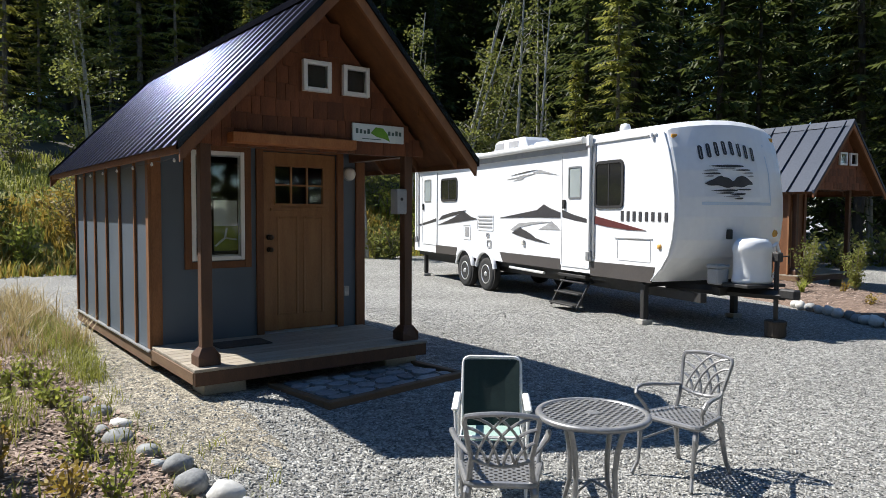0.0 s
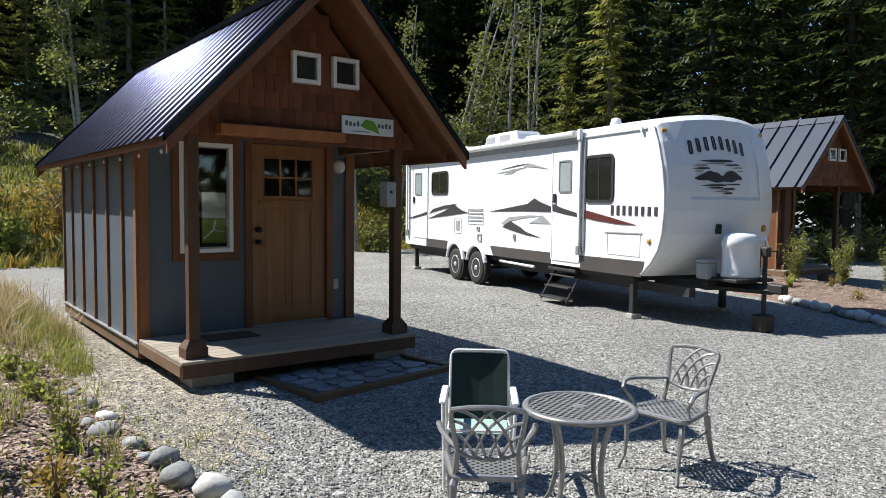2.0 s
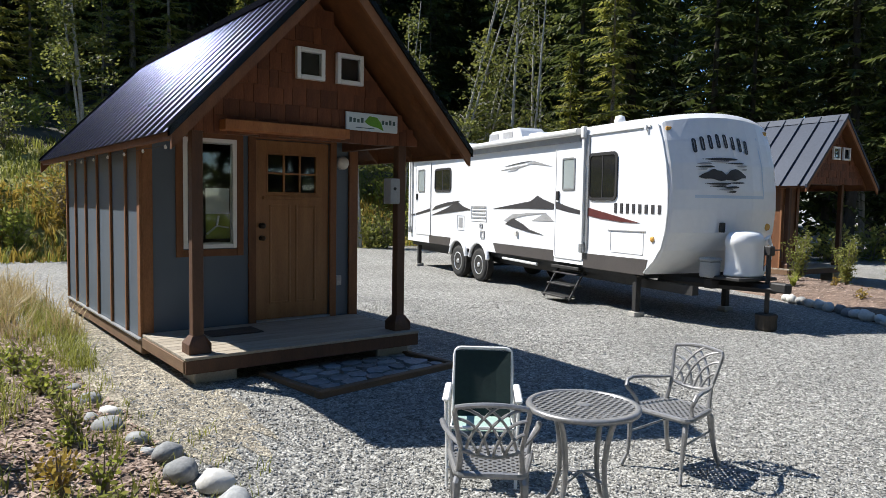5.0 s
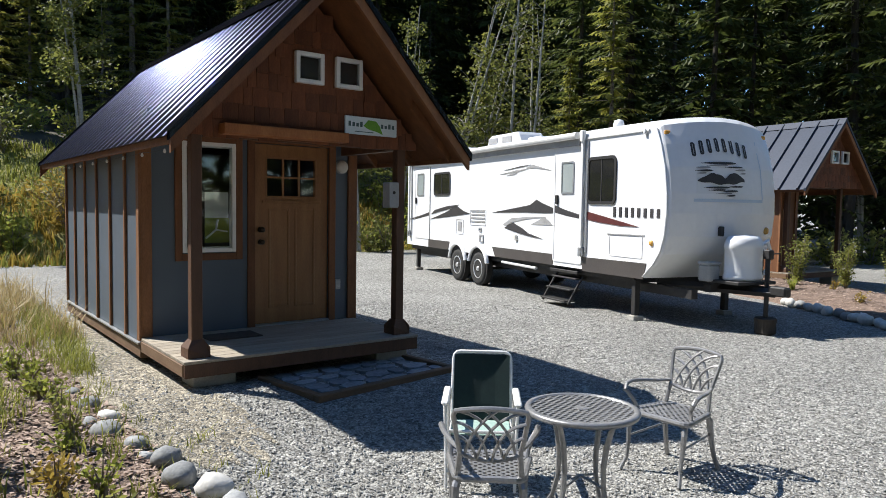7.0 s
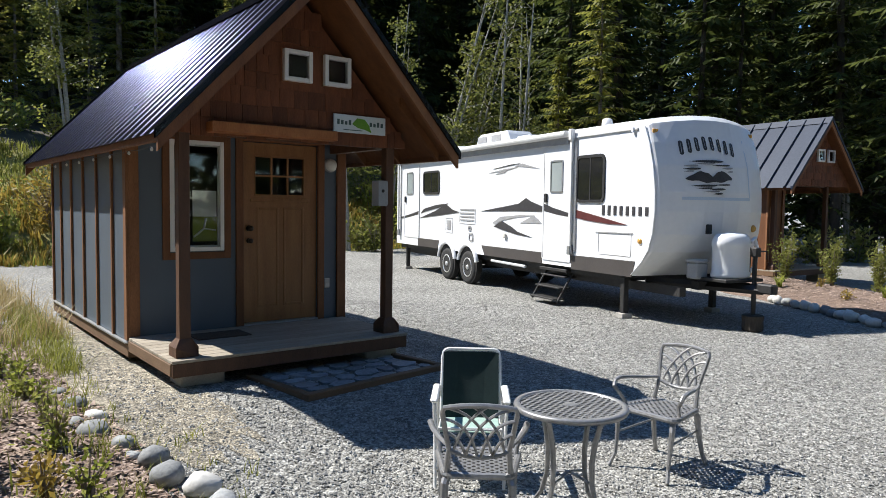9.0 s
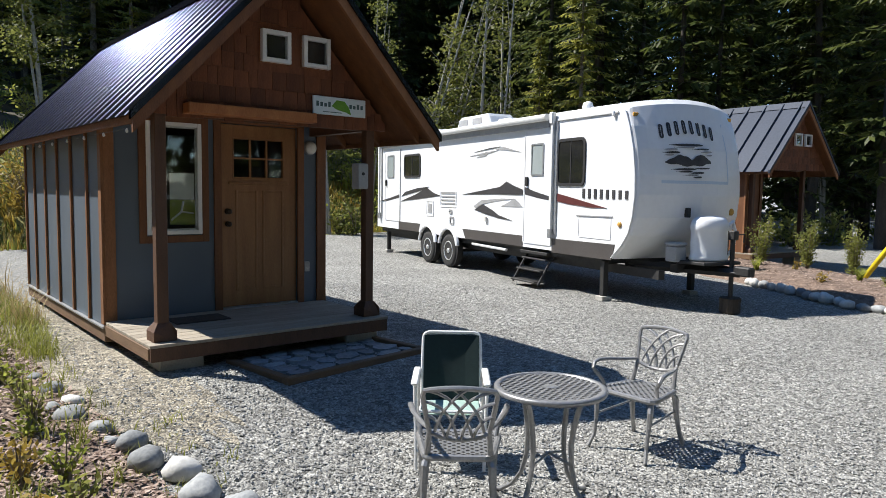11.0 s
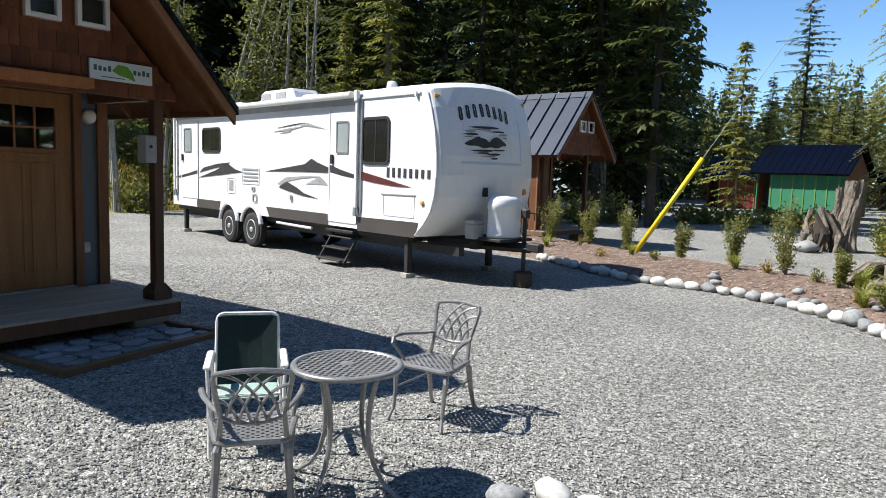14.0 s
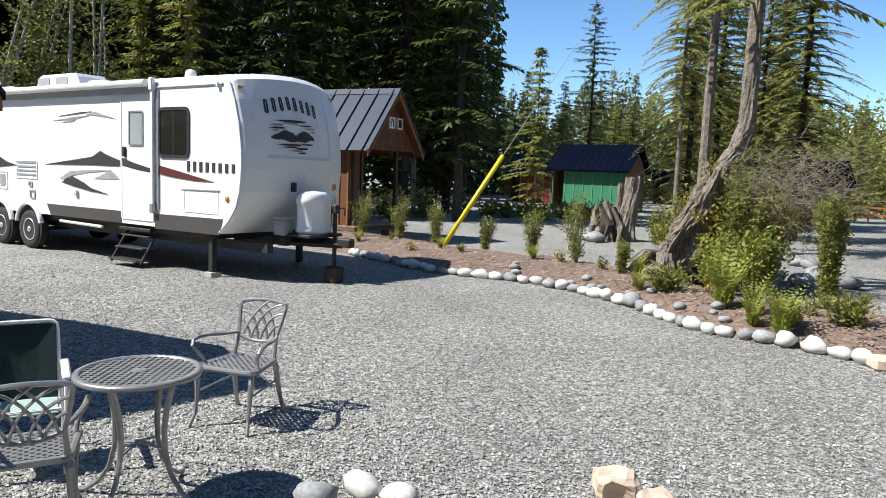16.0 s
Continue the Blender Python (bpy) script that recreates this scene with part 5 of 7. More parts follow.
def left_bed():
    nx, ny, verts, faces = 60, 90, [], []
    for j in range(ny + 1):
        y = -5.4 + 19 * (j / ny)
        for i in range(nx + 1):
            x = left_edge(y) - 9 * (i / nx) ** 1.5
            verts.append((x, y, left_z(x, y) + 0.008))
    for j in range(ny):
        for i in range(nx):
            a = j * (nx + 1) + i
            faces.append((a, a + nx + 1, a + nx + 2, a + 1))
    me = bpy.data.meshes.new("weedy_bed")
    me.from_pydata(verts, [], faces)
    me.materials.append(MULCH)
    tagged(new("garden_bed", me), "weedy bed of bark mulch and soil beside the house", "garden bed", kind="structure")
    bm = bmesh.new()
    rings = []
    for q in range(13):
        ring = []
        for k in range(120):
            a = 2 * math.pi * k / 120
            r = (q + 0.3) / 12.3 * (1 + 0.22 * noise.noise(Vector((math.cos(a) * 2, math.sin(a) * 2, 1))) + 0.16 * noise.noise(Vector((math.cos(a) * 9, math.sin(a) * 9, 4))))
            x, y = -0.20 + 0.78 * r * math.cos(a), 0.3 + 3.4 * r * math.sin(a)
            ring.append(bm.verts.new((x, y, mound(x, y) + 0.006)))
        rings.append(ring)
    for a, b in zip(rings, rings[1:]):
        for k in range(120):
            bm.faces.new((a[k], b[k], b[(k + 1) % 120], a[(k + 1) % 120]))
    bm.faces.new(rings[0])
    bmesh.ops.recalc_face_normals(bm, faces=bm.faces[:])
    solid("soil_patch", bm, SOIL, "tan stony soil between the bed and the house", "soil", kind="structure")


right_bed()
left_bed()


def stone(x, y, z, sx, sy, sz, turn, seed, mat, label, group=""):
    bm = blob(1.0, seed, (1, 1, 1), 0.2)
    low = min(v.co.z for v in bm.verts)
    for v in bm.verts:
        v.co = Vector((v.co.x * sx, v.co.y * sy, (v.co.z - low * 0.85) * sz))
    solid("stone", bm, mat, label, "stone", group, smooth=True, at=pose(x, y, z, 0, 0, turn))


def border_stones():
    rnd = random.Random(11)
    d, pos, pts = 0.0, 0.0, []
    line = [Vector((x, y, 0)) for x, y in BORDER[1:14]]
    k = 0
    for a, b in zip(line, line[1:]):
        n = (b - a).length
        while pos < d + n:
            p = a.lerp(b, (pos - d) / n)
            size = rnd.uniform(0.09, 0.13)
            if k % 6 == 3:
                size *= 1.2
            pale = k % 5 not in (2,) and rnd.random() < 0.85
            stone(p.x + rnd.uniform(-0.06, 0.05), p.y, 0.0, size * rnd.uniform(0.75, 0.95), size * rnd.uniform(0.9, 1.25), size * rnd.uniform(0.62, 0.85), math.degrees(math.atan2(b.y - a.y, b.x - a.x)) + 90 + rnd.uniform(-20, 20), k + 1, ROCK_PALE if pale else ROCK, "rounded pale river stone edging the mulch bed" if pale else "rounded grey river stone edging the mulch bed", "bed edging stones")
            pos += size * rnd.uniform(2.0, 2.35)
            k += 1
        d += n
    for k in range(14):
        y = rnd.uniform(-9, -4.5)
        x = border_x(y) + rnd.uniform(0.15, 0.8)
        s = rnd.uniform(0.04, 0.09)
        stone(x, y, bed_z(x, y) - 0.01, s, s * 1.2, s * 0.7, rnd.uniform(0, 90), 60 + k, ROCK, "small grey stone lying in the mulch", "small stones")
    for k, (x, y, s, el, pale) in enumerate([(-0.68, -0.86, 0.075, 1.3, False), (-0.65, -1.35, 0.108, 1.15, False), (-0.58, -1.75, 0.08, 1.3, True), (-0.73, -1.81, 0.071, 1.2, False), (-0.68, -2.11, 0.113, 1.2, False), (-0.56, -2.48, 0.093, 1.15, False), (-0.57, -2.7, 0.065, 1.2, False), (-0.48, -2.85, 0.117, 1.1, False), (-0.49, -3.18, 0.131, 1.15, False), (-0.37, -3.44, 0.127, 1.2, True), (-0.38, -3.76, 0.129, 1.2, False), (-0.27, -4.07, 0.129, 1.1, False)]):
        s *= 0.84
        stone(x, y, mound(x, y) - 0.02, s * (0.95, 1.08, 1.0)[k % 3], s * el, s * 0.74, 25 * math.sin(k * 3.7) + 10, 30 + k, ROCK_PALE if pale else ROCK, "smooth pale river stone edging the weedy bed" if pale else "smooth grey river stone edging the weedy bed", "left bed stones")
    stone(1.40, -5.90, 0, 0.105, 0.115, 0.085, 10, 71, ROCK, "grey round stone on the gravel", "loose stones")
    stone(1.60, -6.06, 0, 0.085, 0.14, 0.075, -35, 72, ROCK_PALE, "long white stone on the gravel", "loose stones")
    stone(1.18, -5.94, 0, 0.09, 0.10, 0.06, 40, 73, ROCK, "grey round stone on the gravel", "loose stones")
    stone(1.60, -6.30, 0, 0.075, 0.12, 0.06, 0, 74, ROCK_PALE, "grey-white stone on the gravel", "loose stones")
    for x, y, sx, sy, sz, a in ((2.17, -7.36, 0.10, 0.12, 0.15, 20), (2.03, -7.58, 0.09, 0.11, 0.125, 50), (1.40, -6.28, 0.05, 0.16, 0.05, -70)):
        bm = box(-sx, -sy, 0, sx, sy, sz, 0.03)
        bmesh.ops.subdivide_edges(bm, edges=bm.edges[:], cuts=2, use_grid_fill=True)
        for v in bm.verts:
            v.co += 0.05 * noise.noise_vector(v.co * 9 + Vector((x, y, 0)))
            v.co.z = max(v.co.z, -0.004)
        solid("stone_block", bm, SANDSTONE, "broken tan sandstone block on the gravel", "stone", "sandstone blocks", at=pose(x, y, 0, 0, 0, a))
    for x, y, sx, sy, sz, a in ((6.25, -9.62, 0.12, 0.18, 0.13, 10), (6.02, -10.02, 0.12, 0.16, 0.12, -15), (5.8, -10.4, 0.12, 0.16, 0.13, 5)):
        bm = box(-sx, -sy, 0, sx, sy, sz, 0.025)
        solid("stone_block", bm, SANDSTONE, "squared tan stone block edging the bed", "stone", "bed blocks", at=pose(x, y, 0, 0, 0, a))


border_stones()


# ---- guy wire ----
GUY_A, GUY_B = Vector((12.52, -2.61, 0.16)), Vector((12.96, -3.79, 2.24))


def guy_wire():
    g = thing("guy_wire", pose(0, 0, 0), "steel guy wire with a bright yellow guard sleeve", "guy wire")
    way = (GUY_B - GUY_A).normalized()
    part("sleeve", tube([GUY_A, GUY_B], 0.05, 12), YELLOW, g, "yellow plastic guard sleeve", True)
    part("cable", tube([GUY_A - way * 0.45, GUY_A, GUY_B + way * 9.5], 0.007, 6), GREYBOX, g, "thin steel cable")
    part("anchor", tube([GUY_A - way * 0.75, GUY_A - way * 0.3], 0.02, 8), BLACKSTEEL, g)


guy_wire()


# ---- plants ----
EYE = Vector((-1.8, -7.6, 0))


def bearing(az, dist):
    """A place at a compass bearing (from +y towards +x) and a distance from the spot where one stands."""
    a = radians(az)
    return EYE.x + dist * math.sin(a), EYE.y + dist * math.cos(a)


def conifer_meshes(seed, height, reach, bare, gap, leaf, mat, trunk_mat, droop=0.25, density=1.0, trunk_r=None):
    rnd = random.Random(seed)
    r0 = trunk_r or height * 0.011
    lean = rnd.uniform(-0.012, 0.012) * height
    axis = [(lean * (k / 8) ** 2, 0.4 * lean * math.sin(k), height * k / 8) for k in range(9)]
    bm = tube(axis, [r0 * (1 - 0.93 * k / 8) for k in range(9)], 8)
    cards = Cards()
    z = height * bare
    while z < height * 0.985:
        f = (z - height * bare) / (height * (1 - bare))
        length = reach * ((1 - f) ** 0.75) * rnd.uniform(0.75, 1.12) * min(1.0, 0.55 + f * 4) + 0.12
        count = max(3, int(rnd.choice((4, 5, 5, 6)) * density))
        a0 = rnd.uniform(0, 6.28)
        for k in range(count):
            if rnd.random() < 0.10:
                continue
            a = a0 + 6.283 * k / count + rnd.uniform(-0.3, 0.3)
            out = Vector((math.cos(a), math.sin(a), 0))
            side = Vector((-out.y, out.x, 0))
            ln = length * rnd.uniform(0.7, 1.1)
            zz = z + rnd.uniform(-0.2, 0.2)
            start = Vector((lean * (zz / height) ** 2, 0, zz))
            rise = rnd.uniform(0.02, 0.22) * (0.4 + f)

            def at(t):
                return start + out * (ln * t) + Vector((0, 0, ln * (rise * t - droop * t * t * (1.2 - f))))

            if ln > 0.8:
                tube([at(0), at(0.5), at(0.95)], [0.012 + 0.012 * ln * 0.5, 0.012, 0.004], 3, bm)
            n = max(3, int(ln / (leaf * 0.42)))
            for i in range(n):
                t = (i + 0.6) / n
                p = at(t)
                spread = leaf * (1.15 - 0.45 * t) * rnd.uniform(0.7, 1.2)
                for sgn in (-1, 1):
                    d = (out * rnd.uniform(0.35, 0.8) + side * sgn * rnd.uniform(0.6, 1.0)).normalized() * spread
                    d.z -= spread * rnd.uniform(0.15, 0.55)
                    w = d.cross(Vector((rnd.uniform(-0.4, 0.4), rnd.uniform(-0.4, 0.4), 1))).normalized() * spread * rnd.uniform(0.16, 0.26)
                    cards.kite(p, p + d, w)
                if rnd.random() < 0.5:
                    d = out * spread * 0.5 + Vector((0, 0, -spread * 0.8))
                    cards.kite(p, p + d, side * spread * 0.2)
        z += gap * rnd.uniform(0.7, 1.25) * (1 - 0.45 * f)
    cards.kite(Vector((lean, 0, height * 0.96)), Vector((lean, 0, height * 1.02)), Vector((0.05, 0, 0)))
    return mesh_of(bm, trunk_mat, "trunk"), cards.mesh("crown", mat)


def tree_from(meshes, name, at, label, group, scale=1.0):
    t = thing(name, at @ Matrix.Diagonal((scale, scale, scale, 1)), label, "tree", group)
    for nm, me in zip(("trunk", "crown"), meshes):
        ob = new(nm, me)
        ob.parent = t
    return t


def alder_meshes(seed, height, lean, spread, leaves, leaf, trunk_mat=None, stems=1, leafmat=None):
    rnd = random.Random(seed)
    bm, cards = bmesh.new(), Cards()
    for s in range(stems):
        dx, dy = lean * rnd.uniform(0.5, 1.2), rnd.uniform(-0.06, 0.06)
        bx = rnd.uniform(-0.5, 0.5) if stems > 1 else 0.0
        h = height * rnd.uniform(0.8, 1.05)

        def spine(t):
            return Vector((bx + dx * h * (t ** 1.3), dy * h * t + 0.12 * math.sin(5 * t + s), h * t))

        tube([spine(k / 8) for k in range(9)], [0.006 * h * (1.05 - 0.9 * k / 8) + 0.008 for k in range(9)], 6, bm)
        for k in range(int(h * 2.2)):
            t = rnd.uniform(0.3, 0.98)
            p = spine(t)
            a = rnd.uniform(0, 6.28)
            ln = spread * (1.15 - t) * rnd.uniform(0.5, 1.1) + 0.3
            d = Vector((math.cos(a) + dx, math.sin(a), rnd.uniform(0.2, 0.9))).normalized() * ln
            q = p + d * 0.55 + Vector((0, 0, 0.05 * ln))
            tube([p, q, p + d], [0.014, 0.009, 0.004], 3, bm)
            for i in range(int(leaves * ln)):
                u = rnd.uniform(0.25, 1.08)
                c = p + d * u + Vector((rnd.gauss(0, 0.16), rnd.gauss(0, 0.16), rnd.gauss(0, 0.16)))
                v = Vector((rnd.gauss(0, 1), rnd.gauss(0, 1), rnd.gauss(-0.3, 0.7))).normalized() * leaf * rnd.uniform(0.6, 1.2)
                cards.kite(c, c + v, v.cross(Vector((rnd.gauss(0, 1), rnd.gauss(0, 1), rnd.gauss(0, 1)))).normalized() * leaf * 0.33)
    return mesh_of(bm, trunk_mat or BARK_PALE, "trunk"), cards.mesh("crown", leafmat or ALDERLEAF)


def forest():
    rnd = random.Random(21)
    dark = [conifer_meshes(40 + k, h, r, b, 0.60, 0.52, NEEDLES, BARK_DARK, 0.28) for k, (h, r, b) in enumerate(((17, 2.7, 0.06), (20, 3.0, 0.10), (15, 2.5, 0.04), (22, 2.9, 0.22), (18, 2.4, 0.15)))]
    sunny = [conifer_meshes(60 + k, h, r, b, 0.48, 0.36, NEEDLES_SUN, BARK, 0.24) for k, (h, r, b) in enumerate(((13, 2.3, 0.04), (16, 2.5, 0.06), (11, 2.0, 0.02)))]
    label = "tall dark green conifer in the forest edge"
    lab2 = "yellow-green conifer in sunlight at the forest edge"

    def plant(az, dist, pool, lb, scale=1.0, group="forest conifers"):
        x, y = bearing(az, dist)
        # the clearing round the far cabins stays open to the sun
        along, across = (x - 44) * -0.504 + (y + 1) * 0.864, (x - 44) * 0.864 + (y + 1) * 0.504
        if -4 < along < 24 and abs(across) < 8 and dist < 60:
            return
        tree_from(rnd.choice(pool), "conifer_tree", pose(x, y, max(0.0, bank_height(x, y)) - 0.15, 0, 0, rnd.uniform(0, 360)), lb, group, scale * rnd.uniform(0.88, 1.14))

    # the wooded bank behind the house and the trailer
    for row, (d0, n) in enumerate(((31, 15), (36, 18), (42, 22), (49, 24), (57, 26), (66, 28))):
        for k in range(n):
            az = 0 + 74 * (k + rnd.uniform(0.1, 0.9)) / n
            dist = d0 + rnd.uniform(-2, 2) + (4.5 if az < 22 else 0) - (3 if az > 55 else 0)
            small = az < 46 and row < 2
            plant(az, dist + (10 if small else 3 if az < 46 else 0), dark, label, 0.62 if small else (1.25 if az < 46 else 1.0) + 0.08 * row)
    for az, dist, s in ((3.5, 38, 0.8), (7.5, 40, 0.85), (12, 39, 0.8), (16.5, 39, 0.85), (50.8, 27.5, 1.0), (47.5, 30, 0.8), (22, 38, 0.8), (0.5, 39, 0.8), (5.5, 40, 1.0), (14, 41, 1.0), (9.8, 42, 1.05), (31, 39, 0.7), (41, 36, 0.7)):
        plant(az, dist, sunny, lab2, s)
    # beyond the second house, the wood's edge falling to the clearing
    for az, dist, s in ((66, 31, 0.9), (70, 33, 0.85), (71.6, 36, 0.85), (72.6, 42, 0.85), (73.4, 50, 0.9), (63, 34, 1.0), (65, 42, 1.1)):
        plant(az, dist, dark, label, s)
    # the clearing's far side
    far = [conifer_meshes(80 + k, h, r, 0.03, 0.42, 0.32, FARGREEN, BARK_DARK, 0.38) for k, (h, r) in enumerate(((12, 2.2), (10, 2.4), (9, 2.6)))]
    for k in range(34):
        az = 74 + 34 * (k + rnd.uniform(0, 1)) / 34
        plant(az, rnd.uniform(62, 82), far, "distant conifer across the clearing", rnd.uniform(0.75, 1.12), "far conifers")
    for k in range(20):
        az = 75 + 32 * (k + rnd.uniform(0, 1)) / 20
        plant(az, rnd.uniform(90, 110), far, "distant conifer across the clearing", rnd.uniform(1.0, 1.3), "far conifers")
    tall = conifer_meshes(95, 14.6, 4.0, 0.12, 0.62, 0.30, NEEDLES, BARK_DARK, 0.20, 0.9)
    x, y = bearing(82.1, 52)
    tree_from(tall, "conifer_tree", pose(x, y, -0.1, 0, 0, 40), "tall open-branched spruce standing against the sky", "far conifers")
    x, y = bearing(78.0, 50)
    tree_from(conifer_meshes(96, 11.0, 2.5, 0.08, 0.5, 0.45, NEEDLES_SUN, BARK, 0.25), "conifer_tree", pose(x, y, -0.1), "pointed spruce beside the cabins", "far conifers")
    x, y = bearing(84.4, 66)
    tree_from(conifer_meshes(97, 10.0, 1.0, 0.05, 0.6, 0.4, NEEDLES, BARK_DARK, 0.1, 0.6), "conifer_tree", pose(x, y, -0.1), "thin bare spruce top behind the clearing", "far conifers")
    # trees on the open side, near the stumps
    airy = [conifer_meshes(70 + k, h, r, b, 0.36, 0.20, FARGREEN, BARK_DARK, 0.50, 1.6) for k, (h, r, b) in enumerate(((13, 2.6, 0.05), (15, 2.9, 0.08)))]
    for az, dist, pool, s in ((87.9, 40, airy, 1.0), (89.6, 33, airy, 0.95), (91.5, 36, airy, 1.0), (93.2, 42, airy, 1.1), (94.5, 33, airy, 0.95), (97.2, 27, airy, 0.85), (95.8, 38, airy, 1.0), (109, 24, airy, 0.8), (101, 46, sunny, 0.4), (108, 33, airy, 0.8), (90, 45, sunny, 1.0), (95.5, 44, sunny, 0.95)):
        plant(az, dist, pool, "conifer standing beyond the stumps", s, "clearing conifers")
    # trees round the rest of the lot
    for k in range(34):
        az = 112 + 215 * (k + rnd.uniform(0.2, 0.8)) / 34
        plant(az, rnd.uniform(15, 22), dark, "tall dark green conifer round the lot", 1.0, "lot conifers")
    for k in range(8):
        plant(322 + 36 * (k + rnd.uniform(0, 1)) / 8, rnd.uniform(58, 70), dark, "tall dark green conifer round the lot", 0.9, "lot conifers")
    # pale alders leaning out of the forest edge
    al = [alder_meshes(7, 12, 0.26, 1.3, 26, 0.16, stems=3), alder_meshes(8, 13, 0.05, 1.5, 26, 0.16, stems=2), alder_meshes(9, 11, 0.10, 1.6, 40, 0.17, stems=3)]
    for az, dist, m, turn, s in ((37.4, 27.5, 0, -30, 1.0), (39.3, 28.5, 0, -35, 0.95), (43.6, 27, 1, -40, 1.0), (45.4, 29, 1, 30, 0.9), (34.5, 29, 2, 10, 0.9), (30.5, 28, 2, 100, 0.9), (67.9, 31, 2, 160, 1.05), (1.5, 27, 2, 50, 0.9), (10.2, 30, 2, 200, 0.9)):
        x, y = bearing(az, dist)
        tree_from(al[m], "alder_tree", pose(x, y, max(0, bank_height(x, y)) - 0.1, 0, 0, turn), "slender pale-barked alder with thin sunlit leaves", "alders", s)


def far_woods(name, label, mat, a0, a1, d0, d1, top, count, size, seed):
    """A deep belt of tree crowns with an uneven top."""
    rnd, cards = random.Random(seed), Cards()
    for k in range(count):
        az, d = rnd.uniform(a0, a1), rnd.uniform(d0, d1)
        x, y = bearing(az, d)
        base = max(0.0, bank_height(x, y)) if y > 12 else 0.0
        crest = top * (0.72 + 0.35 * noise.noise(Vector((az * 0.55, d * 0.03, seed))) + 0.25 * noise.noise(Vector((az * 2.3, d * 0.1, seed))))
        z = base + crest * rnd.uniform(0, 1) ** 0.8
        v = Vector((rnd.gauss(0, 1), rnd.gauss(0, 1), rnd.gauss(-0.5, 0.6))).normalized() * size * rnd.uniform(0.6, 1.3)
        p = Vector((x, y, z))
        cards.kite(p, p + v, v.cross(Vector((rnd.gauss(0, 1), rnd.gauss(0, 1), rnd.gauss(0, 1)))).normalized() * size * 0.3)
    tagged(new(name, cards.mesh(name, mat)), label, "woods", kind="stuff")


forest()
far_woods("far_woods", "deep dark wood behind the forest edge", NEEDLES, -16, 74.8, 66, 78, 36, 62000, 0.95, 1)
# added belt: its unseen tops block the low sky mirrored in the house roof
far_woods("far_woods", "added tall dark wood that keeps low sky out of the roof's reflection", NEEDLES, -8, 50, 72, 84, 54, 42000, 1.5, 7)
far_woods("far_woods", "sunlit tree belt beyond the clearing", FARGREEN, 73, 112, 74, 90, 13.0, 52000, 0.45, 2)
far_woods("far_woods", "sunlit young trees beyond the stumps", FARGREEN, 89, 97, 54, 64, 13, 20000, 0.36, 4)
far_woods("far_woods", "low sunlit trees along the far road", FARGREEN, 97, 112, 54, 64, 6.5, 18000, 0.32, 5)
far_woods("far_woods", "dark wood closing the lot behind", NEEDLES, 108, 330, 24, 32, 24, 14000, 1.2, 3)


def bushy(name, at, radius, height, n, leaf, mat, twig_mat, label, seed, group="", upright=0.5, category="shrub", stems=9):
    """A shrub: stems from the ground, and small leaves about them."""
    rnd = random.Random(seed)
    t = thing(name, at, label, category, group)
    bm, cards = bmesh.new(), Cards()
    per = max(4, n // stems)
    for s in range(stems):
        a, q = rnd.uniform(0, 6.28), rnd.uniform(0.1, 1.0)
        tip = Vector((radius * q * math.cos(a), radius * q * math.sin(a), height * (1 - 0.5 * q * (1 - upright)) * rnd.uniform(0.7, 1.0)))
        mid = Vector((tip.x * 0.35, tip.y * 0.35, tip.z * 0.5))
        tube([(0.02 * math.cos(a), 0.02 * math.sin(a), -0.02), mid, tip], [0.012, 0.008, 0.003], 4, bm)
        for i in range(per):
            u = rnd.uniform(0.12, 1.05)
            c = mid * (2 * u * (1 - u)) + tip * (u * u) + Vector((rnd.gauss(0, 0.10), rnd.gauss(0, 0.10), rnd.gauss(0, 0.07))) * radius * 1.6
            c.z = max(0.02, c.z)
            d = (Vector((c.x, c.y, 0)) * 0.6 + Vector((rnd.gauss(0, 0.5), rnd.gauss(0, 0.5), rnd.uniform(-0.2, 0.9)))).normalized() * leaf * rnd.uniform(0.6, 1.3)
            cards.kite(c, c + d, d.cross(Vector((rnd.gauss(0, 1), rnd.gauss(0, 1), rnd.gauss(0, 1)))).normalized() * leaf * 0.24)
    tagged(part("stem", bm, twig_mat, t), kind="stuff")
    ob = tagged(new("foliage", cards.mesh("foliage", mat)), kind="stuff")
    ob.parent = t
    return t


def fern(at, size, seed, label="bright green sword fern in the mulch bed"):
    rnd = random.Random(seed)
    t = thing("fern", at, label, "fern", "ferns")
    for k in range(13):
        cards = Cards()
        a = 6.283 * k / 13 + rnd.uniform(-0.2, 0.2)
        out, side = Vector((math.cos(a), math.sin(a), 0)), Vector((-math.sin(a), math.cos(a), 0))
        ln, up = size * rnd.uniform(0.75, 1.15), rnd.uniform(0.85, 1.25)
        pts = [out * (ln * 0.55 * u * u + 0.04 * u) + Vector((0, 0, ln * up * (1.2 * u - 0.28 * u * u))) for u in (i / 12 for i in range(13))]
        for i in range(1, 13):
            w = ln * 0.17 * (1 - (i / 13) ** 2) + 0.012
            for sgn in (-1, 1):
                cards.kite(pts[i], pts[i] + side * sgn * w + out * w * 0.3 + Vector((0, 0, w * 0.45)), (pts[i] - pts[i - 1]).normalized() * w * 0.30)
        ob = new("frond", cards.mesh("frond", FERNLEAF))
        ob.parent = t


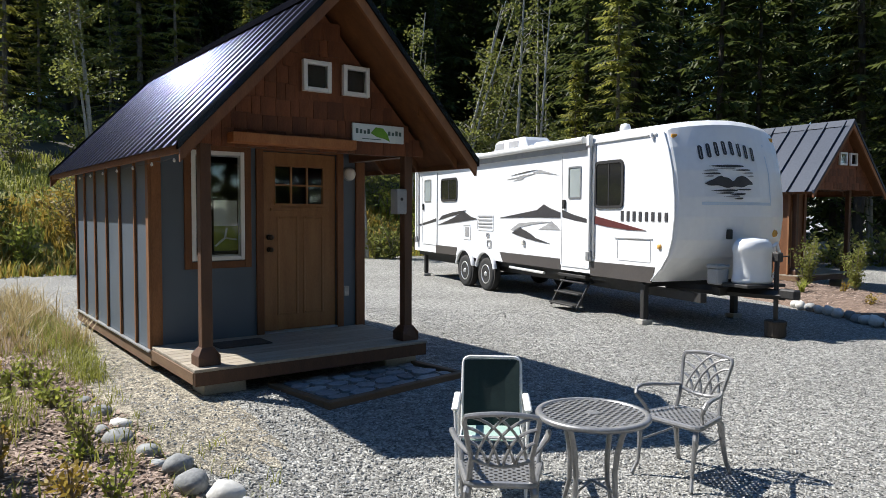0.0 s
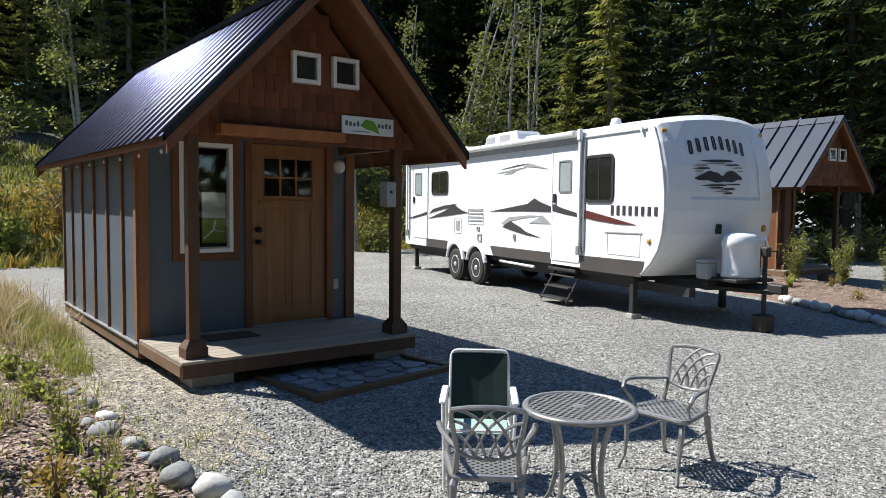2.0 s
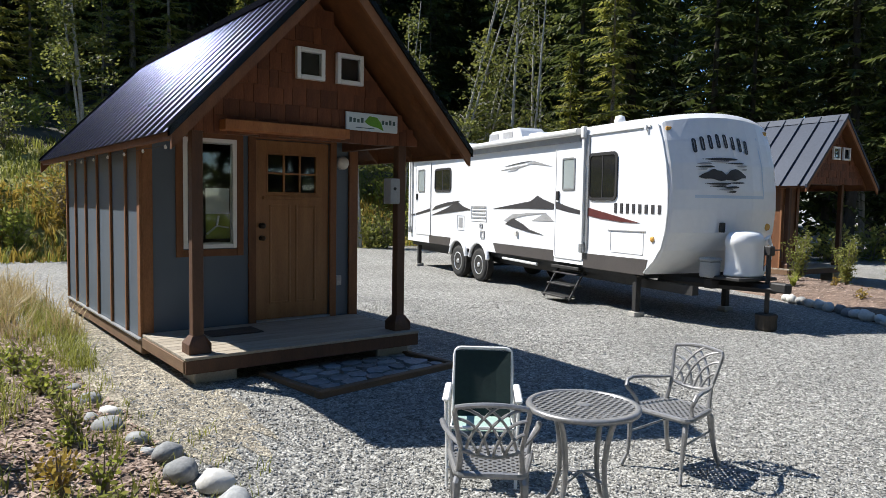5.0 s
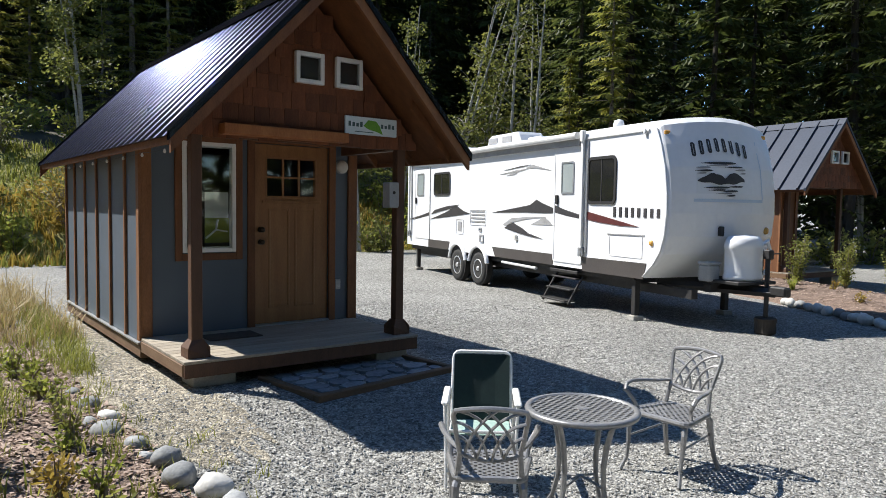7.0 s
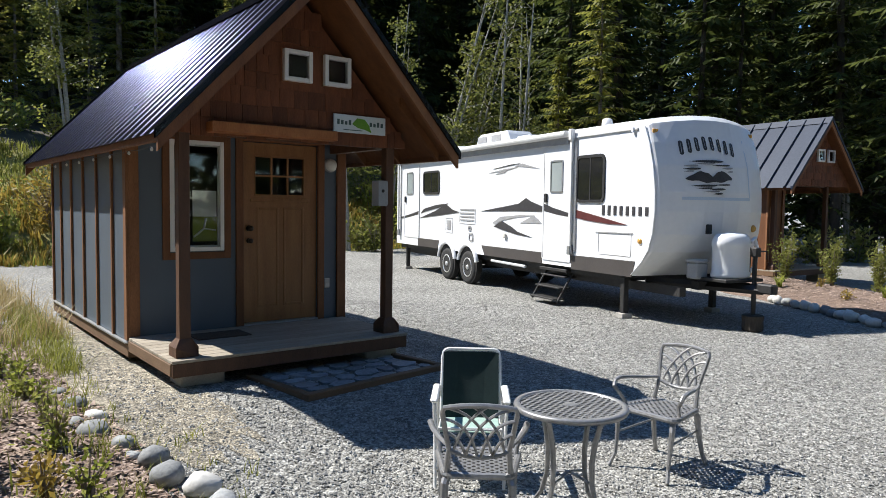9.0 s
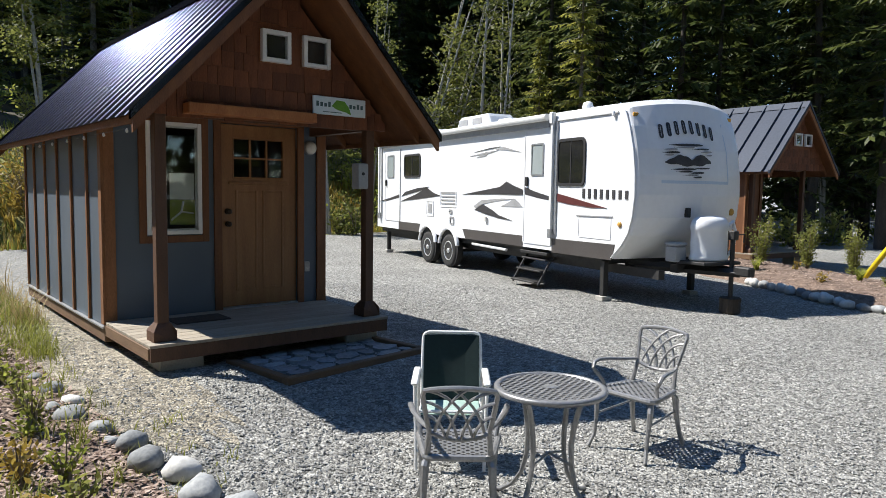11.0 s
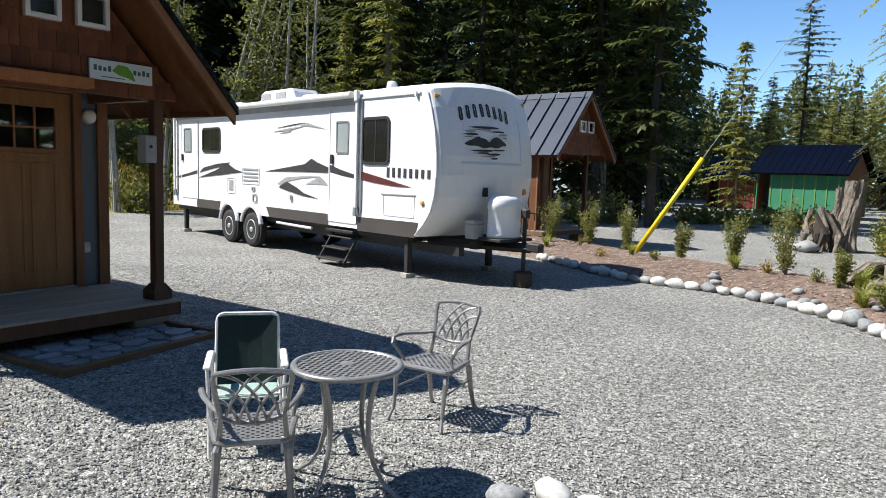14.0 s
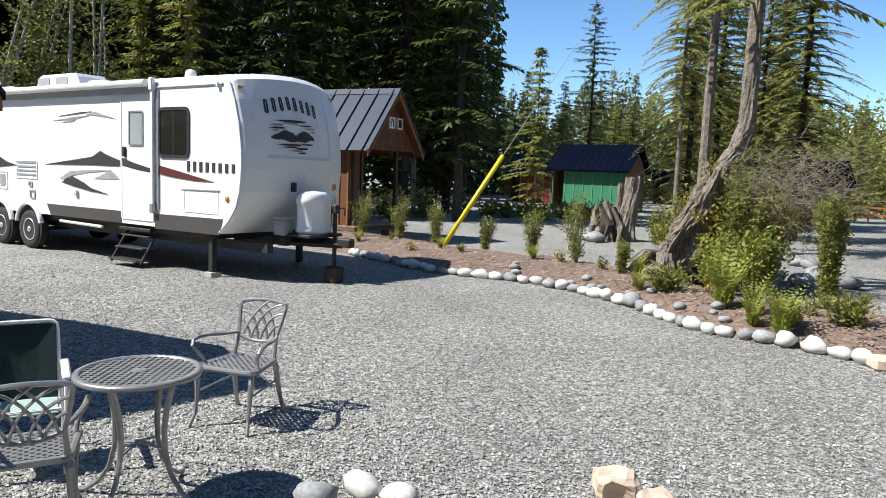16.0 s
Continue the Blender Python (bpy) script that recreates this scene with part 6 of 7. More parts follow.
def bed_plants():
    lab = "young feathery cedar planted in the mulch bed"
    for k, (x, y, s) in enumerate(((13.45, -0.27, 1.05), (13.45, -1.28, 0.95), (13.3, -2.2, 0.95), (12.85, -3.5, 0.75), (12.0, -4.72, 0.92), (11.2, -5.72, 1.15), (10.1, -6.62, 0.55))):
        bushy("young_cedar", pose(x, y, bed_z(x, y) - 0.01), 0.30 * s, 1.12 * s, 1500, 0.055, SHRUBLEAF, BARK, lab, 330 + k, "young cedars", 0.6, stems=12)
    for k, (x, y, s) in enumerate(((12.1, -2.75, 0.25), (11.3, -4.9, 0.26), (12.6, -0.6, 0.25), (7.86, -8.12, 0.74), (7.02, -8.72, 0.66), (7.62, -8.45, 0.42), (7.25, -8.42, 0.36), (9.0, -7.0, 0.3), (10.0, -6.9, 0.34))):
        fern(pose(x, y, bed_z(x, y)), s, 200 + k)
    bushy("bush", pose(8.75, -8.05, bed_z(8.75, -8.05)), 0.42, 0.86, 2400, 0.065, FERNLEAF, BARK, "leafy green bush in front of the old stump", 300, "bed bushes")
    bushy("bush", pose(8.8, -7.4, bed_z(8.8, -7.4)), 0.38, 0.36, 700, 0.09, SHRUBLEAF, BARK, "low green bush beside the stump", 301, "bed bushes")
    bushy("bush", pose(7.35, -8.75, bed_z(7.35, -8.75)), 0.28, 0.28, 520, 0.07, FERNLEAF, BARK, "low green bush behind the edging stones", 302, "bed bushes")
    bushy("bush", pose(7.3, -9.45, bed_z(7.3, -9.45)), 0.38, 0.34, 700, 0.08, SHRUBLEAF, BARK, "low green bush behind the edging stones", 303, "bed bushes")
    bushy("juniper", pose(8.25, -9.36, bed_z(8.25, -9.36)), 0.24, 1.42, 5200, 0.055, SHRUBLEAF, BARK, "narrow upright juniper at the end of the bed", 304, "bed bushes", 0.95, stems=14)
    for k in range(9):
        rnd = random.Random(400 + k)
        y = -9 + 8.5 * k / 9 + rnd.uniform(-0.3, 0.3)
        x = border_x(y) + rnd.uniform(0.5, 2.6)
        bushy("weed", pose(x, y, bed_z(x, y)), 0.16, 0.22, 90, 0.06, OCHRE if k % 3 else SHRUBLEAF, BARK, "small weed sprouting in the mulch", 400 + k, "bed weeds", stems=6)


bed_plants()


def gnarled(points, radii, seed, rough=0.25, n=28, jag=0.2, steps=14):
    """Weathered wood along a line: fluted, uneven and broken off at the top."""
    bm, rings = bmesh.new(), []
    pts = [Vector(p) for p in points]
    for k in range(steps + 1):
        u = k / steps * (len(pts) - 1)
        i = min(int(u), len(pts) - 2)
        c = pts[i].lerp(pts[i + 1], u - i)
        r = radii[i] + (radii[i + 1] - radii[i]) * (u - i)
        ring = []
        for j in range(n):
            a = 2 * math.pi * j / n
            ca, sa = math.cos(a), math.sin(a)
            q = r * (1 + rough * noise.noise(Vector((ca * 1.6 + seed, sa * 1.6, k * 0.12))) + 0.6 * rough * noise.noise(Vector((ca * 5, sa * 5 + seed, k * 0.2))) + 0.4 * rough * noise.noise(Vector((ca * 11, sa * 11 + seed, k * 0.5))))
            up = jag * (0.4 + noise.noise(Vector((ca * 3, sa * 3, seed)))) * (k / steps) ** 3
            ring.append(bm.verts.new((c.x + q * ca, c.y + q * sa, c.z + up)))
        rings.append(ring)
    for a, b in zip(rings, rings[1:]):
        for j in range(n):
            bm.faces.new((a[j], a[(j + 1) % n], b[(j + 1) % n], b[j]))
    mid = bm.verts.new(pts[-1] - Vector((0, 0, radii[-1] * 0.9)))
    for j in range(n):
        bm.faces.new((rings[-1][j], rings[-1][(j + 1) % n], mid))
    return bm


def old_stumps():
    s = thing("old_stump", pose(10.9, -7.36, 0.12), "huge silvered old-growth stump leaning over its spread roots", "stump")
    part("body", gnarled([(0.05, 0.14, -0.1), (0.02, 0.0, 0.35), (0.0, -0.24, 0.85), (0.0, -0.46, 1.3), (0.02, -0.64, 1.72)], [0.46, 0.30, 0.24, 0.215, 0.19], 3.0, 0.55, 64, 0.35, 40), DEADWOOD, s, "grey split stump wood")
    part("body", gnarled([(0.30, -0.20, -0.1), (0.28, -0.45, 0.6), (0.22, -0.72, 1.35)], [0.30, 0.22, 0.14], 8.0, 0.6, 36, 0.4, 20), BARK_DARK, s, "dark rotten heartwood")
    part("stub", gnarled([(0.16, -0.98, -0.1), (0.15, -1.02, 0.5), (0.12, -1.10, 1.12)], [0.22, 0.15, 0.12], 4.4, 0.5, 30, 0.25, 18), BARK_DARK, s, "dark standing root")
    rnd = random.Random(77)
    for k in range(14):
        a = rnd.uniform(1.0, 5.4)
        ln = rnd.uniform(0.55, 1.0)
        pts = [(0.22 * math.cos(a), 0.1 + 0.22 * math.sin(a), 0.50), (0.5 * ln * math.cos(a), 0.12 + 0.6 * ln * math.sin(a), 0.24), (ln * 0.8 * math.cos(a), 0.12 + ln * math.sin(a), 0.02)]
        part("root", gnarled(pts, [0.12, 0.07, 0.02], k * 1.7, 0.6, 12, 0.0, 9), DEADWOOD if k % 3 else BARK, s)
    # live trunk that grew over the stump and curves upright
    t = thing("conifer_tree", pose(11.77, -8.47, 0.1), "grey-barked tall conifer trunk curving up behind the stump", "tree", "stump conifers")
    spine = [(-0.4, 0.9, -0.1), (-0.3, 0.75, 0.9), (-0.2, 0.56, 1.6), (-0.1, 0.34, 2.05), (-0.03, 0.13, 2.35), (0, 0.02, 2.7), (0, 0, 3.4), (0, -0.02, 5.0), (0, 0, 8.0), (0, 0, 13.0), (0, 0, 16.0)]
    part("trunk", gnarled(spine, [0.13, 0.13, 0.14, 0.15, 0.15, 0.14, 0.125, 0.115, 0.10, 0.06, 0.02], 5.0, 0.25, 26, 0.0, 90), BARK, t)
    crown = Cards()
    rc = random.Random(5)
    bm = bmesh.new()
    for k in range(70):
        z = rc.uniform(4.6, 15.5)
        a, ln = rc.uniform(0, 6.28), rc.uniform(0.8, 2.4) * (1.15 - z / 18)
        out, side = Vector((math.cos(a), math.sin(a), 0)), Vector((-math.sin(a), math.cos(a), 0))
        st = Vector((0, 0, z))
        tube([st, st + out * ln * 0.5, st + out * ln + Vector((0, 0, -0.3 * ln))], [0.03, 0.018, 0.005], 4, bm)
        for i in range(70):
            u = rc.uniform(0.3, 1)
            p = st + out * ln * u + Vector((0, 0, -0.3 * ln * u * u))
            d = (out * 0.2 + side * rc.uniform(-0.45, 0.45) + Vector((0, 0, -rc.uniform(0.1, 0.35)))) * 0.5
            crown.kite(p, p + d, d.cross(Vector((rc.gauss(0, 0.4), rc.gauss(0, 0.4), 1))).normalized() * 0.028)
    part("branches", bm, BARK, t)
    ob = new("crown", crown.mesh("crown", NEEDLES_SUN))
    ob.parent = t
    x, y = 18.2, -7.92
    tree_from(conifer_meshes(140, 15, 2.3, 0.42, 0.4, 0.22, FARGREEN, BARK, 0.5, 1.2, 0.175), "conifer_tree", pose(x, y, 0, 0, 0, 20), "straight grey conifer trunk with high crown", "stump conifers")
    tree_from(conifer_meshes(141, 14, 1.9, 0.30, 0.5, 0.22, FARGREEN, BARK, 0.5, 1.0, 0.09), "conifer_tree", pose(24.2, -7.1, 0, 0, 0, 80), "slim pale conifer trunk behind the stump", "stump conifers")
    # brush over the stump
    for k, (x, y, z, r, h, n, mat) in enumerate(((11.4, -8.65, 0.2, 0.9, 2.1, 3000, SHRUBLEAF), (11.3, -8.95, 0.2, 0.65, 1.8, 1400, OCHRE), (11.6, -7.75, 0.2, 0.75, 1.6, 2200, FARGREEN), (12.1, -8.8, 0.0, 0.6, 1.9, 1900, FARGREEN), (10.75, -8.28, 0.2, 0.5, 2.0, 2600, SHRUBLEAF), (11.0, -7.95, 0.2, 0.45, 2.1, 2200, OCHRE), (10.4, -8.55, 0.2, 0.5, 1.1, 1600, FERNLEAF), (10.9, -8.9, 0.2, 0.4, 0.9, 900, FERNLEAF))):
        bushy("brush", pose(x, y, z), r, h, n, 0.085, mat, BARK, "tangled brush growing round the old stump", 500 + k, "stump brush", 0.4, stems=26)
    tw = thing("dead_branches", pose(11.2, -9.1, 0.85), "heap of dry grey twigs caught on the old stump", "branches")
    rnd, c = random.Random(9), bmesh.new()
    for k in range(900):
        p = Vector((rnd.gauss(0, 0.35), rnd.gauss(0.05, 0.55), rnd.gauss(0.75, 0.36)))
        d = Vector((rnd.gauss(0, 0.3), rnd.gauss(-0.1, 0.4), rnd.gauss(0.08, 0.28)))
        tube([p, p + d * 0.5 + Vector((0, rnd.gauss(0, 0.06), rnd.gauss(0, 0.08))), p + d], [0.004, 0.003, 0.0015], 3, c)
    tagged(part("twig_tangle", c, TWIG, tw), kind="stuff")
    # the second stump
    s2 = thing("old_stump", pose(20.2, -5.75, 0), "split silvery stump with dark root mass across the gravel", "stump")
    for dx, dy, r, h, sd in ((0.0, -0.16, 0.23, 1.95, 2.0), (0.1, 0.16, 0.14, 1.75, 3.0), (0.15, 0.0, 0.16, 1.5, 6.0)):
        part("body", gnarled([(dx, dy + 0.12, -0.05), (dx, dy + 0.05, h * 0.35), (dx + 0.02, dy - 0.02, h * 0.7), (dx + 0.02, dy - 0.05, h * 0.95)], [r * 1.5, r * 1.05, r * 0.95, r * 0.9], sd, 0.35, 36, 0.18, 22), DEADWOOD, s2, "silvery split wood")
    rr = random.Random(15)
    for k in range(26):
        a, q = rr.uniform(0, 6.28), rr.uniform(0.15, 0.5)
        pts = [(q * math.cos(a), 0.55 + q * math.sin(a), rr.uniform(0.7, 1.25)), ((q + 0.2) * math.cos(a + 0.5), 0.55 + (q + 0.15) * math.sin(a + 0.5), rr.uniform(0.35, 0.7)), ((q + 0.25) * math.cos(a + 0.2), 0.5 + (q + 0.2) * math.sin(a + 0.2), 0.0)]
        part("root", gnarled(pts, [0.05, 0.09, 0.04], k * 0.9, 0.6, 10, 0.0, 8), (BARK_DARK, BARK, DEADWOOD)[k % 3], s2)
    stone(19.3, -5.0, 0, 0.45, 0.3, 0.17, 30, 90, ROCK, "grey boulder beside the split stump", "boulders")
    for k, (x, y, r, h, mat) in enumerate(((21.5, -7.6, 0.9, 1.3, OCHRE), (21, -6.9, 0.6, 1.0, SHRUBLEAF), (23, -5.0, 0.7, 1.0, OCHRE), (19.5, -6.9, 0.7, 0.7, SHRUBLEAF), (22.5, -9.0, 0.9, 1.2, SHRUBLEAF), (15.5, -7.6, 0.8, 0.7, OCHRE), (24.5, -8.5, 0.9, 1.6, ALDERLEAF))):
        bushy("brush", pose(x, y, 0), r, h, 900, 0.11, mat, BARK, "scrubby brush beside the gravel", 520 + k, "clearing brush", 0.4, stems=18)
    for k in range(16):
        rn = random.Random(600 + k)
        x, y = rn.uniform(11.5, 16.5), rn.uniform(-10.6, -8.9)
        sz = rn.uniform(0.08, 0.22)
        stone(x, y, 0, sz, sz * 1.3, sz * 0.7, rn.uniform(0, 180), 600 + k, ROCK, "rough grey stone on the far gravel", "far stones")


old_stumps()


def clearing_bits():
    x, y = bearing(96.1, 21)
    wp = thing("wooden_post", pose(x, y, 0, 0, 2, 20), "short weathered grey wooden post in the gravel", "post")
    part("shaft", box(-0.11, -0.11, 0, 0.11, 0.11, 1.05, 0.02), DEADWOOD, wp)
    x, y = bearing(94.5, 22)
    tb = thing("barrel", pose(x, y, 0), "teal plastic barrel standing behind the stump", "barrel")
    part("shell", turned([(0.24, 0.0), (0.27, 0.03), (0.28, 0.28), (0.285, 0.30), (0.28, 0.33), (0.265, 0.62), (0.24, 0.66)], 20), TEAL, tb, "", True)
    part("lid", turned([(0.25, 0.661), (0.255, 0.69), (0.2, 0.70)], 20), TEAL, tb)


TEAL = material("teal_plastic", (0.05, 0.20, 0.18), (0.08, 0.28, 0.25), 0.5, 6, 0.05)
clearing_bits()


def scatter_blades(name, label, category, mat, spots, blades, height, lean, width, seed, ground):
    rnd, cards = random.Random(seed), Cards()
    for x, y, s in spots:
        for k in range(blades):
            bx, by = x + rnd.gauss(0, 0.07 * s), y + rnd.gauss(0, 0.07 * s)
            a, h = rnd.uniform(0, 6.28), height * s * rnd.uniform(0.5, 1.15)
            d = Vector((math.cos(a), math.sin(a), 0))
            base = Vector((bx, by, ground(bx, by) - 0.01))
            q = lean * rnd.uniform(0.2, 1.0) * h
            cards.blade(base, base + d * q * 0.3 + Vector((0, 0, h * 0.6)), base + d * q + Vector((0, 0, h)), Vector((-d.y, d.x, 0)) * width * s)
    ob = new(name, cards.mesh(name, mat))
    return tagged(ob, label, category, kind="stuff")


def meadow():
    rnd = random.Random(31)
    bank = lambda x, y: max(0.0, bank_height(x, y)) - 0.03
    spots = [(rnd.uniform(-9, 7), rnd.uniform(14.3, 24), rnd.uniform(0.7, 1.4)) for k in range(2600)]
    spots += [(rnd.uniform(9, 24), rnd.uniform(16.5, 26), rnd.uniform(0.7, 1.4)) for k in range(1800)]
    scatter_blades("grass", "green rough grass on the bank", "grass", GRASS, spots, 7, 0.30, 0.7, 0.02, 1, bank)
    spots = [(rnd.uniform(-9, 7), rnd.uniform(14.3, 20), rnd.uniform(0.7, 1.5)) for k in range(1300)]
    spots += [(rnd.uniform(9, 24), rnd.uniform(16.5, 22), rnd.uniform(0.7, 1.5)) for k in range(700)]
    scatter_blades("weeds", "ochre dry weeds on the bank", "weeds", OCHRE, spots, 7, 0.36, 0.7, 0.022, 2, bank)
    # tall dry grass along the house
    spots = []
    while len(spots) < 560:
        x, y = rnd.uniform(-3.4, -0.05), rnd.uniform(1.5, 8.5)
        if noise.noise(Vector((x * 0.9, y * 0.6, 2))) > -0.15 - 0.08 * y and x < -0.12 - 0.10 * max(0, 2.0 - y):
            spots.append((x, y, rnd.uniform(0.6, 1.25)))
    scatter_blades("dry_grass", "tall straw-coloured dry grass beside the house", "grass", STRAW, spots, 9, 0.50, 1.2, 0.005, 3, left_z)
    spots = [(s[0], s[1] - 0.15, s[2] * 0.7) for s in spots[::2]]
    scatter_blades("grass", "green grass among the dry stems", "grass", GRASS, spots, 9, 0.30, 1.0, 0.006, 4, left_z)
    spots = []
    while len(spots) < 420:
        x, y = rnd.uniform(-3.2, -0.45), rnd.uniform(-5.2, 1.0)
        if noise.noise(Vector((x * 1.4, y * 1.4, 8))) > 0.0 and x < left_edge(y) - 0.1:
            spots.append((x, y, rnd.uniform(0.5, 1.1)))
    scatter_blades("grass", "short green grass in the weedy bed", "grass", GRASS, spots, 10, 0.20, 0.9, 0.006, 5, left_z)
    # a fringe of grass along the foot of the house
    spots = [(-0.2 - abs(rnd.gauss(0, 0.22)) - 0.12 * max(0, 1.5 - y), y, rnd.uniform(0.4, 1.0)) for y in (rnd.uniform(-0.3, 4.2) for k in range(190))]
    scatter_blades("grass", "green grass along the foot of the house", "grass", GRASS, spots, 11, 0.26, 1.1, 0.006, 6, left_z)
    spots = [(left_edge(y) + rnd.gauss(0.05, 0.16), y, rnd.uniform(0.3, 0.8)) for y in (rnd.uniform(-4.8, 0.5) for k in range(90))]
    scatter_blades("grass", "small tufts among the edging stones", "grass", GRASS, spots, 9, 0.17, 1.1, 0.006, 7, left_z)
    for k in range(44):
        y = rnd.uniform(-4.6, 1.0)
        x = left_edge(y) - 0.22 - abs(rnd.gauss(0.0, 0.8))
        bushy("weed", pose(x, y, left_z(x, y)), rnd.uniform(0.10, 0.2), rnd.uniform(0.14, 0.36), 110, 0.055, (FERNLEAF, SHRUBLEAF, OCHRE)[k % 3], TWIG, "leafy weed growing in the mulch bed", 700 + k, "left bed weeds", stems=7)
    for k, (x, y, r, h) in enumerate(((-1.75, -2.6, 0.5, 0.9), (-2.0, -1.2, 0.5, 0.8), (-2.3, -3.4, 0.4, 0.9))):
        bushy("bush", pose(x, y, left_z(x, y)), r, h, 700, 0.075, SHRUBLEAF, BARK, "green bush at the edge of the weedy bed", 760 + k, "left bushes")
    # chips and twigs lying on both beds
    chips, rn = Cards(), random.Random(41)
    for k in range(30000):
        if k % 3 == 0:
            y = rn.uniform(-10, 0.6)
            x = border_x(y) + rn.uniform(0.05, 3.0)
            z = bed_z(x, y) + 0.012
        else:
            y = rn.uniform(-5.3, 2.0)
            x = left_edge(y) - rn.uniform(-0.05, 2.2)
            z = left_z(x, y) + 0.014
        a, ln = rn.uniform(0, 6.28), rn.uniform(0.02, 0.075)
        d = Vector((math.cos(a) * ln, math.sin(a) * ln, rn.uniform(-0.008, 0.02)))
        chips.kite(Vector((x, y, z + 0.006)), Vector((x, y, z + 0.008)) + d, Vector((-d.y, d.x, rn.uniform(-0.01, 0.01))) * 0.22)
    tagged(new("bark_chips", chips.mesh("bark_chips", BARKCHIP)), "loose bark chips and dry twigs on the beds", "mulch", kind="stuff")
    # root mass and brush on the bank behind the house
    x, y = bearing(9.6, 25.5)
    z = max(0, bank_height(x, y))
    bushy("brush", pose(x, y, z - 0.1), 1.5, 2.6, 900, 0.17, OCHRE, TWIG, "grey-brown brushy thicket on the bank", 800, "bank brush", 0.3, stems=90)
    for k, (az, dist, r, h, mat) in enumerate(((6.3, 24, 0.6, 1.8, FERNLEAF), (4.6, 25.5, 0.9, 1.7, ALDERLEAF), (12.5, 26, 1.2, 2.2, ALDERLEAF), (33, 27.5, 1.2, 2.0, ALDERLEAF), (36, 29, 1.2, 2.4, FERNLEAF), (41, 28.5, 1.3, 2.2, SHRUBLEAF), (31.5, 28, 0.9, 1.4, SHRUBLEAF), (63, 27, 1.2, 1.6, SHRUBLEAF), (66.5, 27.5, 1.2, 1.5, SHRUBLEAF), (69, 29, 1.2, 1.5, SHRUBLEAF), (72, 34, 1.2, 1.3, FERNLEAF), (74.5, 33, 1.1, 0.9, OCHRE), (76, 32, 1.0, 0.8, FERNLEAF), (77.3, 33, 1.0, 0.9, OCHRE), (78.8, 31, 0.9, 0.8, FERNLEAF), (80.4, 34, 1.1, 0.9, SHRUBLEAF), (82.2, 33, 1.0, 0.8, OCHRE), (84, 35, 1.1, 0.9, SHRUBLEAF))):
        x, y = bearing(az, dist)
        bushy("brush", pose(x, y, max(0, bank_height(x, y)) - 0.05), r, h, 420, 0.2, mat, BARK, "leafy brush at the forest edge", 810 + k, "edge brush", 0.4, stems=22)
    for k in range(26):
        x, y = bearing(0.5 + 44 * (k + rn.uniform(0, 1)) / 26, rn.uniform(30, 36))
        bushy("brush", pose(x, y, max(0, bank_height(x, y)) - 0.05), rn.uniform(0.9, 1.5), rn.uniform(1.4, 2.8), 420, 0.2, (ALDERLEAF, FERNLEAF, NEEDLES_SUN)[k % 3], BARK, "leafy brush at the forest edge", 860 + k, "edge brush", 0.4, stems=20)


BARKCHIP = foliage("loose_bark", (0.09, 0.05, 0.035), (0.50, 0.39, 0.32), 0.0, 0.9)
meadow()


# ---- cabins across the clearing ----
def cabin(at, width, depth, eave, ridge, wall, label, boards=True):
    c = thing("cabin", at, label, "cabin", "far cabins")
    w = wall_with_holes(0, width, 0, eave, 0, 0.1, [(0.05, 0.0, 0.75, eave - 0.25)])
    part("front_wall", w, wall, c)
    part("porch_back", box(0.0, 0.9, 0, 0.8, 0.95, eave - 0.1), BLACKISH, c)
    part("back_wall", box(0, depth - 0.1, 0, width, depth, eave), wall, c)
    for x in (0.0, width - 0.1):
        bm = bmesh.new()
        out = [(0.1, 0.0), (depth - 0.1, 0.0), (depth - 0.1, eave), (depth / 2, ridge - 0.12), (0.1, eave)]
        own = prism([(p, q) for p, q in out], 0, 0.1)
        own.transform(pose(x + 0.1, 0, 0, 0, 0, 90))
        part("gable_wall", own, CEDAR, c, "brown gable wall")
    for k in range(int(width / 0.6)):
        part("batten", box(0.8 + k * 0.6, -0.03, 0.0, 0.86 + k * 0.6, -0.001, eave - 0.02), YELLOWTRIM, c)
    for sg in (-1, 1):
        own = bmesh.new()
        ey = -0.45 if sg < 0 else depth + 0.45
        k = (ridge - eave) / (depth / 2)
        ez = eave - 0.45 * k
        out = [(ey, ez + 0.10), (depth / 2, ridge + 0.10), (depth / 2, ridge), (ey, ez)]
        own = prism(out, -0.3, width + 0.3)
        own.transform(pose(0, 0, 0, 0, 0, 0) @ Matrix(((0, 1, 0, 0), (1, 0, 0, 0), (0, 0, 1, 0), (0, 0, 0, 1))))
        bmesh.ops.recalc_face_normals(own, faces=own.faces[:])
        r = part("roof", own, ROOF, c, "dark metal roof")
        for i in range(int((width + 0.6) / 0.42) + 1):
            x = -0.29 + i * 0.42
            a, b = Vector((x, ey, ez + 0.11)), Vector((x, depth / 2, ridge + 0.11))
            part("rib", tube([a, b], 0.022, 4), ROOF, r)
    return c


YELLOWTRIM = material("yellow_green_batten", (0.10, 0.22, 0.05), (0.16, 0.30, 0.08), 0.6, 2, 0.05)
cabin(pose(42.44, 0.68, 0, 0, 0, -103.1), 4.7, 3.6, 2.67, 4.0, GREENWALL, "green-sided cabin with dark metal roof across the clearing")
rx, ry = bearing(76.0, 55)
cabin(pose(rx, ry, 0, 0, 0, -92), 4.6, 3.6, 2.3, 3.6, REDWALL, "red-sided cabin with dark metal roof beyond the clearing")
fx, fy = bearing(87.2, 66)
cabin(pose(fx, fy, 0, 0, 0, -92), 4.2, 4.0, 2.0, 3.0, CEDAR, "low roofed cabin far behind the stumps")
sx, sy = bearing(97.2, 36)
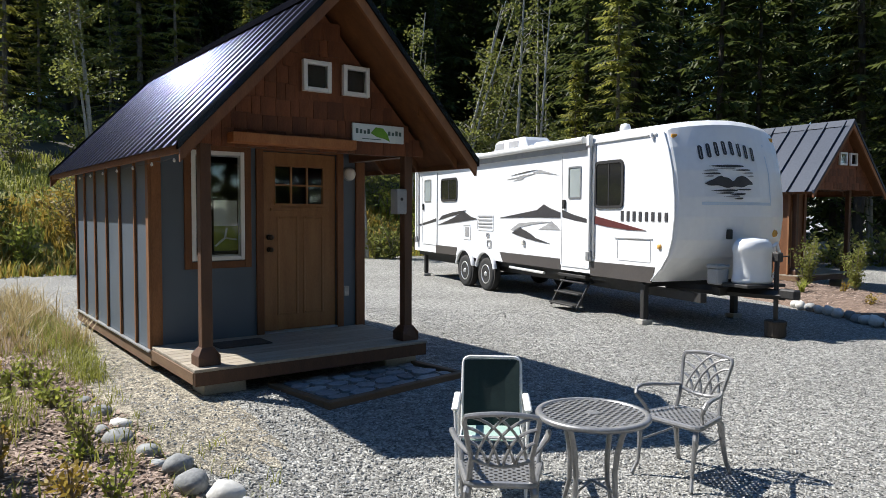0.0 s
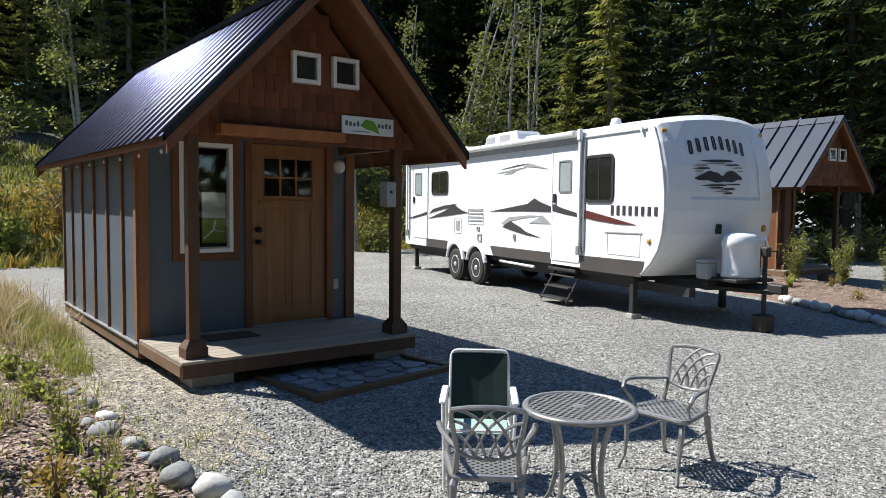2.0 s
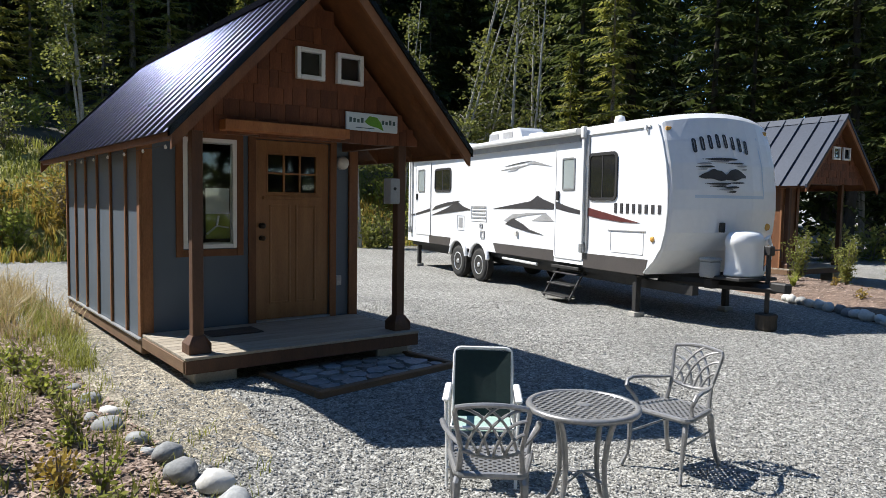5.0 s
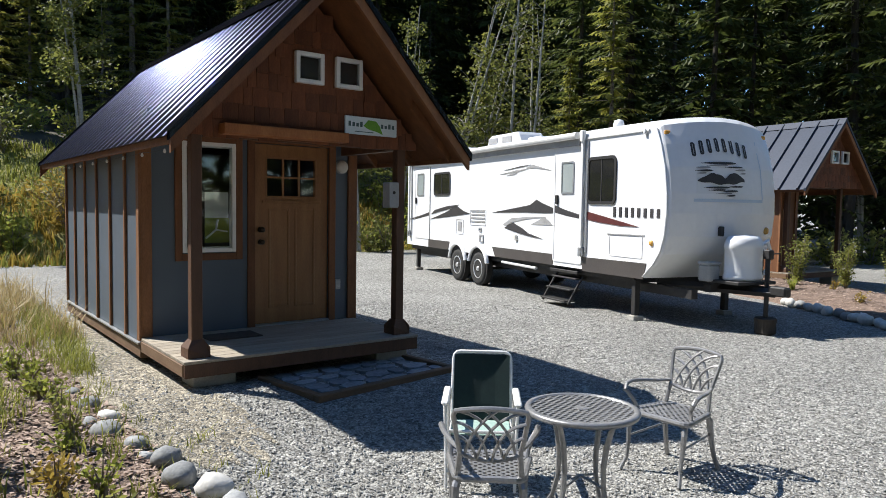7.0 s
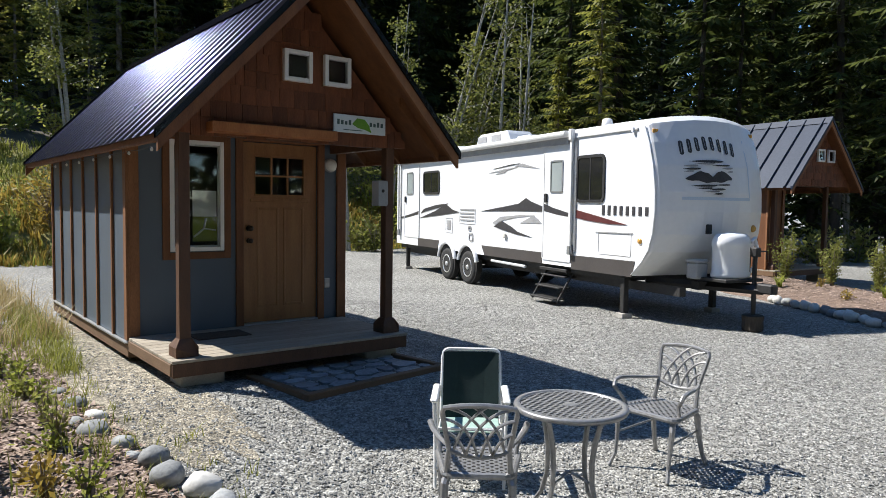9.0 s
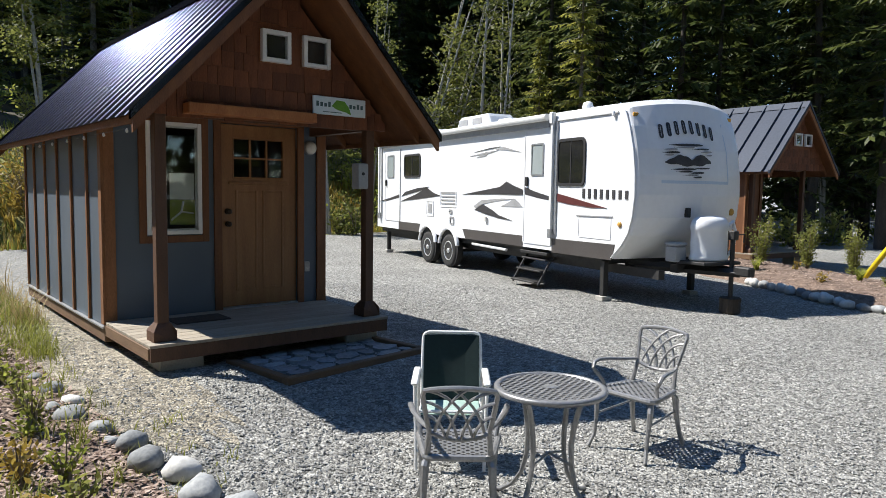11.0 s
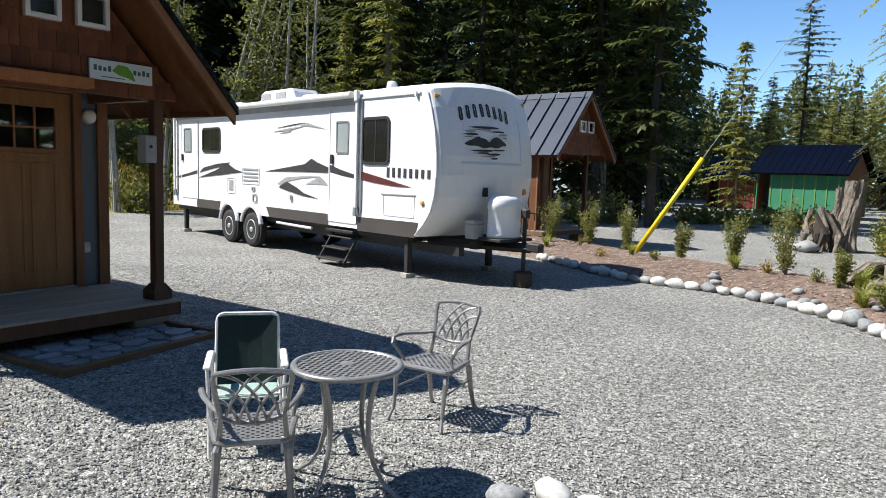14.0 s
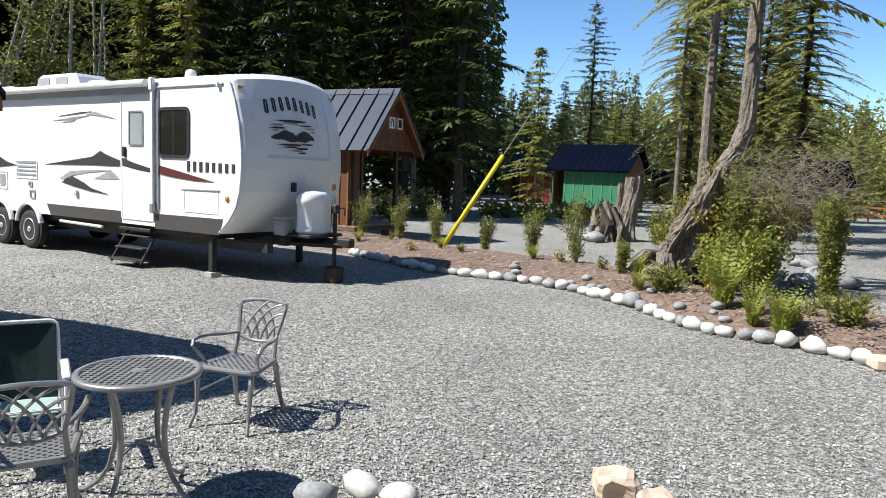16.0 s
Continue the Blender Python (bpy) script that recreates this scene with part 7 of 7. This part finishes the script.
cabin(pose(sx, sy, 0, 0, 0, -118), 1.5, 1.6, 2.3, 3.0, GREENWALL, "small green shed with brown corner posts")


def far_fence():
    f = thing("rail_fence", pose(*bearing(100.3, 46), 0, 0, 0, -104), "low red-brown rail fence by the far road", "fence")
    for k in range(7):
        part("post", box(k * 1.2 - 0.05, -0.05, 0, k * 1.2 + 0.05, 0.05, 1.0, 0.01), REDRAIL, f)
    for z in (0.45, 0.85):
        part("rail", box(0, -0.09, z, 7.2, -0.055, z + 0.1), REDRAIL, f)


REDRAIL = material("red_brown_rail", (0.24, 0.07, 0.03), (0.36, 0.12, 0.05), 0.8, 3, 0.1)
far_fence()


# ---- loose gravel ----
def pebbles():
    """Sharp stones standing proud of the lot where one looks down on it."""
    rnd = np.random.default_rng(4)
    n = 70000
    az = np.radians(rnd.uniform(4, 104, n))
    dist = 2.6 + 10.5 * rnd.uniform(0, 1, n) ** 1.3
    x, y = EYE.x + dist * np.sin(az), EYE.y + dist * np.cos(az)
    ok = ~((x > 0.05) & (x < 2.75) & (y > -1.45)) & ~((x > 0.85) & (x < 2.85) & (y > -2.3) & (y < -0.7)) & (x > -0.42 + 0.14 * np.maximum(0, -(y + 3)))
    x, y = x[ok], y[ok]
    n = len(x)
    base = np.array([(1, 0, 0.25), (-0.5, 0.85, 0.2), (-0.5, -0.85, 0.3), (0.1, 0.05, 0.8), (0.2, -0.1, -0.3)])
    size = rnd.uniform(0.005, 0.019, (n, 1, 1)) * (0.8 + 0.4 * rnd.uniform(0, 1, (n, 1, 1)) ** 4)
    a = rnd.uniform(0, 6.28, n)
    c, s = np.cos(a), np.sin(a)
    pts = base[None] * (1 + rnd.uniform(-0.35, 0.35, (n, 5, 3))) * size
    vx = pts[:, :, 0] * c[:, None] - pts[:, :, 1] * s[:, None] + x[:, None]
    vy = pts[:, :, 0] * s[:, None] + pts[:, :, 1] * c[:, None] + y[:, None]
    dx = np.maximum(np.maximum(0.1 - x, x - 2.65), 0)
    dy = np.maximum(np.maximum(-1.4 - y, y - 4.5), 0)
    t = np.maximum(0, 1 - np.hypot(dx, dy) / 3.2)
    lift = 0.13 * t * t * (3 - 2 * t)
    verts = np.stack([vx, vy, pts[:, :, 2] + 0.004 + lift[:, None]], -1).reshape(-1, 3)
    tri = np.array([(0, 1, 3), (1, 2, 3), (2, 0, 3), (1, 0, 4), (2, 1, 4), (0, 2, 4)])
    faces = (tri[None] + 5 * np.arange(n)[:, None, None]).reshape(-1, 3)
    me = bpy.data.meshes.new("gravel_stones")
    me.from_pydata(verts.tolist(), [], faces.tolist())
    me.materials.append(GRAVELCHIP)
    tagged(new("gravel_stones", me), "loose crushed grey gravel on the lot", "gravel", kind="stuff")


GRAVELCHIP = foliage("gravel_chip", (0.15, 0.15, 0.143), (0.50, 0.49, 0.465), 0.0, 0.9)
pebbles()
